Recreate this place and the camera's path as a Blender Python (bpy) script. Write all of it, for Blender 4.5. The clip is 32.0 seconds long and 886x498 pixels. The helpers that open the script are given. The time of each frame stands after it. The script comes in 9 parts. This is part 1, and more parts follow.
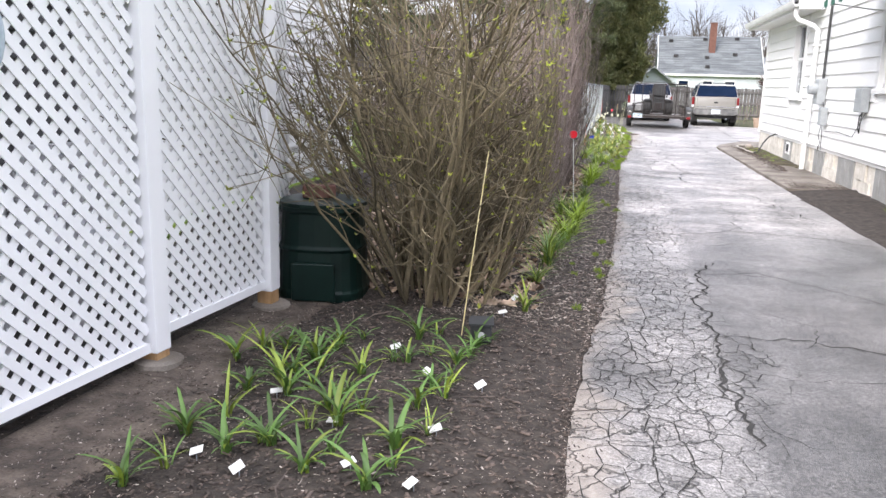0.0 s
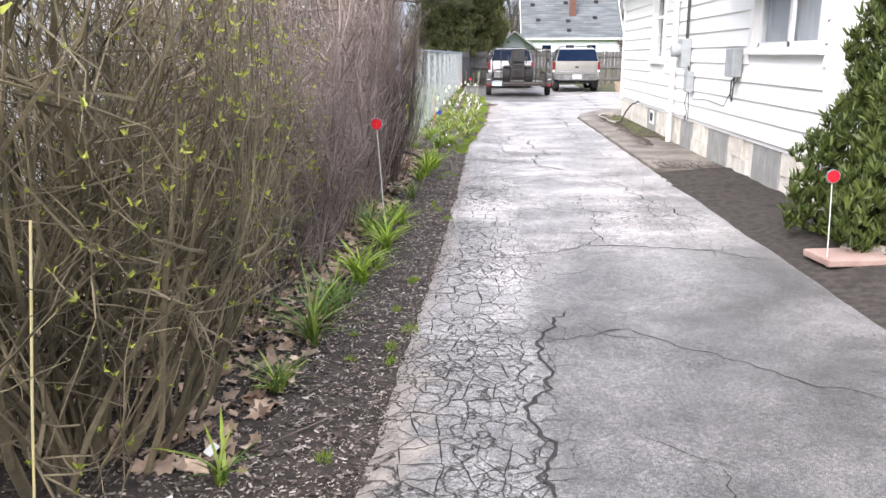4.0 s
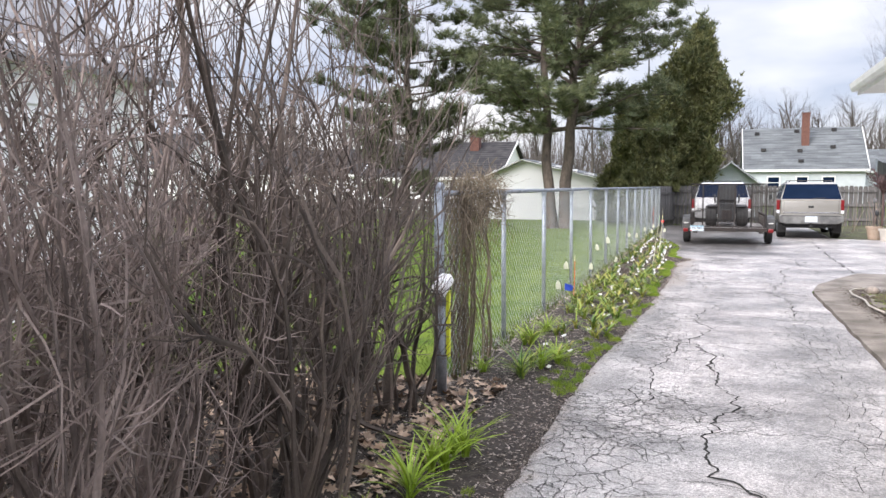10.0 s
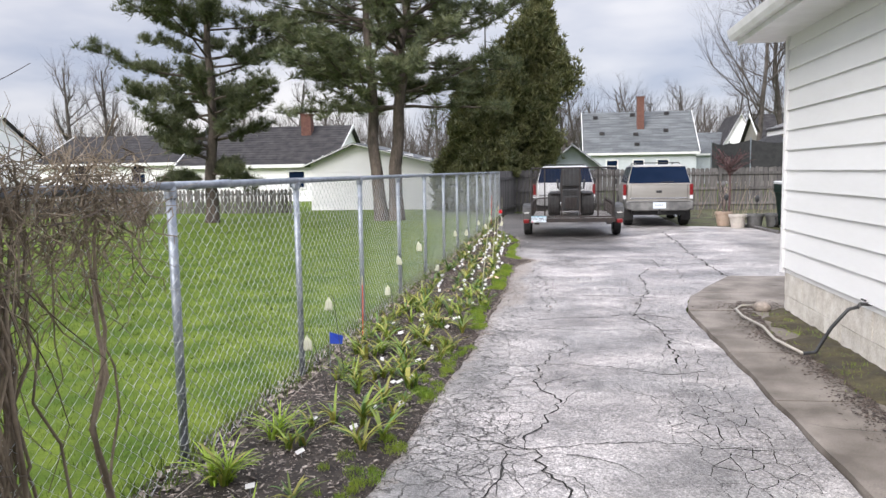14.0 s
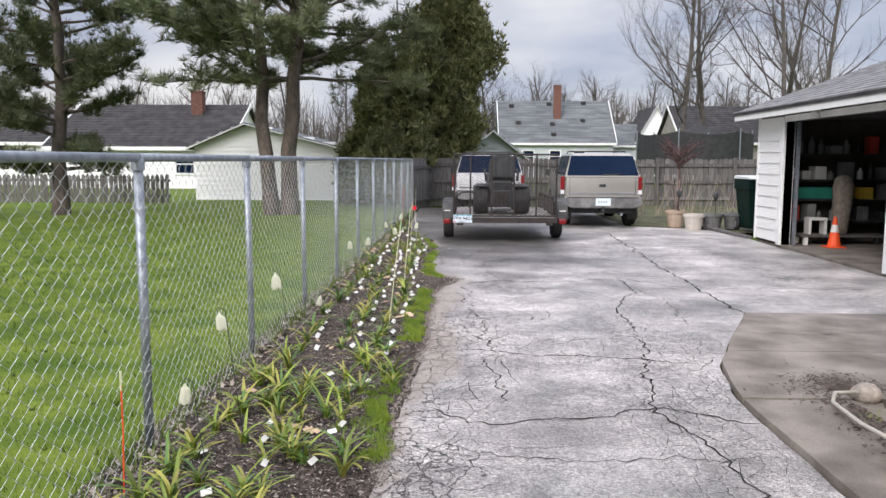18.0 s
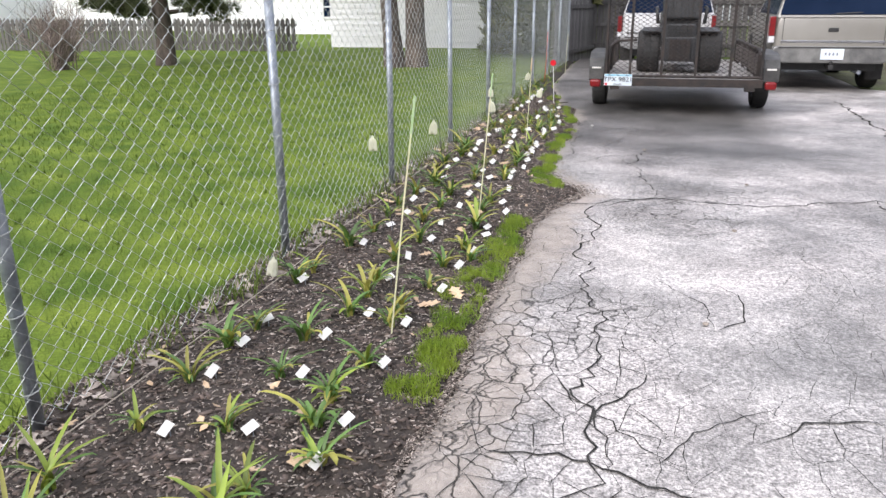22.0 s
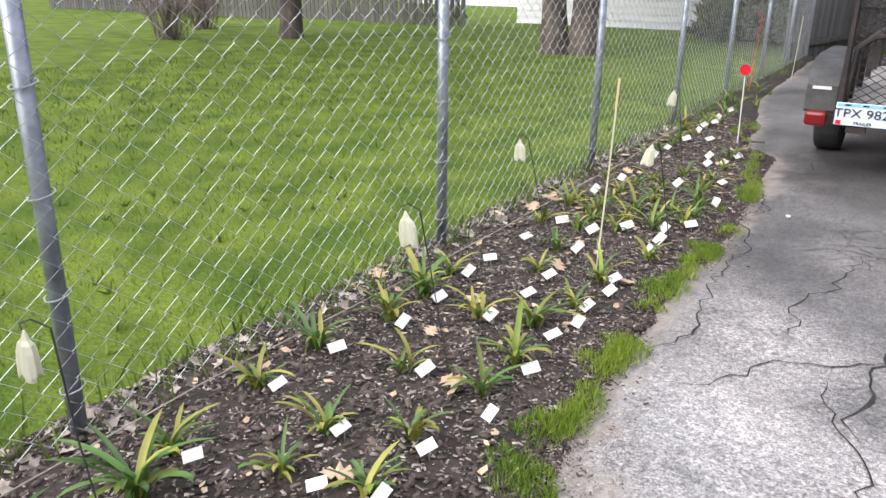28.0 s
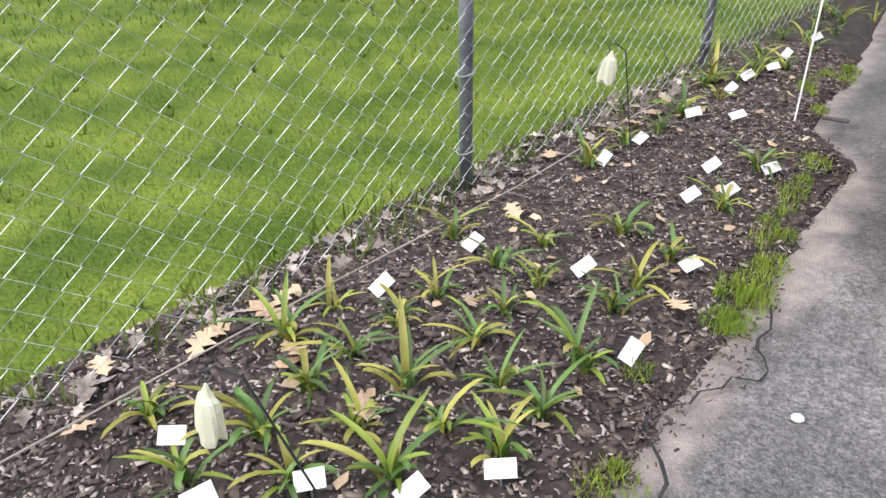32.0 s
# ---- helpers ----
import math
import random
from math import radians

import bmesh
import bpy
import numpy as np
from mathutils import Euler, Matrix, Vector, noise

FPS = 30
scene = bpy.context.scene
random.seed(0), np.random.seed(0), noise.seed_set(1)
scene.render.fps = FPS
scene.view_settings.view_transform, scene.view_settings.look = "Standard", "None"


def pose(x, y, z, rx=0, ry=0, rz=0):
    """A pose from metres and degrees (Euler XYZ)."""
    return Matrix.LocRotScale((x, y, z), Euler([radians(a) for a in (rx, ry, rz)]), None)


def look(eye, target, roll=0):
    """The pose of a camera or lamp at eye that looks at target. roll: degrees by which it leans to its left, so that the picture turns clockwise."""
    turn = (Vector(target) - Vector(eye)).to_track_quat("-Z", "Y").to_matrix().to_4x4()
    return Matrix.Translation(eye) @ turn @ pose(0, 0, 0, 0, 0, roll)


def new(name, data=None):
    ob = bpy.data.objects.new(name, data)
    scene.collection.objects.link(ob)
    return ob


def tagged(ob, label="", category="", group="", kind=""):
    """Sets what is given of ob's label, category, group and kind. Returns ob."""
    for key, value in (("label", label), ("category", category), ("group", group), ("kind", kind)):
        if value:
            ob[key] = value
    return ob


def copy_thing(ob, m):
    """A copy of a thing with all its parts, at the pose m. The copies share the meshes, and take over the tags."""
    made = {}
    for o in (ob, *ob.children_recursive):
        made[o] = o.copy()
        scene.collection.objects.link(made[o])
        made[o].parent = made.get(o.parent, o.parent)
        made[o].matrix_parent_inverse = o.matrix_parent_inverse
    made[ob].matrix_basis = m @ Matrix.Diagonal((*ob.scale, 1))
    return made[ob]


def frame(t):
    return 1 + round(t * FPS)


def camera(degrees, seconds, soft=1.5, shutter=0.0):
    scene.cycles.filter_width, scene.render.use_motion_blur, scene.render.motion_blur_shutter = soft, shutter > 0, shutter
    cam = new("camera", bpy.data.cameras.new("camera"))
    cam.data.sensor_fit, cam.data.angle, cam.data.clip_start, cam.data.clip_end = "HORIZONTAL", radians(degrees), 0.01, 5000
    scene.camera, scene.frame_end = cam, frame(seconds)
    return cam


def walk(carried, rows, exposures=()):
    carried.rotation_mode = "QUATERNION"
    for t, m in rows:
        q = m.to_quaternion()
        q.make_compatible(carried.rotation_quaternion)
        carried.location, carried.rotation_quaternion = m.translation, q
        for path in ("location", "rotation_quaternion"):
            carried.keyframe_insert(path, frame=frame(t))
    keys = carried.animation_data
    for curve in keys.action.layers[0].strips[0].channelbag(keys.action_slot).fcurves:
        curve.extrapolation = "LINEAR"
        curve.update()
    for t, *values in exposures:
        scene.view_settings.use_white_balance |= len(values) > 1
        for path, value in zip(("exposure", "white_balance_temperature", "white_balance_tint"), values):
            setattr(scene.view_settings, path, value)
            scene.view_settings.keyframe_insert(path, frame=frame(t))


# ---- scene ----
import collections

from mathutils import geometry

cam = camera(59.3, 32.0)
PATH = [
    (0, (-0.194, 1.263, 1.335), (-0.614, 3.173, 0.919), 1.5),
    (0.5, (-0.241, 1.507, 1.318), (-0.809, 3.37, 0.864), 2.2),
    (1, (-0.245, 1.738, 1.287), (-0.917, 3.541, 0.739), 2.2),
    (1.5, (-0.154, 1.997, 1.312), (-0.849, 3.759, 0.671), 1.3),
    (2, (-0.129, 2.242, 1.325), (-0.729, 4.024, 0.644), -0.1),
    (2.5, (-0.1, 2.496, 1.331), (-0.517, 4.342, 0.683), -0.8),
    (3, (0.042, 2.747, 1.366), (-0.197, 4.648, 0.791), -1.0),
    (3.5, (0.112, 3.118, 1.355), (0.024, 5.05, 0.845), 0.2),
    (5.5, (0.434, 4.802, 1.404), (0.099, 6.723, 0.962), -2.5),
    (6, (0.463, 5.212, 1.414), (0.09, 7.138, 1.026), -2.4),
    (6.5, (0.535, 5.661, 1.418), (0.138, 7.592, 1.079), -2.2),
    (7, (0.587, 6.143, 1.43), (0.181, 8.079, 1.133), -1.8),
    (7.5, (0.635, 6.647, 1.477), (0.251, 8.593, 1.22), -1.4),
    (8, (0.723, 7.12, 1.499), (0.367, 9.075, 1.277), -1.1),
    (8.5, (0.772, 7.613, 1.517), (0.43, 9.575, 1.326), -0.7),
    (9, (0.818, 8.096, 1.514), (0.446, 10.054, 1.345), -0.4),
    (9.5, (0.797, 8.624, 1.488), (0.323, 10.561, 1.331), -0.3),
    (10, (0.778, 9.119, 1.476), (0.123, 11.002, 1.315), -0.1),
    (10.5, (0.726, 9.604, 1.484), (-0.133, 11.402, 1.314), -0.5),
    (11, (0.646, 10.08, 1.496), (-0.353, 11.804, 1.324), -1.0),
    (11.5, (0.606, 10.549, 1.5), (-0.395, 12.271, 1.324), -0.5),
    (12, (0.6, 10.919, 1.493), (-0.222, 12.735, 1.331), -1.4),
    (12.5, (0.636, 11.346, 1.466), (0.022, 13.24, 1.271), -1.8),
    (13, (0.663, 11.789, 1.467), (0.207, 13.723, 1.238), -1.5),
    (13.5, (0.702, 12.215, 1.464), (0.353, 14.171, 1.238), -1.2),
    (14, (0.761, 12.661, 1.473), (0.473, 14.631, 1.275), -0.9),
    (14.5, (0.689, 13.031, 1.466), (0.459, 15.011, 1.299), 0.4),
    (15, (0.735, 13.508, 1.462), (0.563, 15.497, 1.336), 0.7),
    (15.5, (0.684, 13.935, 1.477), (0.576, 15.93, 1.381), 1.0),
    (17.5, (0.553, 15.795, 1.471), (0.533, 17.789, 1.313), 0.5),
    (18, (0.463, 16.241, 1.42), (0.402, 18.227, 1.192), 0.2),
    (18.5, (0.444, 16.74, 1.394), (0.339, 18.715, 1.092), -0.2),
    (19, (0.397, 17.216, 1.353), (0.248, 19.168, 0.945), -0.8),
    (19.5, (0.427, 17.671, 1.344), (0.229, 19.594, 0.833), -1.6),
    (20, (0.519, 18.096, 1.371), (0.271, 20.021, 0.887), -1.2),
    (20.5, (0.548, 18.542, 1.369), (0.258, 20.463, 0.896), -0.3),
    (21, (0.64, 18.979, 1.361), (0.289, 20.883, 0.858), 0.2),
    (21.5, (0.69, 19.416, 1.344), (0.276, 21.29, 0.781), 0.1),
    (22, (0.746, 19.884, 1.31), (0.264, 21.729, 0.706), -0.4),
    (22.5, (0.834, 20.292, 1.293), (0.263, 22.095, 0.64), -0.4),
    (23, (0.826, 20.68, 1.271), (0.155, 22.433, 0.582), -0.2),
    (23.5, (0.822, 21.066, 1.244), (0.049, 22.766, 0.525), 0.6),
    (24, (0.714, 21.43, 1.27), (-0.117, 23.092, 0.526), 1.7),
    (24.5, (0.7, 21.814, 1.293), (-0.161, 23.471, 0.575), 1.2),
    (25, (0.681, 22.17, 1.312), (-0.198, 23.826, 0.616), 1.1),
    (25.5, (0.661, 22.538, 1.312), (-0.251, 24.183, 0.631), 0.6),
    (27.5, (0.681, 23.982, 1.184), (-0.282, 25.603, 0.517), 0.5),
    (28, (0.677, 24.334, 1.175), (-0.308, 25.943, 0.51), 0.7),
    (28.5, (0.716, 24.71, 1.149), (-0.332, 26.278, 0.484), 0.6),
    (29, (0.725, 25.027, 1.142), (-0.404, 26.519, 0.437), 0.4),
    (29.5, (0.689, 25.39, 1.155), (-0.42, 26.891, 0.437), 0.3),
    (30, (0.679, 25.757, 1.165), (-0.385, 27.298, 0.463), -0.0),
    (30.5, (0.598, 26.115, 1.16), (-0.434, 27.683, 0.471), -0.7),
    (31, (0.556, 26.477, 1.146), (-0.449, 28.058, 0.444), -0.9),
    (31.5, (0.507, 26.823, 1.148), (-0.562, 28.299, 0.325), -0.6),
    (32, (0.445, 27.163, 1.115), (-0.707, 28.476, 0.139), -0.6),
]
EXPOSURES = [(t, e, 6500, 14) for t, e in ((0, 1.12), (2, 1.16), (3, 1.24), (4.5, 1.15), (6, 1.05), (9, 0.85), (11, 0.88), (12, 0.86), (13, 0.70), (15, 0.5), (18, 0.42), (21, 0.55), (25, 0.6), (28, 0.68), (31, 0.83), (32, 0.8))]
walk(cam, [(t, look(eye, aim, roll)) for t, eye, aim, roll in PATH], EXPOSURES)

# ---------------------------------------------------------------- world and light
world = bpy.data.worlds.new("overcast_sky")
scene.world = world
world.use_nodes = True
wn, wl = world.node_tree.nodes, world.node_tree.links
wn.clear()
w_out, w_bg = wn.new("ShaderNodeOutputWorld"), wn.new("ShaderNodeBackground")
w_sky = wn.new("ShaderNodeTexSky")
w_sky.sky_type, w_sky.sun_disc = "NISHITA", False
w_sky.sun_elevation, w_sky.sun_rotation = radians(34), radians(208)
w_co, w_map, w_noise, w_ramp = wn.new("ShaderNodeTexCoord"), wn.new("ShaderNodeMapping"), wn.new("ShaderNodeTexNoise"), wn.new("ShaderNodeValToRGB")
w_map.inputs["Scale"].default_value = (1.6, 1.6, 5.0)
w_noise.inputs["Scale"].default_value, w_noise.inputs["Detail"].default_value, w_noise.inputs["Roughness"].default_value = 1.7, 5.0, 0.5
w_ramp.color_ramp.elements[0].position, w_ramp.color_ramp.elements[0].color = 0.40, (0.54, 0.60, 0.74, 1)
w_ramp.color_ramp.elements[1].position, w_ramp.color_ramp.elements[1].color = 0.66, (1.06, 1.06, 1.07, 1)
w_sep, w_up, w_lift = wn.new("ShaderNodeSeparateXYZ"), wn.new("ShaderNodeMapRange"), wn.new("ShaderNodeVectorMath")
w_up.inputs["From Min"].default_value, w_up.inputs["From Max"].default_value = 0.28, 1.0
w_up.inputs["To Min"].default_value, w_up.inputs["To Max"].default_value = 0.62, 2.55
w_lift.operation = "SCALE"
w_dim, w_mix = wn.new("ShaderNodeVectorMath"), wn.new("ShaderNodeMix")
w_dim.operation = "SCALE"
w_dim.inputs["Scale"].default_value = 0.10
w_mix.data_type = "RGBA"
w_mix.inputs["Factor"].default_value = 0.88
wl.new(w_co.outputs["Generated"], w_map.inputs["Vector"])
wl.new(w_map.outputs["Vector"], w_noise.inputs["Vector"])
wl.new(w_noise.outputs["Fac"], w_ramp.inputs["Fac"])
wl.new(w_co.outputs["Generated"], w_sep.inputs["Vector"])
wl.new(w_sep.outputs["Z"], w_up.inputs["Value"])
wl.new(w_ramp.outputs["Color"], w_lift.inputs[0])
wl.new(w_up.outputs["Result"], w_lift.inputs["Scale"])
wl.new(w_sky.outputs["Color"], w_dim.inputs[0])
wl.new(w_dim.outputs["Vector"], w_mix.inputs["A"])
wl.new(w_lift.outputs["Vector"], w_mix.inputs["B"])
wl.new(w_mix.outputs["Result"], w_bg.inputs["Color"])
wl.new(w_bg.outputs["Background"], w_out.inputs["Surface"])
w_bg.inputs["Strength"].default_value = 1.0

sun = new("sun", bpy.data.lights.new("sun", "SUN"))
sun.data.energy, sun.data.angle, sun.data.color = 2.4, radians(38), (1.0, 0.97, 0.92)
sun.matrix_world = look((-14, -26, 19.9), (0, 0, 0))


# ---------------------------------------------------------------- materials
def shader(name, c1, c2=None, scale=4.0, rough=0.7, rough_to=None, metal=0.0, bump=0.0, bump_scale=60.0, detail=6.0,
           spec=0.5, fine=None, stretch=None, per_object=0.0, per_island=0.0):
    """A surface of two colours in noise at one scale, with fine grain at another, relief and uneven gloss."""
    m = bpy.data.materials.new(name)
    m.use_nodes = True
    n, l = m.node_tree.nodes, m.node_tree.links
    b = n["Principled BSDF"]
    c2 = c2 or tuple(v * 0.8 for v in c1)
    co, mp = n.new("ShaderNodeTexCoord"), n.new("ShaderNodeMapping")
    mp.inputs["Scale"].default_value = stretch or (1, 1, 1)
    l.new(co.outputs["Object"], mp.inputs["Vector"])
    big, small = n.new("ShaderNodeTexNoise"), n.new("ShaderNodeTexNoise")
    for node, s in ((big, scale), (small, bump_scale)):
        node.inputs["Scale"].default_value, node.inputs["Detail"].default_value = s, detail
        l.new(mp.outputs["Vector"], node.inputs["Vector"])
    ramp = n.new("ShaderNodeValToRGB")
    ramp.color_ramp.elements[0].position, ramp.color_ramp.elements[1].position = 0.35, 0.65
    ramp.color_ramp.elements[0].color, ramp.color_ramp.elements[1].color = (*c1, 1), (*c2, 1)
    l.new(big.outputs["Fac"], ramp.inputs["Fac"])
    colour = ramp.outputs["Color"]
    grain = n.new("ShaderNodeMix")
    grain.data_type, grain.blend_type = "RGBA", "OVERLAY"
    grain.inputs["Factor"].default_value = fine if fine is not None else 0.25
    l.new(colour, grain.inputs["A"])
    l.new(small.outputs["Fac"], grain.inputs["B"])
    colour = grain.outputs["Result"]
    for amount, kind, socket in ((per_object, "ShaderNodeObjectInfo", "Random"), (per_island, "ShaderNodeNewGeometry", "Random Per Island")):
        if amount:
            info, rng, hsv = n.new(kind), n.new("ShaderNodeMapRange"), n.new("ShaderNodeHueSaturation")
            rng.inputs["To Min"].default_value, rng.inputs["To Max"].default_value = 1 - amount, 1 + amount
            l.new(info.outputs[socket], rng.inputs["Value"])
            l.new(rng.outputs["Result"], hsv.inputs["Value"])
            l.new(colour, hsv.inputs["Color"])
            colour = hsv.outputs["Color"]
    l.new(colour, b.inputs["Base Color"])
    rr = n.new("ShaderNodeMapRange")
    rr.inputs["To Min"].default_value, rr.inputs["To Max"].default_value = rough, rough if rough_to is None else rough_to
    l.new(big.outputs["Fac"], rr.inputs["Value"])
    l.new(rr.outputs["Result"], b.inputs["Roughness"])
    b.inputs["Metallic"].default_value, b.inputs["Specular IOR Level"].default_value = metal, spec
    if bump:
        bp = n.new("ShaderNodeBump")
        bp.inputs["Strength"].default_value, bp.inputs["Distance"].default_value = bump, 0.01
        l.new(small.outputs["Fac"], bp.inputs["Height"])
        l.new(bp.outputs["Normal"], b.inputs["Normal"])
    return m


def leaf_shader(name, c1, c2, rough=0.55, per_object=0.25, per_island=0.0, through_light=0.25):
    m = shader(name, c1, c2, scale=3.0, rough=rough, bump_scale=40, per_object=per_object, per_island=per_island)
    n, l = m.node_tree.nodes, m.node_tree.links
    b, out = n["Principled BSDF"], n["Material Output"]
    t, mix = n.new("ShaderNodeBsdfTranslucent"), n.new("ShaderNodeMixShader")
    l.new(b.inputs["Base Color"].links[0].from_socket, t.inputs["Color"])
    mix.inputs["Fac"].default_value = through_light
    l.new(b.outputs["BSDF"], mix.inputs[1])
    l.new(t.outputs["BSDF"], mix.inputs[2])
    l.new(mix.outputs["Shader"], out.inputs["Surface"])
    return m


def asphalt_shader(name, c1, c2, cells, crack_cover, rough):
    """Old asphalt: blotched grey binder, pale stone grain, and a net of fine cracks that opens in worn zones."""
    m = shader(name, c1, c2, scale=0.9, rough=rough, rough_to=rough + 0.22, bump=0.55, bump_scale=190, fine=0.5, spec=0.5)
    n, l = m.node_tree.nodes, m.node_tree.links
    b = n["Principled BSDF"]
    co = n["Texture Coordinate"]
    warp, add = n.new("ShaderNodeTexNoise"), n.new("ShaderNodeMix")
    warp.inputs["Scale"].default_value, warp.inputs["Detail"].default_value = 6.0, 4
    add.data_type, add.blend_type = "RGBA", "LINEAR_LIGHT"
    add.inputs["Factor"].default_value = 0.10
    l.new(co.outputs["Object"], warp.inputs["Vector"])
    l.new(co.outputs["Object"], add.inputs["A"])
    l.new(warp.outputs["Color"], add.inputs["B"])
    zone = n.new("ShaderNodeTexNoise")
    zone.inputs["Scale"].default_value, zone.inputs["Detail"].default_value = 0.55, 2
    l.new(co.outputs["Object"], zone.inputs["Vector"])
    sep, side = n.new("ShaderNodeSeparateXYZ"), n.new("ShaderNodeMapRange")
    l.new(co.outputs["Object"], sep.inputs["Vector"])
    side.inputs["From Min"].default_value, side.inputs["From Max"].default_value = 0.22, 0.75
    side.inputs["To Min"].default_value, side.inputs["To Max"].default_value = 0.24, 0.0
    l.new(sep.outputs["X"], side.inputs["Value"])
    zsum = n.new("ShaderNodeMath")
    l.new(zone.outputs["Fac"], zsum.inputs[0])
    stretch_a, track = n.new("ShaderNodeMapRange"), n.new("ShaderNodeMath")
    stretch_a.inputs["From Min"].default_value, stretch_a.inputs["From Max"].default_value = 22.5, 25.5
    stretch_a.inputs["To Min"].default_value, stretch_a.inputs["To Max"].default_value = 1.0, -0.2
    l.new(sep.outputs["Y"], stretch_a.inputs["Value"])
    track.operation = "MULTIPLY"
    l.new(side.outputs["Result"], track.inputs[0])
    l.new(stretch_a.outputs["Result"], track.inputs[1])
    l.new(track.outputs[0], zsum.inputs[1])
    prev = None
    for s, cover, width in ((cells, crack_cover, 0.03), (cells * 1.9, crack_cover + 0.12, 0.04)):
        v, edge, zr, mul = n.new("ShaderNodeTexVoronoi"), n.new("ShaderNodeMapRange"), n.new("ShaderNodeMapRange"), n.new("ShaderNodeMath")
        v.feature = "DISTANCE_TO_EDGE"
        v.inputs["Scale"].default_value = s
        l.new(add.outputs["Result"], v.inputs["Vector"])
        edge.inputs["From Min"].default_value, edge.inputs["From Max"].default_value = 0.0, width
        edge.inputs["To Min"].default_value, edge.inputs["To Max"].default_value = 1.0, 0.0
        l.new(v.outputs["Distance"], edge.inputs["Value"])
        zr.inputs["From Min"].default_value, zr.inputs["From Max"].default_value = cover, cover + 0.10
        l.new(zsum.outputs[0], zr.inputs["Value"])
        mul.operation = "MULTIPLY"
        l.new(edge.outputs["Result"], mul.inputs[0])
        l.new(zr.outputs["Result"], mul.inputs[1])
        if prev:
            mx = n.new("ShaderNodeMath")
            mx.operation = "MAXIMUM"
            l.new(prev, mx.inputs[0])
            l.new(mul.outputs[0], mx.inputs[1])
            prev = mx.outputs[0]
        else:
            prev = mul.outputs[0]
    for gs, lo, hi in ((130.0, 0.46, 1.54), (48.0, 0.66, 1.34), (11.0, 0.82, 1.18), (1.7, 0.66, 1.34), (0.6, 0.82, 1.18)):
        stone, sr, sm = n.new("ShaderNodeTexNoise"), n.new("ShaderNodeMapRange"), n.new("ShaderNodeVectorMath")
        stone.inputs["Scale"].default_value, stone.inputs["Detail"].default_value = gs, 3
        l.new(co.outputs["Object"], stone.inputs["Vector"])
        sr.inputs["From Min"].default_value, sr.inputs["From Max"].default_value = 0.33, 0.67
        sr.inputs["To Min"].default_value, sr.inputs["To Max"].default_value = lo, hi
        l.new(stone.outputs["Fac"], sr.inputs["Value"])
        sm.operation = "SCALE"
        l.new(b.inputs["Base Color"].links[0].from_socket, sm.inputs[0])
        l.new(sr.outputs["Result"], sm.inputs["Scale"])
        l.new(sm.outputs["Vector"], b.inputs["Base Color"])
    # the binder bleaches mid-drive and darkens at both ends; part of the far darkening is painted-in shade
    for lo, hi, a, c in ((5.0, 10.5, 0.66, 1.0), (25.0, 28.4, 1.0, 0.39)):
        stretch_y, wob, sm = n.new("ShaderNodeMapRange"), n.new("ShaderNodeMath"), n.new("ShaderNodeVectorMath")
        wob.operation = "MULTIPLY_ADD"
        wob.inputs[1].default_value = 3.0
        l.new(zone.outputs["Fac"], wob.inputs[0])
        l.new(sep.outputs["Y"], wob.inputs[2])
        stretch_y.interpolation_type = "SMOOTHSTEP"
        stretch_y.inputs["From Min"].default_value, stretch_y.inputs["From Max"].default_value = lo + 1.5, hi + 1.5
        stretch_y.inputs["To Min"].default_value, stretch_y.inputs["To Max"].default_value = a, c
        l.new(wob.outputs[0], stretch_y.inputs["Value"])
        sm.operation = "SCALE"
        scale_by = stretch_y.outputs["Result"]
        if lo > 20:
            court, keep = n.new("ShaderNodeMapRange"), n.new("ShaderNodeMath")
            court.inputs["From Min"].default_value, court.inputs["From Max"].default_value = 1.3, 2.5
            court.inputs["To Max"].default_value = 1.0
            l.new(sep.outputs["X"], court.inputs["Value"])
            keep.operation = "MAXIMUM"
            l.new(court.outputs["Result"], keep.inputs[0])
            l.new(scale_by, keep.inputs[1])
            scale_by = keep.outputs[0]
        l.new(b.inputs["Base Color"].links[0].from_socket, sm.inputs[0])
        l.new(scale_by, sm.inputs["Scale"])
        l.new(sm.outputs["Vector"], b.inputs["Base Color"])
    # a younger, darker lane beyond the long crack at the mouth of the drive
    lane, ends, both, inv_l, sm = n.new("ShaderNodeMapRange"), n.new("ShaderNodeMapRange"), n.new("ShaderNodeMath"), n.new("ShaderNodeMapRange"), n.new("ShaderNodeVectorMath")
    lane.inputs["From Min"].default_value, lane.inputs["From Max"].default_value = 0.36, 0.48
    ends.inputs["From Min"].default_value, ends.inputs["From Max"].default_value = 7.5, 11.5
    ends.inputs["To Min"].default_value, ends.inputs["To Max"].default_value = 1.0, 0.0
    l.new(sep.outputs["X"], lane.inputs["Value"])
    l.new(sep.outputs["Y"], ends.inputs["Value"])
    both.operation = "MULTIPLY"
    l.new(lane.outputs["Result"], both.inputs[0])
    l.new(ends.outputs["Result"], both.inputs[1])
    inv_l.inputs["To Min"].default_value, inv_l.inputs["To Max"].default_value = 1.0, 0.52
    l.new(both.outputs[0], inv_l.inputs["Value"])
    sm.operation = "SCALE"
    l.new(b.inputs["Base Color"].links[0].from_socket, sm.inputs[0])
    l.new(inv_l.outputs["Result"], sm.inputs["Scale"])
    l.new(sm.outputs["Vector"], b.inputs["Base Color"])
    # the outer edge has crumbled to pale sand and grit
    wear, ragged, sum_w, sand = n.new("ShaderNodeAttribute"), n.new("ShaderNodeTexNoise"), n.new("ShaderNodeMath"), n.new("ShaderNodeMix")
    wear.attribute_name = "edge_wear"
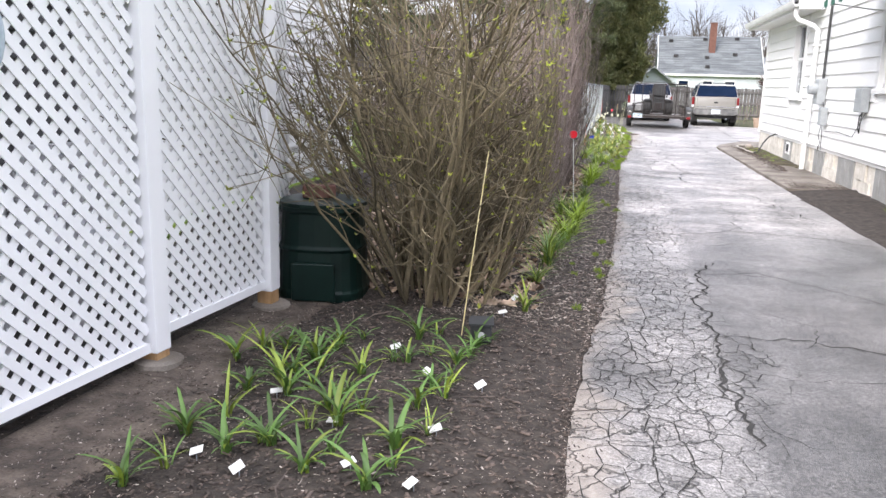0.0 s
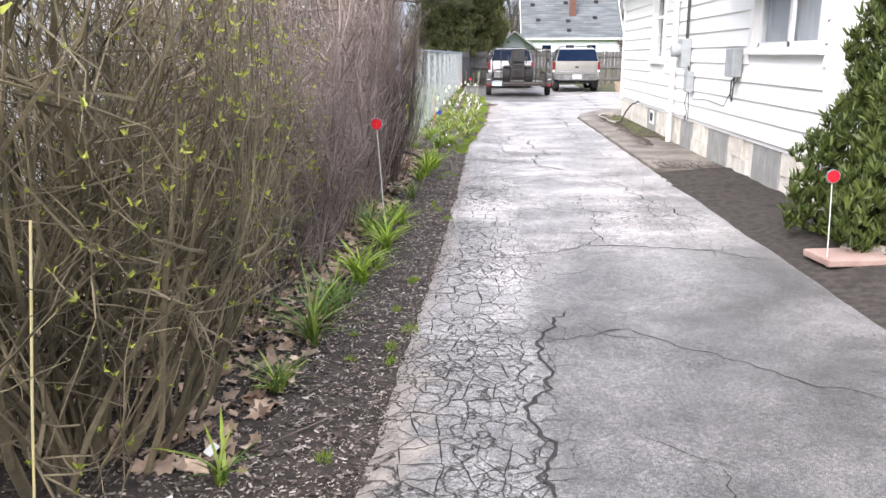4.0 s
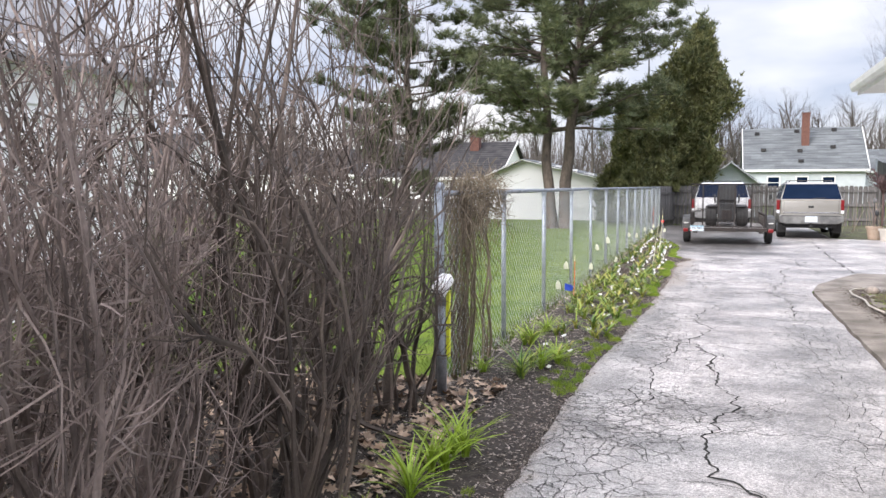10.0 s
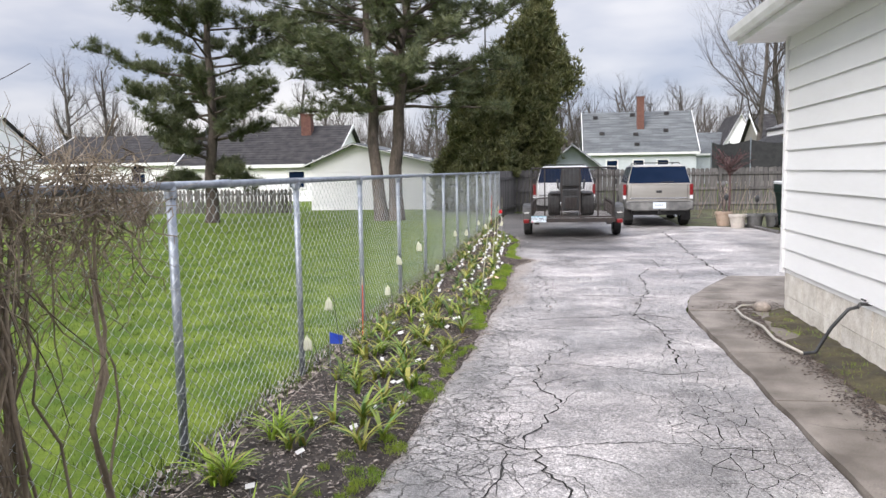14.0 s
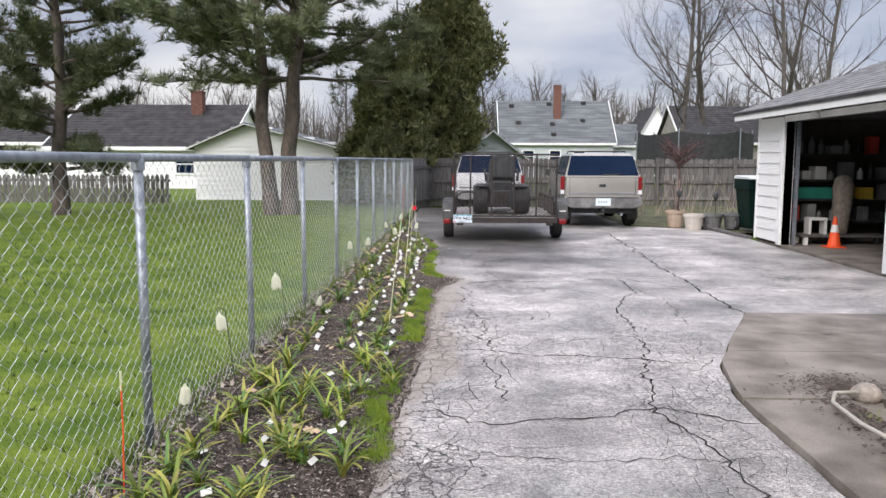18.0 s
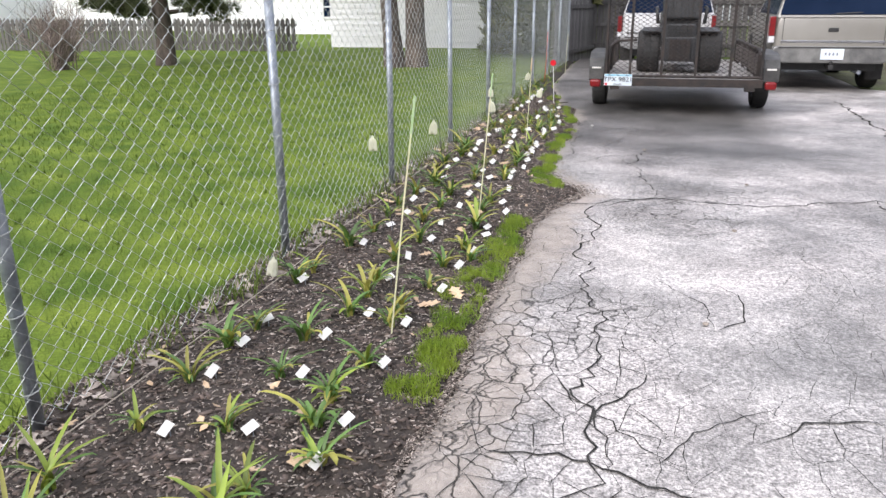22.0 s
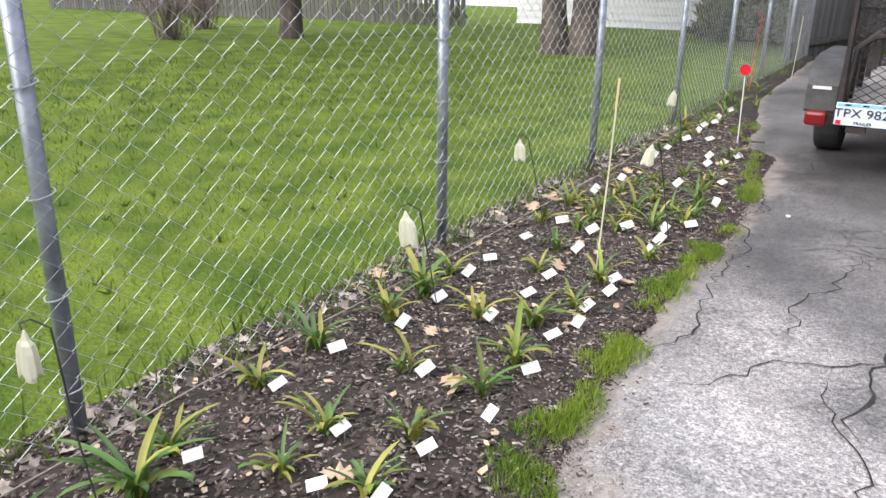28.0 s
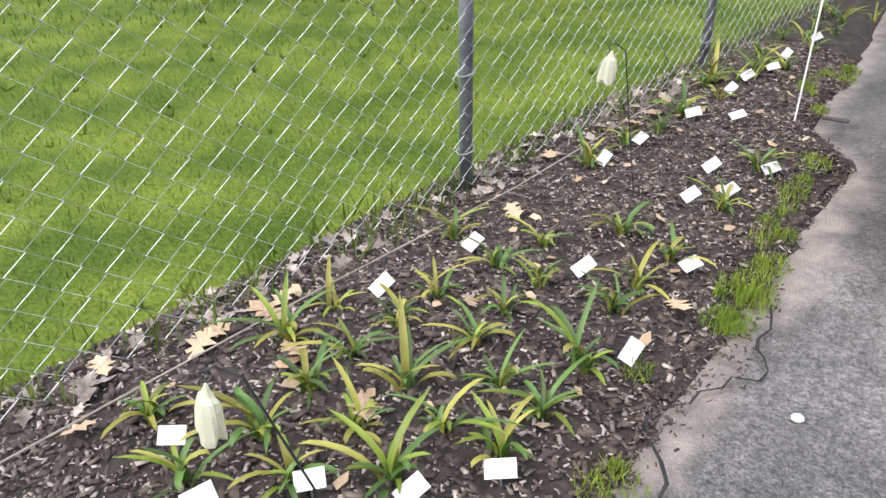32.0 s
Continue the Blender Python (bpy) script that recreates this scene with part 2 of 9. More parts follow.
    ragged.inputs["Scale"].default_value, ragged.inputs["Detail"].default_value = 7.0, 8
    l.new(co.outputs["Object"], ragged.inputs["Vector"])
    sum_w.operation, sum_w.inputs[1].default_value = "MULTIPLY_ADD", 4.4
    l.new(ragged.outputs["Fac"], sum_w.inputs[0])
    l.new(wear.outputs["Fac"], sum_w.inputs[2])
    grit = n.new("ShaderNodeMapRange")
    grit.inputs["From Min"].default_value, grit.inputs["From Max"].default_value = 1.75, 3.2
    grit.inputs["To Max"].default_value = 0.78
    l.new(sum_w.outputs[0], grit.inputs["Value"])
    sand.data_type = "RGBA"
    worn, level, tint = n.new("ShaderNodeTexNoise"), n.new("ShaderNodeMapRange"), n.new("ShaderNodeVectorMath")
    worn.inputs["Scale"].default_value, worn.inputs["Detail"].default_value, worn.inputs["Roughness"].default_value = 9.0, 10, 0.85
    l.new(co.outputs["Object"], worn.inputs["Vector"])
    level.inputs["From Min"].default_value, level.inputs["From Max"].default_value = 0.3, 0.7
    level.inputs["To Min"].default_value, level.inputs["To Max"].default_value = 0.45, 1.5
    l.new(worn.outputs["Fac"], level.inputs["Value"])
    tint.operation = "SCALE"
    tint.inputs[0].default_value = (0.325, 0.280, 0.242)
    l.new(level.outputs["Result"], tint.inputs["Scale"])
    l.new(tint.outputs["Vector"], sand.inputs["B"])
    l.new(b.inputs["Base Color"].links[0].from_socket, sand.inputs["A"])
    l.new(grit.outputs["Result"], sand.inputs["Factor"])
    l.new(sand.outputs["Result"], b.inputs["Base Color"])
    dark = n.new("ShaderNodeMix")
    dark.data_type = "RGBA"
    dark.inputs["B"].default_value = (0.018, 0.016, 0.015, 1)
    l.new(b.inputs["Base Color"].links[0].from_socket, dark.inputs["A"])
    l.new(prev, dark.inputs["Factor"])
    l.new(dark.outputs["Result"], b.inputs["Base Color"])
    groove, inv = n.new("ShaderNodeBump"), n.new("ShaderNodeMath")
    inv.operation = "SUBTRACT"
    inv.inputs[0].default_value = 1.0
    l.new(prev, inv.inputs[1])
    groove.inputs["Strength"].default_value, groove.inputs["Distance"].default_value = 0.8, 0.012
    l.new(inv.outputs[0], groove.inputs["Height"])
    l.new(b.inputs["Normal"].links[0].from_socket, groove.inputs["Normal"])
    l.new(groove.outputs["Normal"], b.inputs["Normal"])
    return m


def glass(name, tint=(0.8, 0.85, 0.9), rough=0.02):
    m = bpy.data.materials.new(name)
    m.use_nodes = True
    b = m.node_tree.nodes["Principled BSDF"]
    b.inputs["Base Color"].default_value = (*tint, 1)
    b.inputs["Roughness"].default_value = rough
    b.inputs["Transmission Weight"].default_value = 1.0
    b.inputs["IOR"].default_value = 1.1
    b.inputs["Specular IOR Level"].default_value = 0.8
    return m


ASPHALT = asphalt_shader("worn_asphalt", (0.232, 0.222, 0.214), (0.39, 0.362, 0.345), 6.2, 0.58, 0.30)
CRACK = shader("crack_filling", (0.012, 0.011, 0.010), (0.03, 0.028, 0.025), scale=20, rough=0.95)
CONCRETE = shader("old_concrete", (0.105, 0.088, 0.071), (0.235, 0.205, 0.175), scale=2.6, rough=0.75, bump=0.35, bump_scale=120, fine=0.5, per_object=0.10)
SOIL = shader("dark_garden_soil", (0.017, 0.0125, 0.0095), (0.050, 0.039, 0.031), scale=16, rough=0.95, bump=0.9, bump_scale=55, fine=0.7)
CHIP = shader("grey_wood_chip", (0.17, 0.14, 0.115), (0.38, 0.33, 0.29), scale=30, rough=0.9, per_island=0.55)
LAWN = shader("spring_lawn", (0.055, 0.098, 0.012), (0.13, 0.175, 0.024), scale=2.2, rough=0.95, spec=0.15, bump=1.0, bump_scale=70, fine=0.8)
GRASS = leaf_shader("grass_blade", (0.078, 0.128, 0.015), (0.14, 0.195, 0.028), rough=0.8, per_object=0.0, per_island=0.22)
EDGE_GRASS = leaf_shader("tuft_blade", (0.14, 0.235, 0.02), (0.25, 0.33, 0.035), per_object=0.0, per_island=0.35)
FARGROUND = shader("distant_ground", (0.09, 0.12, 0.04), (0.13, 0.13, 0.07), scale=0.2, rough=0.95)
WHITE_SIDING = shader("white_painted_siding", (0.80, 0.80, 0.79), (0.74, 0.74, 0.73), scale=2.5, rough=0.45, bump=0.08, bump_scale=35, fine=0.10, stretch=(1, 0.2, 1))
WHITE_TRIM = shader("white_trim", (0.80, 0.80, 0.80), (0.72, 0.72, 0.71), scale=5, rough=0.4, fine=0.1)
WHITE_VINYL = shader("white_vinyl", (0.88, 0.88, 0.90), (0.85, 0.85, 0.87), scale=3, rough=0.35, fine=0.06)
BLOCK = shader("whitewashed_block", (0.66, 0.63, 0.57), (0.50, 0.46, 0.40), scale=7, rough=0.85, bump=0.6, bump_scale=70, fine=0.5, per_object=0.08)
PANEL_GREY = shader("grey_panel", (0.30, 0.30, 0.29), (0.24, 0.24, 0.23), scale=5, rough=0.7, bump=0.2)
SHINGLE = shader("grey_shingle", (0.15, 0.15, 0.16), (0.24, 0.24, 0.245), scale=3, rough=0.9, bump=0.4, bump_scale=90, fine=0.6, per_island=0.18)
SHINGLE_FAR = shader("pale_grey_shingle", (0.095, 0.102, 0.108), (0.15, 0.16, 0.166), scale=1.2, rough=0.95, spec=0.1, fine=0.6, stretch=(0.4, 1, 3), per_island=0.12)
SHINGLE_DARK = shader("dark_shingle", (0.035, 0.034, 0.036), (0.06, 0.057, 0.058), scale=2, rough=0.95, spec=0.1, fine=0.5)
BRICK_RED = shader("red_brick", (0.10, 0.045, 0.035), (0.16, 0.075, 0.058), scale=9, rough=0.9, bump=0.4, fine=0.4, per_object=0.2)
GALV = shader("galvanised_steel", (0.22, 0.245, 0.28), (0.34, 0.37, 0.41), scale=14, rough=0.45, rough_to=0.6, metal=0.75, fine=0.3, bump=0.05)
WIRE = shader("galvanised_wire", (0.32, 0.34, 0.34), (0.50, 0.52, 0.52), scale=30, rough=0.6, metal=0.3)
GREYWOOD = shader("weathered_fence_wood", (0.085, 0.079, 0.076), (0.155, 0.146, 0.142), scale=5, rough=0.9, bump=0.5, bump_scale=50, fine=0.6, stretch=(5, 5, 0.5), per_object=0.28)
RAWWOOD = shader("bare_pine_wood", (0.38, 0.22, 0.10), (0.48, 0.30, 0.15), scale=8, rough=0.8, bump=0.3, stretch=(4, 4, 0.6))
BARK_PINE = shader("pine_bark", (0.060, 0.049, 0.042), (0.135, 0.107, 0.089), scale=5, rough=0.95, bump=0.9, bump_scale=22, fine=0.7, stretch=(1, 1, 0.35))
BARK_GREY = shader("grey_bark", (0.060, 0.052, 0.047), (0.11, 0.095, 0.085), scale=4, rough=0.95, bump=0.6, bump_scale=25, fine=0.5)
TWIG_BROWN = shader("brown_twig", (0.13, 0.098, 0.086), (0.30, 0.24, 0.215), scale=3, rough=0.9, fine=0.4, per_island=0.45)
TWIG_OLIVE = shader("olive_twig", (0.070, 0.057, 0.034), (0.21, 0.17, 0.106), scale=3, rough=0.9, fine=0.4, per_island=0.45)
NEEDLE = leaf_shader("pine_needles", (0.088, 0.112, 0.055), (0.165, 0.18, 0.088), per_object=0.15, per_island=0.45, through_light=0.28)
CEDAR = leaf_shader("cedar_spray", (0.098, 0.115, 0.045), (0.23, 0.225, 0.092), per_object=0.15, per_island=0.45, through_light=0.12)
ARBOR = leaf_shader("arborvitae_spray", (0.050, 0.075, 0.016), (0.10, 0.13, 0.030), per_object=0.1, per_island=0.45, through_light=0.15)
BUD = leaf_shader("spring_bud", (0.22, 0.26, 0.03), (0.34, 0.36, 0.06), per_object=0.1, per_island=0.4)
LILY = leaf_shader("daylily_leaf", (0.14, 0.22, 0.025), (0.28, 0.33, 0.05), rough=0.42, per_object=0.5)
LILY_DARK = leaf_shader("young_leaf", (0.07, 0.15, 0.035), (0.13, 0.22, 0.045), rough=0.45, per_object=0.4)
STRAW = shader("dry_leaf", (0.38, 0.26, 0.155), (0.52, 0.39, 0.265), scale=25, rough=0.8, per_object=0.25, per_island=0.3)
LITTER = shader("brown_leaf_litter", (0.18, 0.115, 0.075), (0.46, 0.35, 0.26), scale=12, rough=0.9, per_island=0.5)
TAG = shader("white_plastic_tag", (0.70, 0.69, 0.66), (0.60, 0.59, 0.56), scale=30, rough=0.5, fine=0.15)
BAGCLOTH = leaf_shader("cream_net_bag", (0.66, 0.66, 0.52), (0.78, 0.78, 0.66), rough=0.8, per_object=0.1, through_light=0.35)
BLACK_STEEL = shader("black_wire", (0.02, 0.02, 0.022), (0.04, 0.04, 0.04), scale=20, rough=0.5)
BLACK_PLASTIC = shader("black_plastic", (0.022, 0.023, 0.025), (0.04, 0.042, 0.045), scale=8, rough=0.55, fine=0.2)
GREEN_PLASTIC = shader("dark_green_plastic", (0.003, 0.013, 0.011), (0.005, 0.019, 0.015), scale=6, spec=0.25, rough=0.42, fine=0.15)
RUBBER = shader("tyre_rubber", (0.018, 0.018, 0.018), (0.035, 0.034, 0.033), scale=10, rough=0.85, fine=0.3)
RED_LENS = shader("red_lens", (0.15, 0.004, 0.006), (0.20, 0.006, 0.008), scale=20, rough=0.3, fine=0.05)
RED_REFLECT = shader("red_reflector", (0.72, 0.015, 0.03), (0.62, 0.01, 0.02), scale=60, rough=0.3, fine=0.2)
YELLOW_ROD = shader("yellow_fibreglass", (0.60, 0.50, 0.22), (0.66, 0.58, 0.36), scale=12, rough=0.5, fine=0.1)
WHITE_ROD = shader("pale_fibreglass", (0.66, 0.70, 0.45), (0.66, 0.58, 0.40), scale=5, rough=0.5, fine=0.1)
ORANGE = shader("orange_plastic", (0.85, 0.10, 0.02), (0.75, 0.08, 0.02), scale=6, rough=0.45, fine=0.1)
STONE = shader("field_stone", (0.22, 0.19, 0.16), (0.34, 0.29, 0.25), scale=9, rough=0.85, bump=0.5, bump_scale=40, fine=0.5)


# ---------------------------------------------------------------- mesh helpers
class Mesh:
    """Gathers vertices and faces for one part."""

    def __init__(self):
        self.v, self.f = [], []

    def add(self, verts, faces):
        k = len(self.v)
        self.v += [tuple(p) for p in verts]
        self.f += [tuple(i + k for i in f) for f in faces]
        return self

    def box(self, x0, x1, y0, y1, z0, z1, m=None):
        p = [(x, y, z) for z in (z0, z1) for y in (y0, y1) for x in (x0, x1)]
        if m is not None:
            p = [m @ Vector(q) for q in p]
        return self.add(p, [(0, 2, 3, 1), (4, 5, 7, 6), (0, 1, 5, 4), (2, 6, 7, 3), (0, 4, 6, 2), (1, 3, 7, 5)])

    def beam(self, a, b, w, h, up=(0, 0, 1)):
        """A bar of section w by h from a to b."""
        a, b = Vector(a), Vector(b)
        d = (b - a).normalized()
        s = d.cross(Vector(up))
        s = s.normalized() if s.length > 1e-5 else Vector((1, 0, 0))
        u = s.cross(d)
        p = [q + s * (i * w / 2) + u * (j * h / 2) for q in (a, b) for i, j in ((-1, -1), (1, -1), (1, 1), (-1, 1))]
        return self.add(p, [(0, 3, 2, 1), (4, 5, 6, 7), (0, 1, 5, 4), (1, 2, 6, 5), (2, 3, 7, 6), (3, 0, 4, 7)])

    def tube(self, pts, radii, n=6, caps=True):
        """A round bar along points, with one radius or one for each point."""
        pts = [Vector(p) for p in pts]
        radii = [radii] * len(pts) if isinstance(radii, (int, float)) else radii
        rings = []
        side = None
        for i, p in enumerate(pts):
            d = (pts[min(i + 1, len(pts) - 1)] - pts[max(i - 1, 0)]).normalized()
            if side is None:
                side = d.cross(Vector((0.0, 0.0, 1.0)) if abs(d.z) < 0.9 else Vector((0.0, 1.0, 0.0))).normalized()
            side = (side - d * side.dot(d)).normalized()
            up = d.cross(side)
            rings.append([p + (side * math.cos(a) + up * math.sin(a)) * radii[i] for a in (2 * math.pi * k / n for k in range(n))])
        faces = []
        for r in range(len(pts) - 1):
            for k in range(n):
                a, b = r * n + k, r * n + (k + 1) % n
                faces.append((a, b, b + n, a + n))
        if caps:
            faces += [tuple(range(n - 1, -1, -1)), tuple(range((len(pts) - 1) * n, len(pts) * n))]
        return self.add([q for r in rings for q in r], faces)

    def lathe(self, profile, n=16, centre=(0, 0, 0), axis="z"):
        """A turned shape from (radius, height) pairs."""
        k = len(profile)
        verts = []
        for i in range(n):
            a = 2 * math.pi * i / n
            for r, h in profile:
                q = (r * math.cos(a), r * math.sin(a), h)
                q = {"z": q, "x": (q[2], q[0], q[1]), "y": (q[0], q[2], q[1])}[axis]
                verts.append((q[0] + centre[0], q[1] + centre[1], q[2] + centre[2]))
        faces = [(i * k + j, ((i + 1) % n) * k + j, ((i + 1) % n) * k + j + 1, i * k + j + 1) for i in range(n) for j in range(k - 1)]
        return self.add(verts, faces)

    def prism(self, outline, axis, lo, hi):
        """An outline in two axes pushed out along the third."""
        k = len(outline)
        put = {"x": lambda a, b, c: (c, a, b), "y": lambda a, b, c: (a, c, b), "z": lambda a, b, c: (a, b, c)}[axis]
        verts = [put(a, b, c) for c in (lo, hi) for a, b in outline]
        faces = [tuple(range(k)), tuple(range(2 * k - 1, k - 1, -1))] + [(i, i + k, (i + 1) % k + k, (i + 1) % k) for i in range(k)]
        return self.add(verts, faces)

    def data(self, name, material, smooth=False):
        me = bpy.data.meshes.new(name)
        me.from_pydata(self.v, [], self.f)
        bm = bmesh.new()
        bm.from_mesh(me)
        if len(bm.faces) < 60000:
            bmesh.ops.recalc_face_normals(bm, faces=bm.faces)
        bm.to_mesh(me)
        bm.free()
        me.materials.append(material)
        if smooth:
            me.shade_smooth()
        me.update()
        return me


def part(name, mesh, material, parent=None, label="", smooth=False, bevel=0.0, at=None):
    """One mesh object; under a thing or a part if parent is given."""
    ob = new(name, mesh.data(name, material, smooth) if isinstance(mesh, Mesh) else mesh)
    if parent is not None:
        ob.parent = parent
    if at is not None:
        ob.matrix_basis = at
    if bevel:
        bv = ob.modifiers.new("worn_edge", "BEVEL")
        bv.width, bv.segments, bv.limit_method = bevel, 2, "ANGLE"
    if label:
        ob["label"] = label
    return ob


def thing(name, at, label, category, group="", kind=""):
    ob = new(name)
    ob.empty_display_size = 0.1
    ob.matrix_basis = at
    return tagged(ob, label, category, group, kind)


def single(name, mesh, material, label, category, group="", kind="", smooth=False, bevel=0.0, at=None):
    return tagged(part(name, mesh, material, None, "", smooth, bevel, at), label, category, group, kind)


def rnd(a, b):
    return random.uniform(a, b)


def lerp(a, b, t):
    return a + (b - a) * t


def along(pairs, y):
    """Straight interpolation in a short table of (y, value)."""
    for (y0, v0), (y1, v1) in zip(pairs, pairs[1:]):
        if y <= y1:
            return v0 + (v1 - v0) * max(0.0, (y - y0) / (y1 - y0))
    return pairs[-1][1]


def fractal(x, y, s=1.0, seed=0.0):
    return noise.fractal(Vector((x * s, y * s, seed)), 1.0, 2.0, 4)

# ---------------------------------------------------------------- the ground
FENCE_X, FENCE_Y0, BAY, BAYS = -1.08, 14.38, 1.83, 12
FENCE_H = 1.425
HOUSE_X, HOUSE_Y0, HOUSE_YM, HOUSE_Y1 = 3.0, 10.25, 15.64, 20.73
GAR_X, GAR_Y0, GAR_Y1 = 5.75, 23.9, 30.6
BACK_Y = 41.0

LEFT_EDGE = [(-15, -0.30), (3, -0.28), (5, -0.30), (6, -0.22), (7.5, -0.19), (9.3, -0.15), (13.4, -0.14), (15, -0.17), (16, -0.10), (18, -0.01), (19, 0.06), (20.5, 0.08),
             (21.3, 0.12), (22.5, 0.15), (23.5, 0.12), (24.6, 0.13), (25.0, 0.22), (25.4, 0.35), (25.65, 0.26), (25.85, 0.06), (26.4, -0.02), (27.4, -0.05), (28.2, -0.02),
             (29, -0.08), (29.8, -0.14), (30.1, -0.16), (30.4, -0.42), (31.2, -0.50), (33, -0.8), (37.4, -0.95), (39.5, -0.9)]
RIGHT_EDGE = [(-15, 2.3), (7, 2.2), (12.6, 2.14), (20.4, 2.08), (20.9, 2.08), (21.6, 2.24), (22.5, 2.62), (23.4, 3.03), (23.46, 5.62), (30.6, 5.62), (32.0, 5.6), (32.6, 5.3), (33.2, 3.9), (39.5, 3.9)]


def left_edge(y):
    return along(LEFT_EDGE, y) + 0.022 * fractal(y, 0, 1.1, 3) + 0.022 * fractal(y, 0, 6, 5)


def right_edge(y):
    return along(RIGHT_EDGE, y) + (0.025 * fractal(y, 0, 1.5, 9) if y < 23.4 else 0.0)


def sheet(rows, cols, edge_a, edge_b, y0, y1, height):
    m = Mesh()
    ys = [lerp(y0, y1, i / rows) for i in range(rows + 1)]
    for y in ys:
        a, b = edge_a(y), edge_b(y)
        for j in range(cols + 1):
            x = lerp(a, b, j / cols)
            m.v.append((x, y, height(x, y, j / cols)))
    w = cols + 1
    m.f = [(i * w + j, i * w + j + 1, (i + 1) * w + j + 1, (i + 1) * w + j) for i in range(rows) for j in range(cols)]
    return m


g = Mesh()
for x0, x1, y0, y1 in ((-900, 900, -900, -60), (-900, 900, 160, 900), (-900, -60, -60, 160), (60, 900, -60, 160)):
    g.add([(x0, y0, -0.10), (x1, y0, -0.10), (x1, y1, -0.10), (x0, y1, -0.10)], [(0, 1, 2, 3)])
lawn_grid = sheet(110, 60, lambda y: -60, lambda y: 60, -60, 160, lambda x, y, t: -0.10 + 0.015 * fractal(x, y, 0.3))
g.add(lawn_grid.v, lawn_grid.f)
tagged(part("ground", g, LAWN, smooth=True), "green spring lawn that spreads behind the fence to the far houses", "lawn", kind="structure")

lawn = sheet(90, 30, lambda y: -16, lambda y: FENCE_X - 0.02, 12, 44, lambda x, y, t: -0.03 + 0.03 * fractal(x, y, 0.5) - 0.05 * (1 - min(1, (x + 16) * 0.5)) - 0.06 * (y < 12.3 or y > 43.6))
tagged(part("lawn", lawn, LAWN, smooth=True), "short spring lawn behind the chain-link fence", "lawn", kind="structure")

# width of the pale crumbled edge of the asphalt
def rim_width(y):
    w = fractal(y, 1, 0.7, 2) - 0.02 + 0.35 * math.exp(-((y - 25.2) / 0.9) ** 2) + 0.16 * math.exp(-((y - 28.3) / 1.2) ** 2) + 0.25 * math.exp(-((y - 4.3) / 0.8) ** 2) + 0.2 * math.exp(-((y - 21.5) / 1.5) ** 2)
    broad = 0.10 * math.exp(-((y - 22.2) / 1.3) ** 2)
    return 0.04 + min(0.13, 0.26 * max(0.0, w + 0.05)) * (0.45 if y > 28.5 else 1.0) + broad + (0.03 if y > 26 else 0.0) * (0.95 + 0.55 * fractal(y, 4, 5.0, 2)) + 0.04 * fractal(y, 3, 9, 6)


road = sheet(620, 30, left_edge, right_edge, -15, 39.5,
             lambda x, y, t: 0.010 * fractal(x, y, 0.8) + 0.0015 * fractal(x, y, 4) - 0.016 * max(0.0, 1 - (x - left_edge(y)) / 0.07) ** 2)
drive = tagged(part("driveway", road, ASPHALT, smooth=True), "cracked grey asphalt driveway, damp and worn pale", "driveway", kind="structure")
gap = drive.data.attributes.new("edge_wear", "FLOAT", "POINT")
for v, a in zip(drive.data.vertices, gap.data):
    x, y, z = v.co
    a.value = ((1.7 if 19 < y < 26 else 1.1) * rim_width(y) - (x - left_edge(y))) / (0.10 if y < 26 else 0.06) if y > 2 else -5.0


def bed_height(x, y, t):
    return 0.045 * math.sin(math.pi * min(1, max(0, t))) + 0.012 * fractal(x, y, 3.0) + 0.008 * fractal(x, y, 14) - 0.004 - 0.022 * max(0.0, (t - 0.9) * 10)


def bed_left(y):
    return along([(-3, -3.1), (5.6, -3.1), (8, -4.2), (14.0, -4.2), (14.6, FENCE_X - 0.12), (38, FENCE_X - 0.12)], y)


bed = sheet(520, 22, bed_left, lambda y: left_edge(y) + 0.03, -2, 38, bed_height)
tagged(part("flower_bed", bed, SOIL, smooth=True), "dark mulched flower bed between fence and driveway", "flower bed", kind="structure")


def bed_z(x, y):
    a, b = bed_left(y), left_edge(y) + 0.03
    return bed_height(x, y, (x - a) / (b - a))


# dry trodden dirt in front of the lattice
dirt = sheet(60, 10, lambda y: -2.34, lambda y: -1.78 + 0.22 * fractal(y, 2, 0.9, 4), 0.5, 6.0, lambda x, y, t: bed_z(x, y) + 0.010 - 0.03 * (t > 0.95 or t < 0.05 or y < 0.6 or y > 5.9))
tagged(part("dry_dirt", dirt, shader("dry_trodden_dirt", (0.048, 0.037, 0.029), (0.125, 0.098, 0.077), scale=9, rough=0.95, bump=0.7, bump_scale=70, fine=0.6), smooth=True), "pale dry dirt along the foot of the lattice", "dirt", kind="structure")

# earth and weeds between the drive and the board fence
yard = sheet(40, 24, lambda y: right_edge(y) - 0.05 if y > 32.6 else 5.25, lambda y: 8.4, 32.0, 40.95, lambda x, y, t: -0.022 + 0.008 * fractal(x, y, 1.2) + 0.035 * min(1, max(0, y - 34)) * (0.5 + fractal(x, y, 0.9, 5)))
tagged(part("back_bed", yard, shader("weedy_earth", (0.040, 0.033, 0.021), (0.085, 0.092, 0.034), scale=2.2, rough=0.95, bump=0.9, bump_scale=45, fine=0.6)), "brown earth with sparse weeds before the board fence", "soil strip", kind="structure")

# how far the crumbled asphalt edge has washed into the bed
GRIT_W = [(2, 0.0), (20, 0.03), (21, 0.12), (22.5, 0.10), (24, 0.07), (24.7, 0.10), (25.2, 0.18), (25.5, 0.20), (25.8, 0.05), (26.4, 0.0), (29.0, 0.0), (29.6, 0.05), (30.2, 0.06), (30.5, 0.0)]

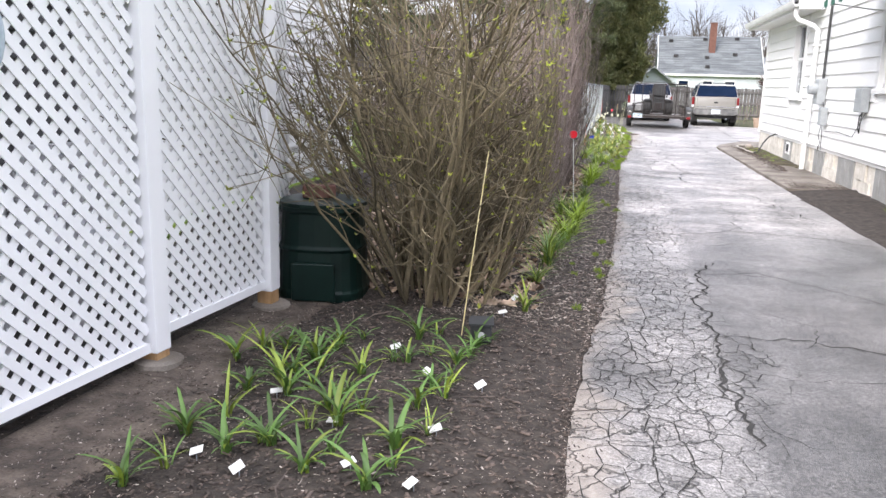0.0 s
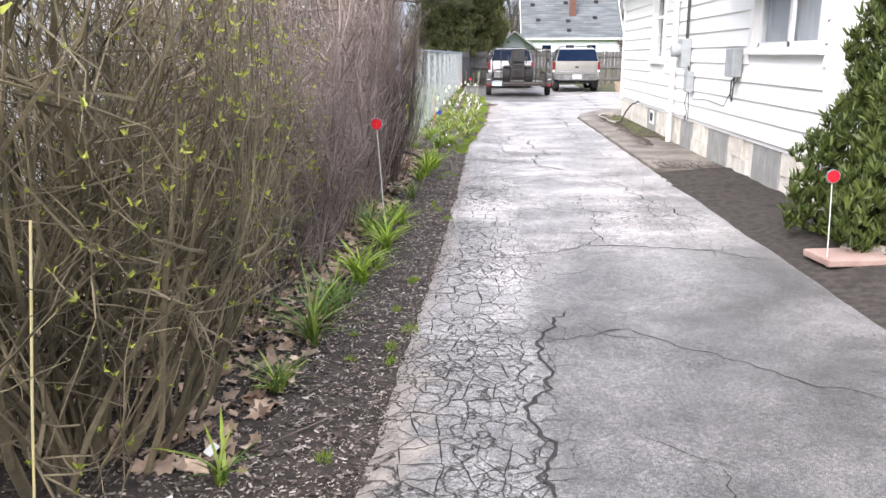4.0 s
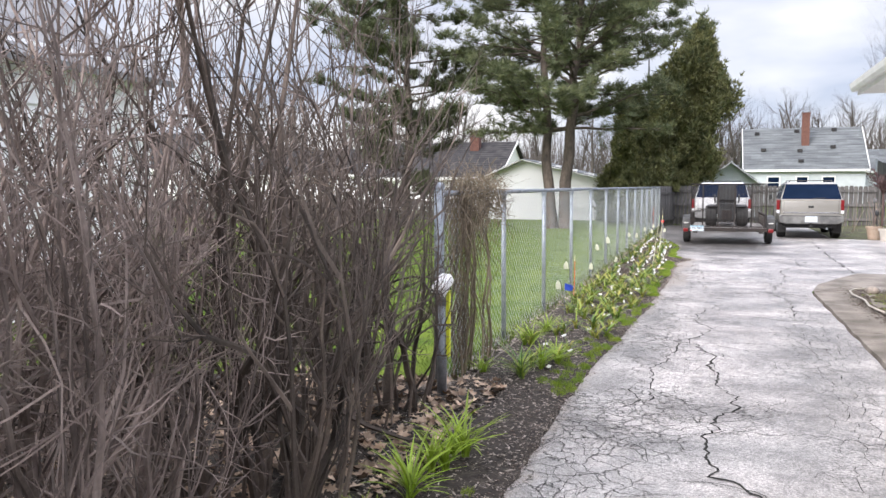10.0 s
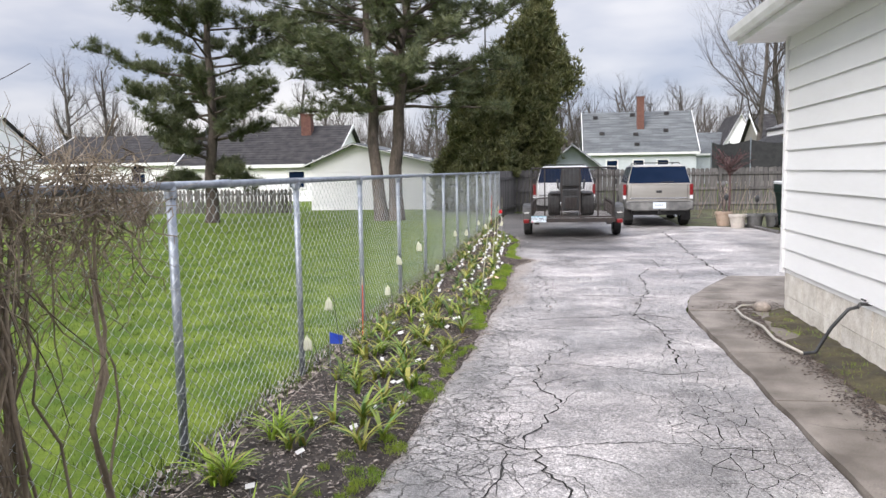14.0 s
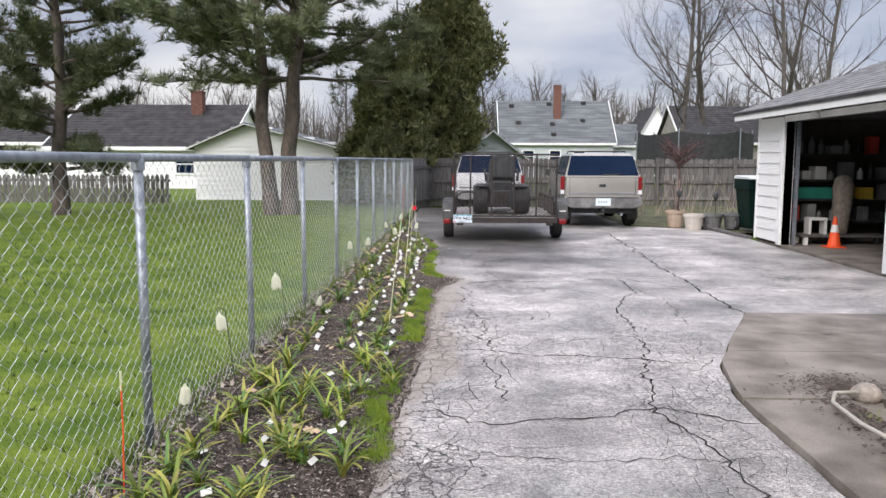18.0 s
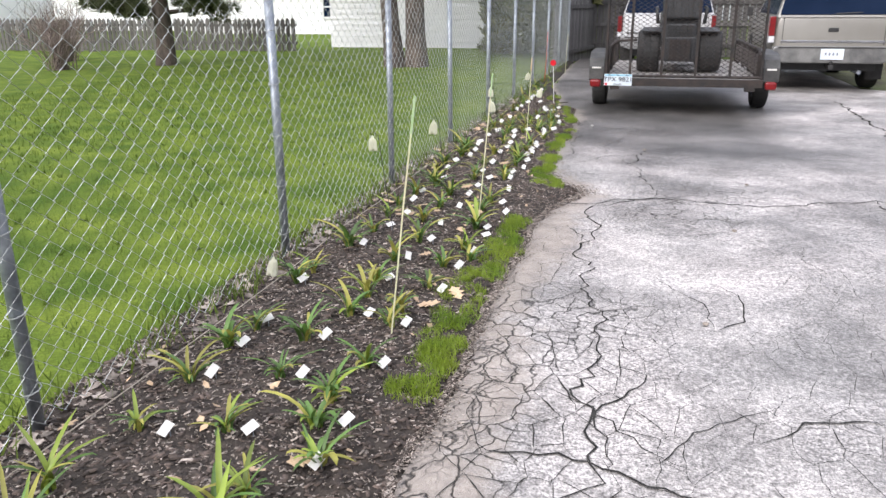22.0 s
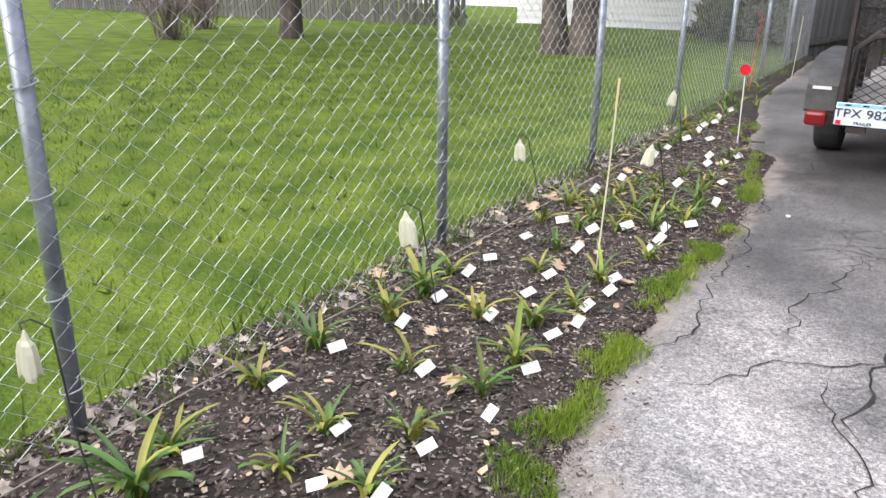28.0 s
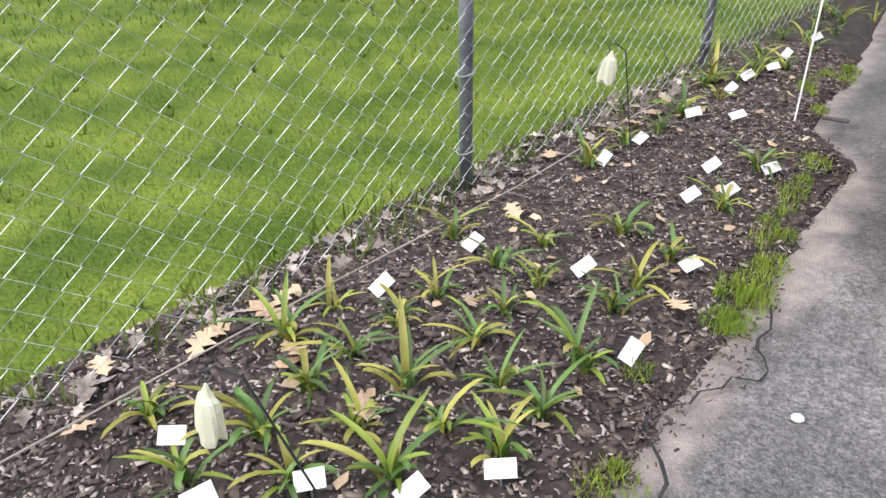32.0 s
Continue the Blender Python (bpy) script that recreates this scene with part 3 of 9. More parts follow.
soil2 = sheet(60, 8, lambda y: right_edge(y) - 0.03, lambda y: 5.5, 4.0, 12.86, lambda x, y, t: 0.02 + 0.035 * math.sin(math.pi * t) + 0.02 * fractal(x, y, 5) - 0.03 * (t < 0.05))
tagged(part("soil_strip", soil2, SOIL, smooth=True), "bare dark soil strip in front of the house", "soil strip", kind="structure")
moss = sheet(90, 10, lambda y: 2.66 + 0.20 * fractal(y, 0, 1.1) + 0.08 * fractal(y, 3, 4.5) + 0.25 * max(0.0, 1 - (y - 15.9) / 1.2) + 0.2 * max(0.0, (y - 19.9) / 0.8), lambda y: HOUSE_X + 0.1, 15.9, 20.7, lambda x, y, t: 0.046 + 0.02 * math.sin(math.pi * t) * min(1, (y - 15.9)) + 0.018 * fractal(x, y, 6) - 0.02 * (t < 0.05))
tagged(part("soil_along_wall", moss, shader("mossy_soil", (0.034, 0.027, 0.019), (0.082, 0.070, 0.034), scale=5, rough=0.95, bump=0.9, bump_scale=60, fine=0.6)),
       "mossy soil washed over the concrete along the house wall", "soil strip", kind="structure")

# concrete walk, laid as slabs with open joints
WALK = tagged(new("concrete_walk"), "stained concrete walk between driveway and house", "walk", kind="structure")


def slab(y0, y1, x1, right):
    s = sheet(max(2, int((y1 - y0) * 4)), 4, lambda y: right_edge(y) + 0.012, lambda y: x1, y0 + 0.008, y1 - 0.008, lambda x, y, t: 0.035 + 0.006 * fractal(x, y, 1.0))
    n = len(s.v)
    lower = [(s.v[i][0], s.v[i][1], -0.05) for i in range(n)]
    rows = n // 5
    s.v += lower
    for r in range(rows - 1):
        for c in (0, 4):
            a, b = r * 5 + c, (r + 1) * 5 + c
            s.f.append((a, b, b + n, a + n))
    for r in (0, rows - 1):
        for c in range(4):
            a = r * 5 + c
            s.f.append((a, a + 1, a + 1 + n, a + n))
    part("slab", s, CONCRETE, WALK)


for y0, y1, x1 in ((12.8, 14.1, 3.02), (14.1, 15.9, 3.02), (15.9, 17.6, 3.02), (17.6, 18.9, 3.02), (18.9, 20.72, 3.02), (20.74, 21.9, 5.7), (21.9, 23.38, 5.7)):
    slab(y0, y1, x1, False)


# long cracks that run across the asphalt
def crack(pts, width, wander=0.05, seed=0):
    m = Mesh()
    line = []
    for (x0, y0), (x1, y1) in zip(pts, pts[1:]):
        steps = max(2, int(math.hypot(x1 - x0, y1 - y0) / 0.045))
        for i in range(steps):
            t = i / steps
            line.append((lerp(x0, x1, t), lerp(y0, y1, t)))
    line.append(pts[-1])
    out = []
    for i, (x, y) in enumerate(line):
        a, b = line[max(0, i - 1)], line[min(len(line) - 1, i + 1)]
        d = Vector((b[0] - a[0], b[1] - a[1])).normalized()
        k = wander * (fractal(i * 0.12, seed, 1, 1) + 0.55 * fractal(i * 0.7, seed, 1, 7))
        c = Vector((x, y)) + Vector((-d.y, d.x)) * k
        w = width * (0.35 + 0.9 * abs(fractal(i * 0.35, seed, 1, 4))) * min(1, 0.25 + i / 6, 0.25 + (len(line) - 1 - i) / 6)
        z = 0.010 * fractal(c.x, c.y, 0.8) + 0.0015 * fractal(c.x, c.y, 4) + 0.0042
        for s in (-1, 1):
            out.append((c.x - d.y * w * s / 2, c.y + d.x * w * s / 2, z))
    m.add(out, [(2 * i, 2 * i + 1, 2 * i + 3, 2 * i + 2) for i in range(len(line) - 1)])
    return m


CRACKS = tagged(new("asphalt_cracks"), "long dark cracks across the worn asphalt", "cracks", kind="structure")
CRACK_LINES = [
    ([(0.41, 4.2), (0.36, 4.9), (0.41, 5.68), (0.40, 6.33), (0.44, 7.1), (0.62, 7.6)], 0.035),
    ([(0.41, 5.68), (1.0, 5.62), (2.2, 5.35)], 0.022),
    ([(0.44, 7.1), (0.9, 7.3), (1.39, 6.79), (1.9, 6.5)], 0.016),
    ([(0.05, 8.85), (0.35, 8.77), (1.09, 9.09), (1.75, 8.95), (2.1, 8.7)], 0.022),
    ([(1.09, 9.09), (1.0, 9.6), (1.12, 10.2), (0.95, 10.9)], 0.013),
    ([(1.25, 12.6), (1.55, 11.9), (1.58, 11.24), (1.85, 10.6), (1.95, 9.9)], 0.014),
    ([(0.86, 15.0), (0.95, 14.5), (0.75, 13.9), (0.8, 13.2), (1.3, 12.9)], 0.03),
    ([(0.55, 16.7), (0.60, 16.64), (0.8, 16.0), (0.86, 15.0)], 0.026),
    ([(0.1, 16.9), (0.6, 16.64), (1.3, 16.85), (2.0, 16.7)], 0.014),
    ([(0.6, 16.64), (0.75, 17.4), (0.62, 18.3), (0.82, 19.3)], 0.018),
    ([(0.15, 14.2), (0.4, 14.6), (0.35, 15.5), (0.55, 16.7)], 0.02),
    ([(-0.05, 13.9), (0.6, 13.85), (1.3, 14.1), (2.1, 13.9)], 0.012),
    ([(0.2, 18.4), (0.9, 18.55), (1.6, 18.3), (2.0, 18.4)], 0.014),
    ([(1.65, 18.5), (1.75, 19.6), (1.6, 20.6), (1.72, 21.74), (1.8, 22.0), (1.9, 22.65)], 0.022),
    ([(0.2, 20.6), (0.6, 20.35), (1.1, 20.45), (1.6, 20.6), (2.1, 20.3)], 0.02),
    ([(0.3, 19.9), (1.04, 19.8), (1.9, 19.9)], 0.012),
    ([(0.66, 20.6), (0.66, 21.34), (0.63, 21.67), (0.69, 21.89), (0.55, 22.38), (0.65, 22.68), (0.57, 23.24), (0.45, 23.96), (0.49, 24.2), (0.50, 24.49), (0.39, 24.89), (0.46, 25.04), (0.68, 25.2), (0.91, 25.34)], 0.015),
    ([(0.3, 21.95), (0.6, 21.9), (0.96, 21.85), (1.19, 21.85), (1.5, 21.81), (1.72, 21.74), (2.1, 21.6)], 0.022),
    ([(0.69, 21.89), (0.67, 22.24), (0.8, 22.55), (0.65, 22.68)], 0.012),
    ([(0.15, 25.0), (0.86, 25.34), (1.6, 25.25), (2.3, 25.6), (3.02, 24.81)], 0.024),
    ([(0.58, 26.78), (0.72, 26.31), (0.77, 25.82), (0.86, 25.52), (0.86, 25.34)], 0.016),
    ([(0.33, 25.56), (0.47, 25.42), (0.59, 25.33)], 0.012),
    ([(0.18, 26.51), (0.35, 26.69), (0.45, 26.87), (0.60, 26.96), (0.75, 27.07)], 0.014),
    ([(0.43, 27.02), (0.42, 27.32), (0.44, 27.45), (0.54, 27.64), (0.53, 27.90), (0.57, 28.16)], 0.014),
    ([(0.74, 27.19), (0.69, 26.82), (0.67, 26.63), (0.72, 26.47)], 0.02),
    ([(0.26, 28.05), (0.52, 28.16), (0.73, 28.13)], 0.014),
    ([(0.10, 26.6), (0.09, 27.3), (0.06, 27.9), (-0.01, 28.43), (0.02, 28.58), (0.08, 28.75), (0.01, 28.87), (0.01, 29.04), (-0.04, 29.22)], 0.016),
    ([(-0.06, 29.67), (0.09, 29.69), (0.10, 30.02)], 0.01),
    ([(1.9, 22.65), (1.87, 23.56), (2.27, 24.52), (2.27, 25.03), (2.3, 25.6)], 0.022),
    ([(2.4, 22.9), (2.5, 23.9), (2.3, 24.9)], 0.014),
    ([(3.03, 23.42), (3.04, 24.8), (3.05, 26.7), (3.15, 29.0), (3.2, 31.5)], 0.035),
    ([(3.02, 24.81), (4.0, 24.95), (5.5, 24.9)], 0.024),
    ([(0.75, 27.07), (1.3, 27.1), (2.4, 27.0)], 0.012),
    ([(0.73, 28.13), (1.5, 28.2)], 0.012),
]
for i, (pts, width) in enumerate(CRACK_LINES):
    part("crack", crack(pts, width * (0.85 if pts[0][1] < 12 else 0.7 if pts[0][1] > 26 else 0.95), 0.08, i * 3.1), CRACK, CRACKS)
random.seed(43)
gator = Mesh()


def gator_cover(x, y):
    """How broken the asphalt is: the outer wheel track, the strip by the walk and the mouth of the court."""
    k = -0.1
    if y < 14:
        k = max(k, 1.35 - abs(x - left_edge(y) - 0.30) / (0.50 - 0.018 * y) - max(0, y - 11.5) * 0.4)
    k = max(k, 1.05 - abs(x - 1.74) / 0.34 - max(0, 10.5 - y) * 0.5 - max(0, y - 20.2))
    k = max(k, 0.85 - math.hypot(x - 0.45, (y - 16.3) * 0.45) / 0.6)
    k = max(k, 1.02 - math.hypot(x - 1.9, (y - 22.0) * 0.45) / 1.0)
    k = max(k, 1.15 - abs(x - 1.72) / 0.42 - max(0, 16.5 - y) - max(0, y - 20.6))
    k = max(k, 1.25 - math.hypot(x - 0.42, (y - 22.4) * 0.36) / 0.60)
    k = max(k, 0.85 - math.hypot(x - 0.45, (y - 20.6) * 0.6) / 0.55)
    return k + 0.55 * fractal(x, y, 1.6, 31)


# the broken asphalt falls into many-sided plates, longer along the drive than across it
STRETCH = 1.55
seeds = []
for i in range(27):
    for j in range(134):
        seeds.append(Vector((-0.5 + (i + rnd(-0.42, 0.42)) * 0.115, 1.2 + (j + rnd(-0.42, 0.42)) * 0.115)))
tri_v, tri_e, tri_f, *tri_rest = geometry.delaunay_2d_cdt(seeds, [], [], 0, 1e-6)
sides = collections.defaultdict(list)
for f in tri_f:
    (ax, ay), (bx, by), (cx, cy) = (tri_v[k] for k in f)
    d = 2 * (ax * (by - cy) + bx * (cy - ay) + cx * (ay - by))
    if abs(d) < 1e-7:
        continue
    aa, bb, cc = ax * ax + ay * ay, bx * bx + by * by, cx * cx + cy * cy
    hub = ((aa * (by - cy) + bb * (cy - ay) + cc * (ay - by)) / d, ((aa * (cx - bx) + bb * (ax - cx) + cc * (bx - ax)) / d) * STRETCH + 0.6)
    for p, q in ((f[0], f[1]), (f[1], f[2]), (f[2], f[0])):
        sides[min(p, q), max(p, q)].append(hub)
for k, ends in sides.items():
    if len(ends) != 2:
        continue
    (x0, y0), (x1, y1) = ends
    length = math.hypot(x1 - x0, y1 - y0)
    if length < 0.012 or length > 0.5:
        continue
    c = gator_cover((x0 + x1) / 2, (y0 + y1) / 2)
    if c < rnd(0.2, 0.34) or not all(left_edge(y) + 0.02 < x < right_edge(y) - 0.03 for x, y in ends):
        continue
    cr = crack([(x0, y0), (x1, y1)], (0.0135 if y0 < 18 else 0.0100) * min(1.5, 0.42 + c), 0.016, k[0] * 1.3 + k[1] * 0.37)
    gator.add(cr.v, cr.f)
tagged(part("alligator_cracks", gator, CRACK), "honeycomb of dark cracks in the broken asphalt", "cracks", kind="stuff")
for i, (pts, width) in enumerate((([(2.35, 22.6), (3.2, 22.4), (4.1, 22.65), (5.4, 22.5)], 0.014), ([(2.12, 14.9), (2.6, 15.0), (2.98, 14.85)], 0.010), ([(3.3, 20.8), (3.5, 21.4), (3.2, 21.85)], 0.010),
                                     ([(2.12, 17.1), (2.5, 17.0), (2.65, 17.15)], 0.010), ([(4.4, 21.95), (4.3, 22.6), (4.6, 23.3)], 0.010))):
    c = crack(pts, width, 0.05, i * 5.7)
    c.v = [(x, y, z + 0.0385) for x, y, z in c.v]
    part("slab_crack", c, CRACK, WALK)
random.seed(31)
net = Mesh()
for i in range(90):
    y = rnd(3, 25)
    x = rnd(left_edge(y) + 0.1, 1.3 if y < 23 else 2.6)
    a, n = rnd(0, 6.28), random.choice((2, 3))
    pts = [(x, y)]
    for k in range(n):
        a += rnd(-0.7, 0.7)
        pts.append((pts[-1][0] + 0.22 * math.cos(a), pts[-1][1] + 0.22 * math.sin(a)))
    if all(left_edge(q[1]) + 0.05 < q[0] < right_edge(q[1]) - 0.05 for q in pts):
        c = crack(pts, rnd(0.006, 0.014), 0.05, i * 1.7)
        net.add(c.v, c.f)
tagged(part("small_cracks", net, CRACK), "net of short cracks in the asphalt", "cracks", kind="stuff")


# ---------------------------------------------------------------- the white house
CAR_BLACK = shader("dark_pane", (0.02, 0.022, 0.026), (0.035, 0.038, 0.042), scale=2, rough=0.2, fine=0.02)
HOUSE = thing("house", pose(0, 0, 0), "single-storey white clapboard house on a whitewashed block foundation", "house")
SID_Z0, COURSE = 0.497, 0.1905


def siding(parent, x, y0, y1, z0, z1, holes=(), side=-1, course=COURSE, name="clapboard"):
    """Overlapping boards on a wall that faces -x or +x; holes are (y0, y1, z0, z1)."""
    z = z0
    while z < z1 - 0.01:
        t = min(z + course, z1)
        spans = [(y0, y1)]
        for a, b, lo, hi in holes:
            if lo < t - 0.01 and hi > z + 0.01:
                spans = [p for s, e in spans for p in ((s, min(e, a)), (max(s, b), e)) if p[1] - p[0] > 0.02]
        for s, e in spans:
            m = Mesh()
            m.add([(x + side * 0.030, s, z - 0.012), (x + side * 0.030, e, z - 0.012), (x + side * 0.006, e, t), (x + side * 0.006, s, t),
                   (x, s, z - 0.012), (x, e, z - 0.012), (x, e, t), (x, s, t)],
                  [(0, 1, 2, 3), (4, 7, 6, 5), (0, 4, 5, 1), (2, 6, 7, 3), (0, 3, 7, 4), (1, 5, 6, 2)])
            part(name, m, WHITE_SIDING, parent)
        z = t


WIN_B = (16.78, 17.66, 1.27, 2.58)
WIN_A = (10.55, 12.32, 1.42, 2.45)
EAVE_Z = 2.74
wall = Mesh()


def wall_x(m, x0, x1, y0, y1, z0, z1, holes):
    """A wall along y with openings through it."""
    cuts = sorted({y0, y1, *[h[0] for h in holes], *[h[1] for h in holes]})
    for a, b in zip(cuts, cuts[1:]):
        zs = [(z0, z1)]
        for h in holes:
            if h[0] <= a and h[1] >= b:
                zs = [p for s, e in zs for p in ((s, h[2]), (h[3], e)) if p[1] > p[0]]
        for s, e in zs:
            m.box(x0, x1, a, b, s, e)


wall_x(wall, HOUSE_X, HOUSE_X + 0.2, HOUSE_Y0, HOUSE_YM, 0.43, 4.3, [WIN_A])
wall_x(wall, HOUSE_X, HOUSE_X + 0.2, HOUSE_YM, HOUSE_Y1, 0.43, EAVE_Z, [WIN_B])
wall.box(HOUSE_X + 0.2, 11, HOUSE_Y0, HOUSE_Y0 + 0.2, 0.43, 4.3)
wall.box(HOUSE_X + 0.2, 11, HOUSE_Y1 - 0.2, HOUSE_Y1, 0.43, EAVE_Z)
wall.box(10.8, 11, HOUSE_Y0 + 0.2, HOUSE_Y1 - 0.2, 0.43, EAVE_Z)
wall.box(HOUSE_X + 0.2, 10.8, HOUSE_YM - 0.1, HOUSE_YM + 0.1, 0.43, 4.3)
part("wall", wall, WHITE_SIDING, HOUSE)
siding(HOUSE, HOUSE_X, HOUSE_Y0, HOUSE_YM - 0.01, SID_Z0, 4.25, [(WIN_A[0] - 0.1, WIN_A[1] + 0.1, WIN_A[2] - 0.1, WIN_A[3] + 0.1)])
siding(HOUSE, HOUSE_X, HOUSE_YM, HOUSE_Y1 - 0.05, SID_Z0, EAVE_Z - 0.03, [(WIN_B[0] - 0.1, WIN_B[1] + 0.1, WIN_B[2] - 0.09, WIN_B[3] + 0.1)])
part("corner_board", Mesh().box(HOUSE_X - 0.038, HOUSE_X + 0.06, HOUSE_Y1 - 0.05, HOUSE_Y1 + 0.02, 0.43, EAVE_Z - 0.03), WHITE_TRIM, HOUSE)
part("corner_board", Mesh().box(HOUSE_X - 0.038, HOUSE_X + 0.06, HOUSE_Y0 - 0.03, HOUSE_Y0 + 0.10, 0.43, 4.25), WHITE_TRIM, HOUSE)
m = Mesh()
m.box(HOUSE_X + 0.03, HOUSE_X + 0.25, HOUSE_Y0, HOUSE_Y1, -0.1, 0.43)
m.box(HOUSE_X + 0.25, 11, HOUSE_Y0, HOUSE_Y0 + 0.2, -0.1, 0.43)
m.box(HOUSE_X + 0.25, 11, HOUSE_Y1 - 0.2, HOUSE_Y1, -0.1, 0.43)
part("foundation", m, BLOCK, HOUSE)
PANELS = [(14.72, 15.38), (13.05, 13.88), (11.3, 12.1), (17.22, 17.92)]
random.seed(4)
for k, (z0, z1) in enumerate(((-0.02, 0.205), (0.21, 0.432))):
    y = HOUSE_Y0 - 0.2 * k
    while y < HOUSE_Y1:
        a, b = max(y, HOUSE_Y0), min(y + 0.40, HOUSE_Y1)
        y += 0.405
        if b - a < 0.05 or any(a < p[1] - 0.02 and b > p[0] + 0.02 for p in PANELS):
            continue
        part("block", Mesh().box(HOUSE_X + 0.004 + rnd(0, 0.006), HOUSE_X + 0.04, a, b - 0.006, z0, z1), BLOCK, HOUSE)
for a, b in PANELS:
    p = part("basement_panel", Mesh().box(HOUSE_X + 0.012, HOUSE_X + 0.035, a, b, 0.0, 0.43), PANEL_GREY, HOUSE, "grey boarded basement opening")
    for i in range(1, 4):
        yy = lerp(a, b, i / 4)
        part("batten", Mesh().box(HOUSE_X + 0.006, HOUSE_X + 0.0125, yy - 0.006, yy + 0.006, 0.02, 0.41), PANEL_GREY, p)
v = part("vent", Mesh().box(HOUSE_X + 0.0, HOUSE_X + 0.012, 17.32, 17.66, 0.17, 0.40), WHITE_TRIM, HOUSE, "small white vent window")
part("opening", Mesh().box(HOUSE_X - 0.006, HOUSE_X + 0.0, 17.39, 17.59, 0.22, 0.36), BLACK_PLASTIC, v)

GLASS = glass("window_glass")
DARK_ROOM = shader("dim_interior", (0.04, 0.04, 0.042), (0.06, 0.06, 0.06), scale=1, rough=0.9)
CURTAIN = shader("net_curtain", (0.45, 0.45, 0.44), (0.36, 0.36, 0.36), scale=12, rough=0.9, stretch=(1, 1, 0.1))


def window_x(parent, x, box, side=-1, sash_at=0.5, split=False, curtain=None):
    y0, y1, z0, z1 = box
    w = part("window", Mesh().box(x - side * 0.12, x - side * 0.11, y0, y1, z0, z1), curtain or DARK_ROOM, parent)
    f = Mesh()
    o = x + side * 0.045
    for a, b, c, d in ((y0 - 0.1, y0 + 0.01, z0 - 0.02, z1 + 0.1), (y1 - 0.01, y1 + 0.1, z0 - 0.02, z1 + 0.1), (y0 + 0.01, y1 - 0.01, z1 - 0.01, z1 + 0.1)):
        f.box(min(o, x - side * 0.05), max(o, x - side * 0.05), a, b, c, d)
    part("window_frame", f, WHITE_TRIM, w, bevel=0.004)
    part("window_sill", Mesh().box(min(x + side * 0.075, x - side * 0.05), max(x + side * 0.075, x - side * 0.05), y0 - 0.12, y1 + 0.12, z0 - 0.075, z0 - 0.02), WHITE_TRIM, w, bevel=0.004)
    s = Mesh()
    zm = lerp(z0, z1, sash_at)
    bars = [(y0, y0 + 0.045, z0, z1), (y1 - 0.045, y1, z0, z1), (y0, y1, z0 - 0.02, z0 + 0.05), (y0, y1, z1 - 0.04, z1)]
    bars.append((lerp(y0, y1, 0.5) - 0.03, lerp(y0, y1, 0.5) + 0.03, z0, z1) if split else (y0, y1, zm - 0.025, zm + 0.025))
    for a, b, c, d in bars:
        s.box(min(x - side * 0.03, x - side * 0.07), max(x - side * 0.03, x - side * 0.07), a, b, c, d)
    part("sash", s, WHITE_TRIM, w)
    part("pane", Mesh().box(x - side * 0.052, x - side * 0.049, y0, y1, z0, z1), GLASS, w).visible_shadow = False
    return w


window_x(HOUSE, HOUSE_X, WIN_B, sash_at=0.52)
window_x(HOUSE, HOUSE_X, WIN_A, split=True, curtain=CURTAIN)

# back wing roof with its eave, gutter and downspout
OV = 0.42
m = Mesh()
m.box(HOUSE_X - OV + 0.02, HOUSE_X + 0.02, HOUSE_YM + 0.02, HOUSE_Y1 + 0.30, EAVE_Z - 0.03, EAVE_Z)
part("soffit", m, WHITE_TRIM, HOUSE)
m = Mesh().box(HOUSE_X - OV - 0.005, HOUSE_X - OV + 0.02, HOUSE_YM + 0.02, HOUSE_Y1 + 0.30, EAVE_Z - 0.05, EAVE_Z + 0.11)
part("fascia", m, WHITE_TRIM, HOUSE)
gut = Mesh()
outline = [(HOUSE_X - OV - 0.005, EAVE_Z + 0.10), (HOUSE_X - OV - 0.005, EAVE_Z + 0.0), (HOUSE_X - OV - 0.07, EAVE_Z - 0.005), (HOUSE_X - OV - 0.095, EAVE_Z + 0.035), (HOUSE_X - OV - 0.11, EAVE_Z + 0.10), (HOUSE_X - OV - 0.10, EAVE_Z + 0.10), (HOUSE_X - OV - 0.085, EAVE_Z + 0.04), (HOUSE_X - OV - 0.02, EAVE_Z + 0.015)]
gut.prism(outline, "y", HOUSE_YM + 0.05, HOUSE_Y1 + 0.31)
part("gutter", gut, WHITE_TRIM, HOUSE, "white eaves gutter")


def shingled(parent, x0, z0, x1, z1, y0, y1, mat, tab=0.33, rows=16, thick=0.012):
    """A roof slope from the eave (x0, z0) to the ridge (x1, z1), in overlapping courses of tabs."""
    m = Mesh()
    for r in range(rows):
        a, b = r / rows, (r + 1.25) / rows
        xa, za, xb, zb = lerp(x0, x1, a), lerp(z0, z1, a), lerp(x0, x1, min(b, 1)), lerp(z0, z1, min(b, 1))
        y = y0 - (tab / 2 if r % 2 else 0)
        while y < y1:
            s, e = max(y, y0), min(y + tab - 0.006, y1)
            y += tab
            if e - s < 0.02:
                continue
            t = thick * (1 + 0.4 * random.random())
            m.add([(xa, s, za + t + 0.008), (xa, e, za + t + 0.008), (xb, e, zb + 0.004), (xb, s, zb + 0.004), (xa, s, za), (xa, e, za)], [(0, 1, 2, 3), (4, 0, 3), (5, 2, 1), (4, 5, 1, 0)])
    return part("shingles", m, mat, parent)


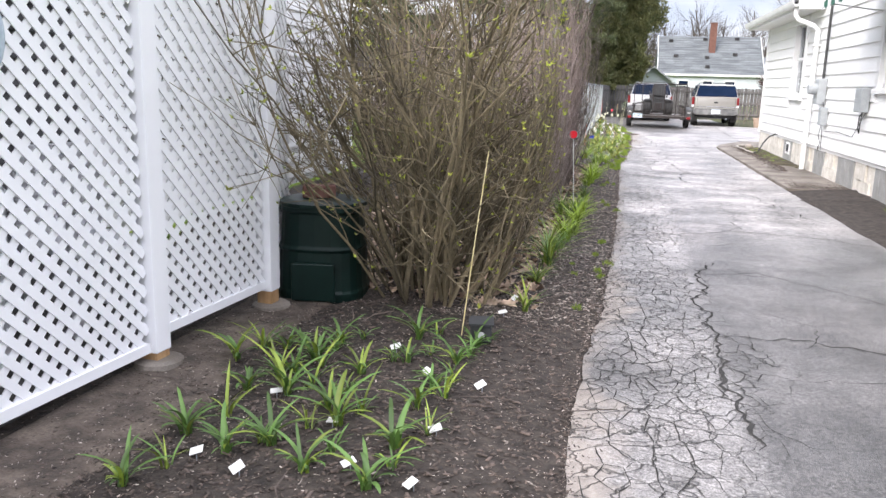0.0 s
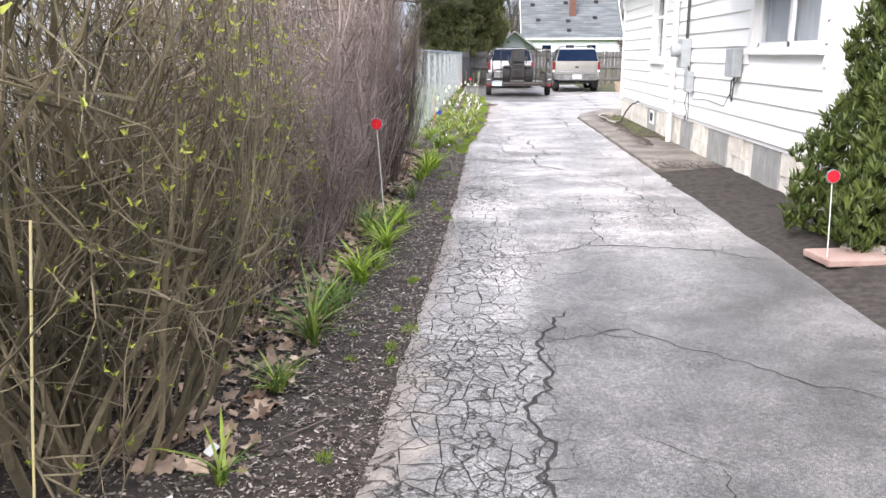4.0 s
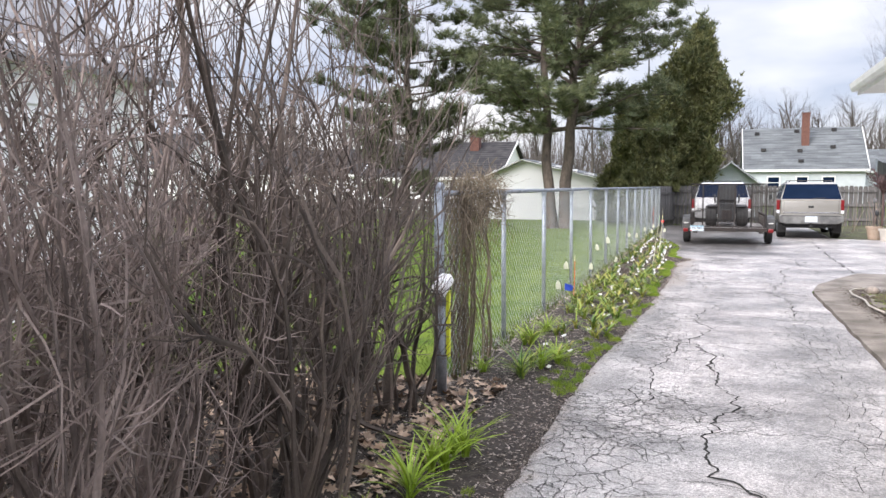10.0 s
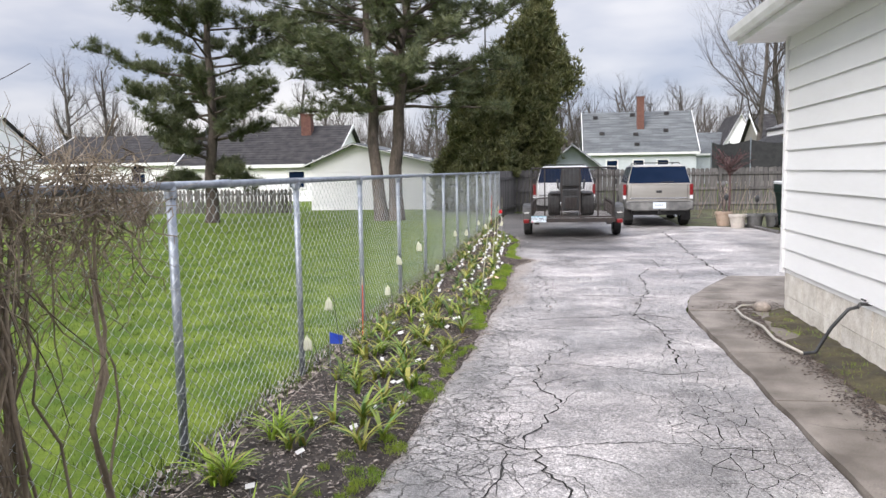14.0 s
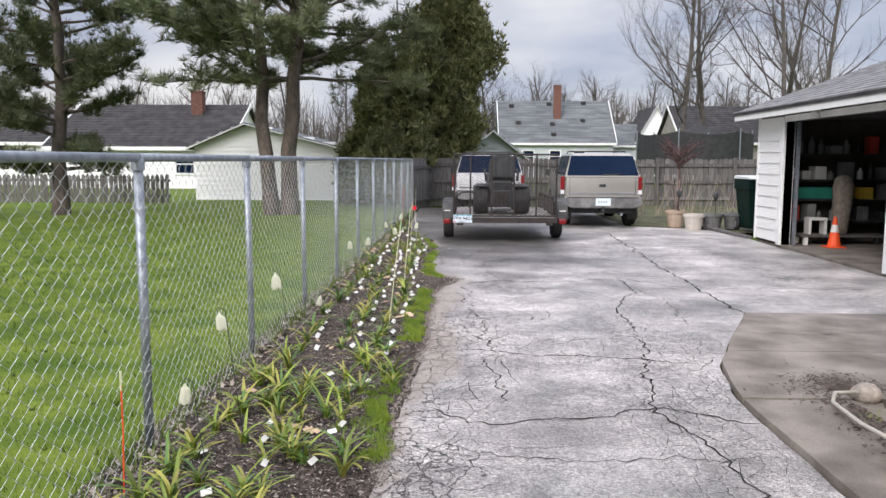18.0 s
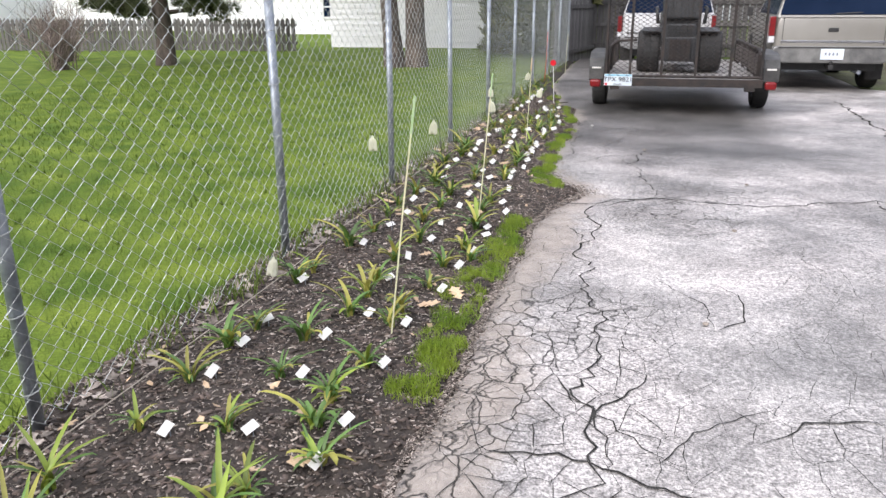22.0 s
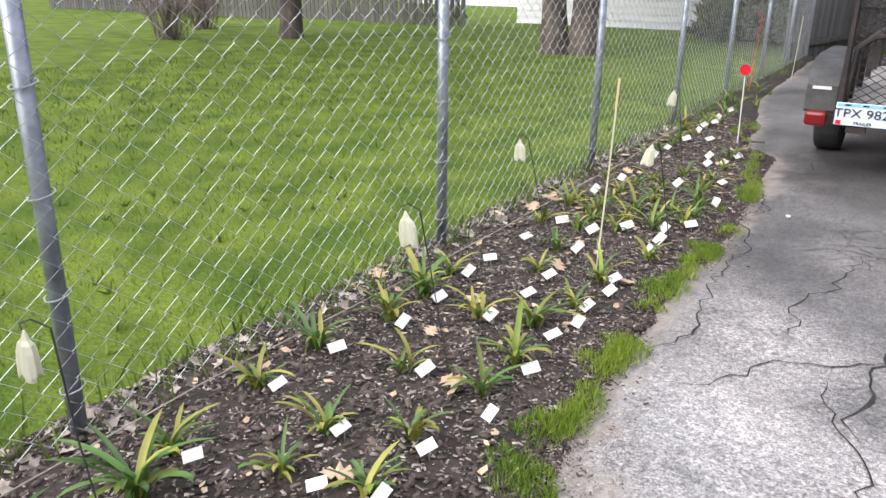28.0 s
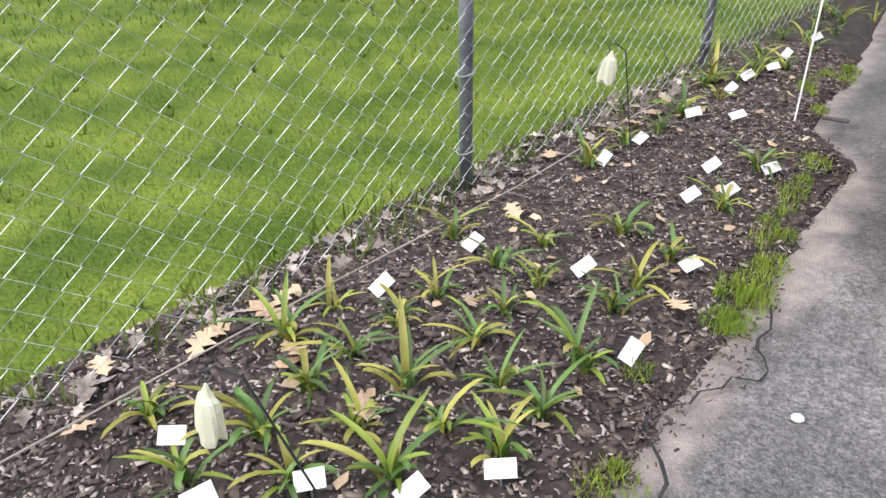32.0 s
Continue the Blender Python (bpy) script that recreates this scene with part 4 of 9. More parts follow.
slope = 0.42
RX = 7.0
m = Mesh()
for sgn in (1, -1):
    x0, x1 = (HOUSE_X - OV - 0.03, RX) if sgn > 0 else (11 + OV, RX)
    z0, z1 = EAVE_Z + 0.10, EAVE_Z + 0.10 + (RX - HOUSE_X + OV) * slope
    m.add([(x0, HOUSE_YM + 0.02, z0 - 0.01), (x1, HOUSE_YM + 0.02, z1 - 0.01), (x1, HOUSE_Y1 + 0.3, z1 - 0.01), (x0, HOUSE_Y1 + 0.3, z0 - 0.01),
           (x0, HOUSE_YM + 0.02, z0 - 0.05), (x1, HOUSE_YM + 0.02, z1 - 0.05), (x1, HOUSE_Y1 + 0.3, z1 - 0.05), (x0, HOUSE_Y1 + 0.3, z0 - 0.05)],
          [(0, 1, 2, 3), (4, 7, 6, 5), (0, 3, 7, 4), (1, 5, 6, 2), (0, 4, 5, 1), (2, 6, 7, 3)])
m.add([(HOUSE_X, HOUSE_Y1, EAVE_Z), (11, HOUSE_Y1, EAVE_Z), (RX, HOUSE_Y1, EAVE_Z + 1.7)], [(0, 1, 2)])
part("roof", m, SHINGLE_DARK, HOUSE)
shingled(HOUSE, HOUSE_X - OV - 0.03, EAVE_Z + 0.10, RX, EAVE_Z + 0.10 + (RX - HOUSE_X + OV) * slope, HOUSE_YM + 0.02, HOUSE_Y1 + 0.3, SHINGLE, rows=30)
m = Mesh()
m.add([(HOUSE_X - 0.45, HOUSE_Y0 - 0.35, 4.25), (HOUSE_X - 0.45, HOUSE_YM + 0.1, 4.25), (7.2, HOUSE_YM + 0.1, 6.2), (7.2, HOUSE_Y0 - 0.35, 6.2), (11.4, HOUSE_YM + 0.1, 4.25), (11.4, HOUSE_Y0 - 0.35, 4.25),
       (HOUSE_X - 0.45, HOUSE_Y0 - 0.35, 4.19), (HOUSE_X - 0.45, HOUSE_YM + 0.1, 4.19), (11.4, HOUSE_YM + 0.1, 4.19), (11.4, HOUSE_Y0 - 0.35, 4.19)],
      [(0, 1, 2, 3), (3, 2, 4, 5), (6, 9, 8, 7), (0, 6, 7, 1), (4, 8, 9, 5), (1, 7, 8, 4, 2), (0, 3, 5, 9, 6)])
part("upper_roof", m, SHINGLE_DARK, HOUSE)
part("eave_end", Mesh().prism([(HOUSE_X - OV - 0.03, EAVE_Z + 0.06), (HOUSE_X - OV + 0.0, EAVE_Z - 0.05), (HOUSE_X - 0.03, EAVE_Z - 0.05), (HOUSE_X - 0.03, EAVE_Z + 0.11 + (OV - 0.03) * 0.42), (HOUSE_X - OV - 0.03, EAVE_Z + 0.095)], "y", HOUSE_YM - 0.012, HOUSE_YM + 0.016), WHITE_TRIM, HOUSE, "white boxed end of the eave")
part("end_trim", Mesh().beam((HOUSE_X - OV - 0.05, HOUSE_YM - 0.018, EAVE_Z + 0.10), (HOUSE_X - 0.03, HOUSE_YM - 0.018, EAVE_Z + 0.115 + OV * 0.42), 0.02, 0.06, (0, 1, 0)), WHITE_TRIM, HOUSE)

dp = Mesh()
dp.tube([(HOUSE_X - 0.43, 15.84, EAVE_Z + 0.03), (HOUSE_X - 0.43, 15.84, EAVE_Z - 0.13), (HOUSE_X - 0.39, 15.83, EAVE_Z - 0.20), (HOUSE_X - 0.15, 15.74, EAVE_Z - 0.31), (HOUSE_X - 0.085, 15.71, EAVE_Z - 0.38), (HOUSE_X - 0.085, 15.71, 0.05)], 0.040, 8)
part("downspout", dp, WHITE_TRIM, HOUSE, "white corrugated downspout")
for z in (0.5, 1.4, 2.1):
    part("strap", Mesh().box(HOUSE_X - 0.15, HOUSE_X - 0.02, 15.655, 15.765, z, z + 0.025), WHITE_TRIM, HOUSE)

# meters, boxes and cables on the wall
mb = thing("electric_meter", pose(HOUSE_X - 0.03, 15.02, 1.36), "grey electric meter with a round dial on the white wall", "meter")
BOXGREY = shader("grey_meter_paint", (0.30, 0.32, 0.33), (0.36, 0.38, 0.39), scale=9, rough=0.5)
part("case", Mesh().box(-0.13, 0, -0.13, 0.11, -0.20, 0.20), BOXGREY, mb, bevel=0.012)
part("dial", Mesh().lathe([(0.0, -0.25), (0.075, -0.25), (0.09, -0.23), (0.09, -0.13)], 18, (0, -0.01, 0.04), "x"), BOXGREY, mb, "round glass meter dial", smooth=False)
part("conduit", Mesh().tube([(-0.04, 0.0, 0.20), (-0.04, 0.0, 2.6)], 0.022, 8), BLACK_STEEL, mb, "black service cable up the wall")
jb = thing("junction_box", pose(HOUSE_X - 0.03, 14.72, 0.98), "small grey disconnect box with hanging wires", "electric box")
part("case", Mesh().box(-0.09, 0, -0.09, 0.09, -0.14, 0.14), BOXGREY, jb, bevel=0.01)
part("lid", Mesh().box(-0.10, -0.0905, -0.075, 0.075, -0.125, 0.125), BOXGREY, jb)
part("wire", Mesh().tube([(-0.05, 0.03, -0.14), (-0.06, 0.10, -0.30), (-0.03, 0.08, -0.42), (-0.03, 0.16, -0.55), (-0.02, 0.22, -0.48)], 0.006, 5), BLACK_STEEL, jb)
part("wire", Mesh().tube([(-0.05, -0.03, -0.14), (-0.05, -0.06, -0.28), (-0.03, 0.0, -0.36), (-0.03, -0.02, -0.52)], 0.006, 5), BLACK_STEEL, jb)
part("wire", Mesh().tube([(-0.04, 0.05, 0.14), (-0.03, 0.16, 0.2), (-0.03, 0.24, 0.3)], 0.009, 5), BLACK_STEEL, jb)
tb = thing("telephone_box", pose(HOUSE_X - 0.03, 12.72, 1.25), "grey utility box with a coiled cable on the white wall", "electric box")
part("case", Mesh().box(-0.11, 0, -0.15, 0.15, -0.15, 0.17), BOXGREY, tb, bevel=0.015)
part("cable", Mesh().tube([(-0.05, -0.06, -0.15), (-0.06, -0.07, -0.3), (-0.05, -0.02, -0.42), (-0.05, 0.05, -0.36), (-0.05, 0.04, -0.2), (-0.05, -0.05, -0.16)], 0.009, 5), BLACK_STEEL, tb)
part("cable", Mesh().tube([(-0.02, -0.10, -0.15), (-0.012, 0.4, -0.50), (-0.012, 1.2, -0.47), (-0.012, 1.9, -0.50)], 0.005, 5), BLACK_STEEL, tb)
hs = thing("garden_hose", pose(HOUSE_X, 18.55, 0), "black garden hose hanging from a wall tap onto the soil", "hose")
part("hose", Mesh().tube([(-0.09, 0.0, 0.46), (-0.16, 0.0, 0.44), (-0.26, 0.03, 0.30), (-0.34, 0.1, 0.10), (-0.42, 0.12, 0.085)], 0.014, 8), BLACK_PLASTIC, hs, smooth=True)
part("hose", Mesh().tube([(-0.42, 0.12, 0.085), (-0.50, 0.6, 0.09), (-0.46, 1.1, 0.09), (-0.52, 1.6, 0.09), (-0.50, 1.95, 0.09), (-0.42, 2.1, 0.10), (-0.30, 2.08, 0.11)], 0.012, 8), shader("pale_hose", (0.32, 0.30, 0.26), (0.40, 0.37, 0.32), scale=12, rough=0.6), hs, "pale old hose along the soil", smooth=True)
part("tap", Mesh().tube([(0.0, 0.0, 0.48), (-0.08, 0.0, 0.48), (-0.10, 0.0, 0.45)], 0.014, 6).tube([(-0.06, -0.035, 0.51), (-0.06, 0.035, 0.51)], 0.008, 5), BLACK_STEEL, hs)
bm = bmesh.new()
bmesh.ops.create_icosphere(bm, subdivisions=2, radius=1)
stone_v = [tuple(q.co) for q in bm.verts]
stone_f = [tuple(q.index for q in f.verts) for f in bm.faces]
bm.free()


def rock(name, at, size, label, mat=STONE, seed=0):
    m = Mesh().add([(p[0] * size[0] * (1 + 0.22 * fractal(p[0] + seed, p[1], 1.3, p[2])), p[1] * size[1] * (1 + 0.22 * fractal(p[1], p[2] + seed, 1.3)), p[2] * size[2]) for p in stone_v], stone_f)
    return single(name, m, mat, label, "stone", smooth=True, at=at)


# rounded lump stands in for a hose ring at the house corner
rock("stone", pose(2.80, 20.72, 0.075), (0.085, 0.09, 0.065), "brown lump standing in for a hose ring by the corner of the house")

# metal awning over the front window
aw = thing("window_awning", pose(HOUSE_X, 11.45, 2.48), "green and white striped metal awning over the front window", "awning")
GREEN_ENAMEL = shader("green_enamel", (0.02, 0.13, 0.09), (0.03, 0.16, 0.11), scale=9, rough=0.4)
for i in range(13):
    y = -1.15 + i * 0.178
    m = Mesh()
    m.prism([(y, 0.30), (y + 0.05, 0.315), (y + 0.128, 0.315), (y + 0.176, 0.30), (y + 0.176, 0.292), (y, 0.292)], "x", 0, 0)
    pts = []
    for xx, zz in ((-0.035, 0.34), (-0.75, 0.0)):
        for yy, h in ((y, 0), (y + 0.03, 0.018), (y + 0.145, 0.018), (y + 0.176, 0)):
            pts.append((xx, yy, zz + h))
    lower = [(p[0], p[1], p[2] - 0.008) for p in pts]
    mm = Mesh().add(pts + lower, [(0, 1, 5, 4), (1, 2, 6, 5), (2, 3, 7, 6), (8, 12, 13, 9), (9, 13, 14, 10), (10, 14, 15, 11), (4, 5, 13, 12), (5, 6, 14, 13), (6, 7, 15, 14)])
    part("awning_slat", mm, GREEN_ENAMEL if i % 2 else WHITE_TRIM, aw)
    sc = [(y, 0.0)] + [(y + 0.176 * k / 6, -0.05 - 0.04 * math.sin(math.pi * k / 6)) for k in range(7)] + [(y + 0.176, 0.0)]
    part("scallop", Mesh().prism(sc, "x", -0.757, -0.749), GREEN_ENAMEL if i % 2 else WHITE_TRIM, aw)
for y in (-1.1, 1.1):
    part("bracket", Mesh().tube([(-0.03, y, -0.1), (-0.74, y, 0.0)], 0.01, 5), WHITE_TRIM, aw)

# ---------------------------------------------------------------- garage
GARAGE = thing("garage", pose(0, 0, 0), "white clapboard garage with a grey shingle roof and an open door", "garage")
G_EAVE, DOOR = 2.20, (26.15, 29.45, 0.0, 2.06)
m = Mesh()
wall_x(m, GAR_X, GAR_X + 0.14, GAR_Y0, GAR_Y1, 0.0, G_EAVE, [DOOR])
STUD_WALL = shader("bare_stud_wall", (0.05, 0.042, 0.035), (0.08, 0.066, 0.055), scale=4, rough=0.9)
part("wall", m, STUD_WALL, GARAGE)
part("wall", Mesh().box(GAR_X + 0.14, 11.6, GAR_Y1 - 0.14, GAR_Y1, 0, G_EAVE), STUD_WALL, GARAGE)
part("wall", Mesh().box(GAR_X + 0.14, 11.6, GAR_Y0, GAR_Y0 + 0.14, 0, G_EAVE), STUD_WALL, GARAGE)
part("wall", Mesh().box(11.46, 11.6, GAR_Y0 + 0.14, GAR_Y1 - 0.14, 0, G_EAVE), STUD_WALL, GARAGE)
siding(GARAGE, GAR_X, DOOR[1] + 0.14, GAR_Y1 - 0.03, 0.06, G_EAVE - 0.04)
siding(GARAGE, GAR_X, GAR_Y0, DOOR[0] - 0.14, 0.06, G_EAVE - 0.04)
m = Mesh()
for a, b in ((DOOR[0] - 0.14, DOOR[0]), (DOOR[1], DOOR[1] + 0.14)):
    m.box(GAR_X - 0.045, GAR_X + 0.15, a, b, 0.01, DOOR[3] + 0.06)
m.box(GAR_X - 0.045, GAR_X + 0.15, DOOR[0], DOOR[1], DOOR[3], DOOR[3] + 0.10)
part("door_frame", m, WHITE_TRIM, GARAGE, bevel=0.006)
part("corner_board", Mesh().box(GAR_X - 0.035, GAR_X + 0.05, GAR_Y1 - 0.03, GAR_Y1 + 0.02, 0.02, G_EAVE), WHITE_TRIM, GARAGE)
m = Mesh().box(GAR_X - 0.36, GAR_X - 0.335, GAR_Y0 - 0.3, GAR_Y1 + 0.35, G_EAVE - 0.06, G_EAVE + 0.09)
part("fascia", m, WHITE_TRIM, GARAGE)
part("soffit", Mesh().box(GAR_X - 0.335, GAR_X + 0.0, GAR_Y0 - 0.3, GAR_Y1 + 0.35, G_EAVE - 0.02, G_EAVE + 0.0), WHITE_TRIM, GARAGE)
GRX, GRZ = 8.68, G_EAVE + 0.09 + 2.9 * 0.40
m = Mesh()
for x0 in (GAR_X - 0.38, 11.98):
    z0 = G_EAVE + 0.08
    p = [(x0, GAR_Y0 - 0.3, z0), (GRX, GAR_Y0 - 0.3, GRZ), (GRX, GAR_Y1 + 0.36, GRZ), (x0, GAR_Y1 + 0.36, z0)]
    m.add(p + [(a, b, c - 0.05) for a, b, c in p], [(0, 1, 2, 3), (4, 7, 6, 5), (0, 3, 7, 4), (1, 5, 6, 2), (0, 4, 5, 1), (2, 6, 7, 3)])
for y in (GAR_Y0, GAR_Y1):
    m.add([(GAR_X, y, G_EAVE), (11.6, y, G_EAVE), (GRX, y, GRZ - 0.05)], [(0, 1, 2)])
part("roof", m, SHINGLE_DARK, GARAGE)
shingled(GARAGE, GAR_X - 0.38, G_EAVE + 0.08, GRX, GRZ, GAR_Y0 - 0.3, GAR_Y1 + 0.36, SHINGLE, rows=18)
part("rolled_door", Mesh().box(GAR_X + 0.2, GAR_X + 2.6, DOOR[0] + 0.02, DOOR[1] - 0.02, 2.10, 2.14), BLACK_PLASTIC, GARAGE, "garage door rolled up under the roof")
part("door_track", Mesh().box(GAR_X + 0.15, GAR_X + 0.2, DOOR[1] - 0.10, DOOR[1] - 0.05, 0.02, 2.05), GALV, GARAGE)
fl = part("garage_light", Mesh().lathe([(0.0, 0.0), (0.06, 0.0), (0.07, -0.03), (0.03, -0.06)], 12, (GAR_X - 0.12, 28.1, G_EAVE - 0.02)), WHITE_TRIM, GARAGE, "white flood lamp under the eave")
part("lamp_head", Mesh().lathe([(0.0, 0.0), (0.05, -0.01), (0.075, -0.08), (0.06, -0.085), (0.0, -0.05)], 12, (GAR_X - 0.17, 28.0, G_EAVE - 0.07)), TAG, fl)
part("garage_floor", Mesh().box(GAR_X, 11.5, GAR_Y0 + 0.14, GAR_Y1 - 0.14, -0.08, 0.012), CONCRETE, GARAGE)

# ---------------------------------------------------------------- chain-link fence
FENCE = thing("chain_link_fence", pose(FENCE_X, FENCE_Y0, 0), "galvanised chain-link fence along the flower bed", "fence")
post_me = Mesh().tube([(0, 0, -0.05), (0, 0, FENCE_H - 0.03)], 0.023, 10).data("post", GALV, True)
cap_me = Mesh().lathe([(0.031, FENCE_H - 0.06), (0.031, FENCE_H - 0.02), (0.02, FENCE_H + 0.012), (0, FENCE_H + 0.02)], 10).data("cap", GALV, True)
tie_me = Mesh().tube([(0.030 * math.cos(a), 0.034 * math.sin(a), 0.008 * math.sin(a)) for a in [i * math.pi / 4 for i in range(9)]], 0.0025, 4, caps=False).data("wire_tie", WIRE)
for k in range(BAYS + 2):
    p = part("post", post_me, GALV, FENCE, at=pose(0, k * BAY, 0, rnd(-0.5, 0.5), rnd(-0.5, 0.5), 0))
    if 0 < k:
        part("post_cap", cap_me, GALV, p)
        for j in range(5):
            part("wire_tie", tie_me, WIRE, p, at=pose(0, 0, 0.15 + 0.26 * j))
tp = part("terminal_post", Mesh().tube([(0, 0, 0), (0, 0, FENCE_H + 0.05)], 0.037, 14).lathe([(0.040, FENCE_H + 0.03), (0.040, FENCE_H + 0.055), (0.026, FENCE_H + 0.075), (0, FENCE_H + 0.08)], 14), GALV, FENCE, "thick galvanised end post", smooth=True)
for z in (0.3, 0.7, 1.1):
    part("band", Mesh().lathe([(0.038, z), (0.042, z), (0.042, z + 0.03), (0.038, z + 0.03)], 14), GALV, tp)
for k in range(BAYS + 1):
    part("top_rail", Mesh().tube([(0, k * BAY, FENCE_H), (0, (k + 1) * BAY, FENCE_H)], 0.0215, 10), GALV, FENCE, smooth=True)
    if k % 3 == 1:
        part("rail_sleeve", Mesh().tube([(0, k * BAY + 0.5, FENCE_H), (0, k * BAY + 0.68, FENCE_H)], 0.0245, 10), GALV, FENCE, smooth=True)
WIRES = 38
PITCH = BAY / WIRES
netting = Mesh()
rows = 36
dz = (FENCE_H - 0.05) / rows
for k in range(WIRES):
    pts = []
    for r in range(rows + 1):
        s = 1 if (r + k) % 2 else -1
        pts.append((0.030 + 0.0035 * s, (k + 0.5) * PITCH + s * PITCH * 0.52, 0.03 + r * dz))
    netting.tube(pts, 0.00145, 3, caps=False)
netting = netting.data("wire_netting", WIRE)
for k in range(BAYS + 1):
    part("wire_netting", netting, WIRE, FENCE, "woven diamond wire netting", at=pose(0, k * BAY, 0))

# ---------------------------------------------------------------- board fence at the back
WOODFENCE = thing("board_fence", pose(0, BACK_Y, -0.05), "weathered grey board fence closing the yard", "fence")
random.seed(12)
board_mes = []
for i in range(4):
    w, h = 0.138, 1.52 + rnd(-0.02, 0.02)
    board_mes.append(Mesh().prism([(-w / 2, 0), (w / 2, 0), (w / 2, h - 0.04), (w / 2 - 0.03, h), (-w / 2 + 0.03, h), (-w / 2, h - 0.04)], "y", -0.009, 0.009).data("board", GREYWOOD))
x = -0.72
while x < 15.5:
    part("board", random.choice(board_mes), GREYWOOD, WOODFENCE, at=pose(x, rnd(0, 0.006), rnd(-0.01, 0.01), 0, rnd(-0.5, 0.5), 0))
    x += 0.152
for a in range(7):
    for z in (0.28, 0.80, 1.32):
        part("rail", Mesh().box(-0.8 + a * 2.4, -0.8 + a * 2.4 + 2.39, -0.055, -0.016, z - 0.045, z + 0.045), GREYWOOD, WOODFENCE)
    part("post", Mesh().box(-0.85 + a * 2.4, -0.75 + a * 2.4, -0.15, -0.056, -0.05, 1.56), GREYWOOD, WOODFENCE)
SIDE = thing("board_fence", pose(-1.32, 37.55, -0.05, 0, 0, 80.0), "weathered grey board fence panel joining the chain-link fence", "fence")
for i in range(22):
    part("board", random.choice(board_mes), GREYWOOD, SIDE, at=pose(0.08 + i * 0.152, rnd(0, 0.006), rnd(-0.02, 0.0), 0, rnd(-0.5, 0.5), 0))
for z in (0.25, 1.25):
    part("rail", Mesh().box(0, 3.4, -0.055, -0.016, z - 0.045, z + 0.045), GREYWOOD, SIDE)

# ---------------------------------------------------------------- lattice screen
LAT_H = 2.6
LAT = thing("lattice_screen", pose(-2.21, 4.31, 0, 0, 0, -5.3), "white vinyl lattice screen on square posts", "fence")
for y, foot in ((-1.03, 0.095), (0.0, 0.100), (1.005, 0.140), (-2.06, 0.09)):
    p = part("post", Mesh().box(-0.051, 0.051, y - 0.051, y + 0.051, foot, LAT_H), WHITE_VINYL, LAT, "white vinyl post sleeve", bevel=0.006)
    part("post_core", Mesh().box(-0.044, 0.044, y - 0.044, y + 0.044, 0.02, foot), RAWWOOD, p, "bare wood post end")
    part("footing", Mesh().lathe([(0.0, 0.066), (0.085, 0.068), (0.108, 0.058), (0.115, 0.03), (0.115, -0.05)], 16, (0.02, y, 0)), CONCRETE, p, "round concrete footing")


def lattice(y0, y1, z0, z1, at=None):
    """Crossed diagonal slats cut to the panel, with a frame."""
    step, w = 0.0898, 0.036
    hgt, length = z1 - z0, y1 - y0
    for s, off in ((1, 0.0), (-1, 0.007)):
        c = -hgt if s > 0 else 0.0
        end = length if s > 0 else length + hgt
        while c < end:
            a = max(0.0, -c) if s > 0 else max(0.0, c - length)
            b = min(hgt, length - c) if s > 0 else min(hgt, c)
            if b - a > 0.03:
                part("slat", Mesh().beam((off, y0 + c + s * a, z0 + a), (off, y0 + c + s * b, z0 + b), w, 0.006, (1, 0, 0)), WHITE_VINYL, LAT, at=at)
            c += step
    for a, b, c, d in ((y0, y1, z0 - 0.025, z0 + 0.02), (y0, y1, z1 - 0.03, z1 + 0.02)):
        part("channel", Mesh().box(-0.012, 0.02, a, b, c, d), WHITE_VINYL, LAT, at=at)


lattice(0.055, 0.95, 0.185, LAT_H - 0.05)
lattice(-0.975, -0.055, 0.13, LAT_H - 0.05)
lattice(-2.0, -1.085, 0.10, LAT_H - 0.05)
lattice(0.055, 0.55, 0.19, LAT_H - 0.05, pose(0, 1.005, 0, 0, 0, 16))

# patio behind the lattice, with pale furniture against a grey wall
PATIO = thing("patio", pose(-3.1, 4.4, 0), "patio with pale boards behind the white lattice", "patio")
# boards and siding carry the patio's shade in their dark colours
DIM = shader("shaded_patio_boards", (0.05, 0.048, 0.045), (0.09, 0.085, 0.08), scale=4, rough=0.9)
SHADED_SIDING = shader("shaded_grey_siding", (0.065, 0.065, 0.068), (0.11, 0.11, 0.113), scale=1.5, rough=0.7)
back = part("back_wall", Mesh().box(-1.3, -1.2, -3.6, 2.2, 0.0, 2.75), SHADED_SIDING, PATIO, "siding wall in a grey darkened to stand for the patio shade")
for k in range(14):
    part("clapboard", Mesh().add([(-1.172, -3.6, 0.1 + k * 0.19), (-1.172, 2.2, 0.1 + k * 0.19), (-1.196, 2.2, 0.29 + k * 0.19), (-1.196, -3.6, 0.29 + k * 0.19), (-1.2, -3.6, 0.1 + k * 0.19), (-1.2, 2.2, 0.1 + k * 0.19)], [(0, 1, 2, 3), (0, 4, 5, 1)]), SHADED_SIDING, back)
part("dark_window", Mesh().box(-1.17, -1.16, -0.7, 0.1, 1.25, 2.2), CAR_BLACK, PATIO, "dark patio window")
part("dark_window", Mesh().box(-1.17, -1.16, 0.95, 1.35, 0.9, 2.2), CAR_BLACK, PATIO, "dark patio window")
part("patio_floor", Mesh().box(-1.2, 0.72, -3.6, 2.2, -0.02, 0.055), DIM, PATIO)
# unseen roof and closing wall, added only to keep light off the patio
part("added_shade_roof", Mesh().box(-1.3, 0.72, -3.7, 2.2, 2.75, 2.87), DIM, PATIO, "unseen dark roof added to dim the patio")
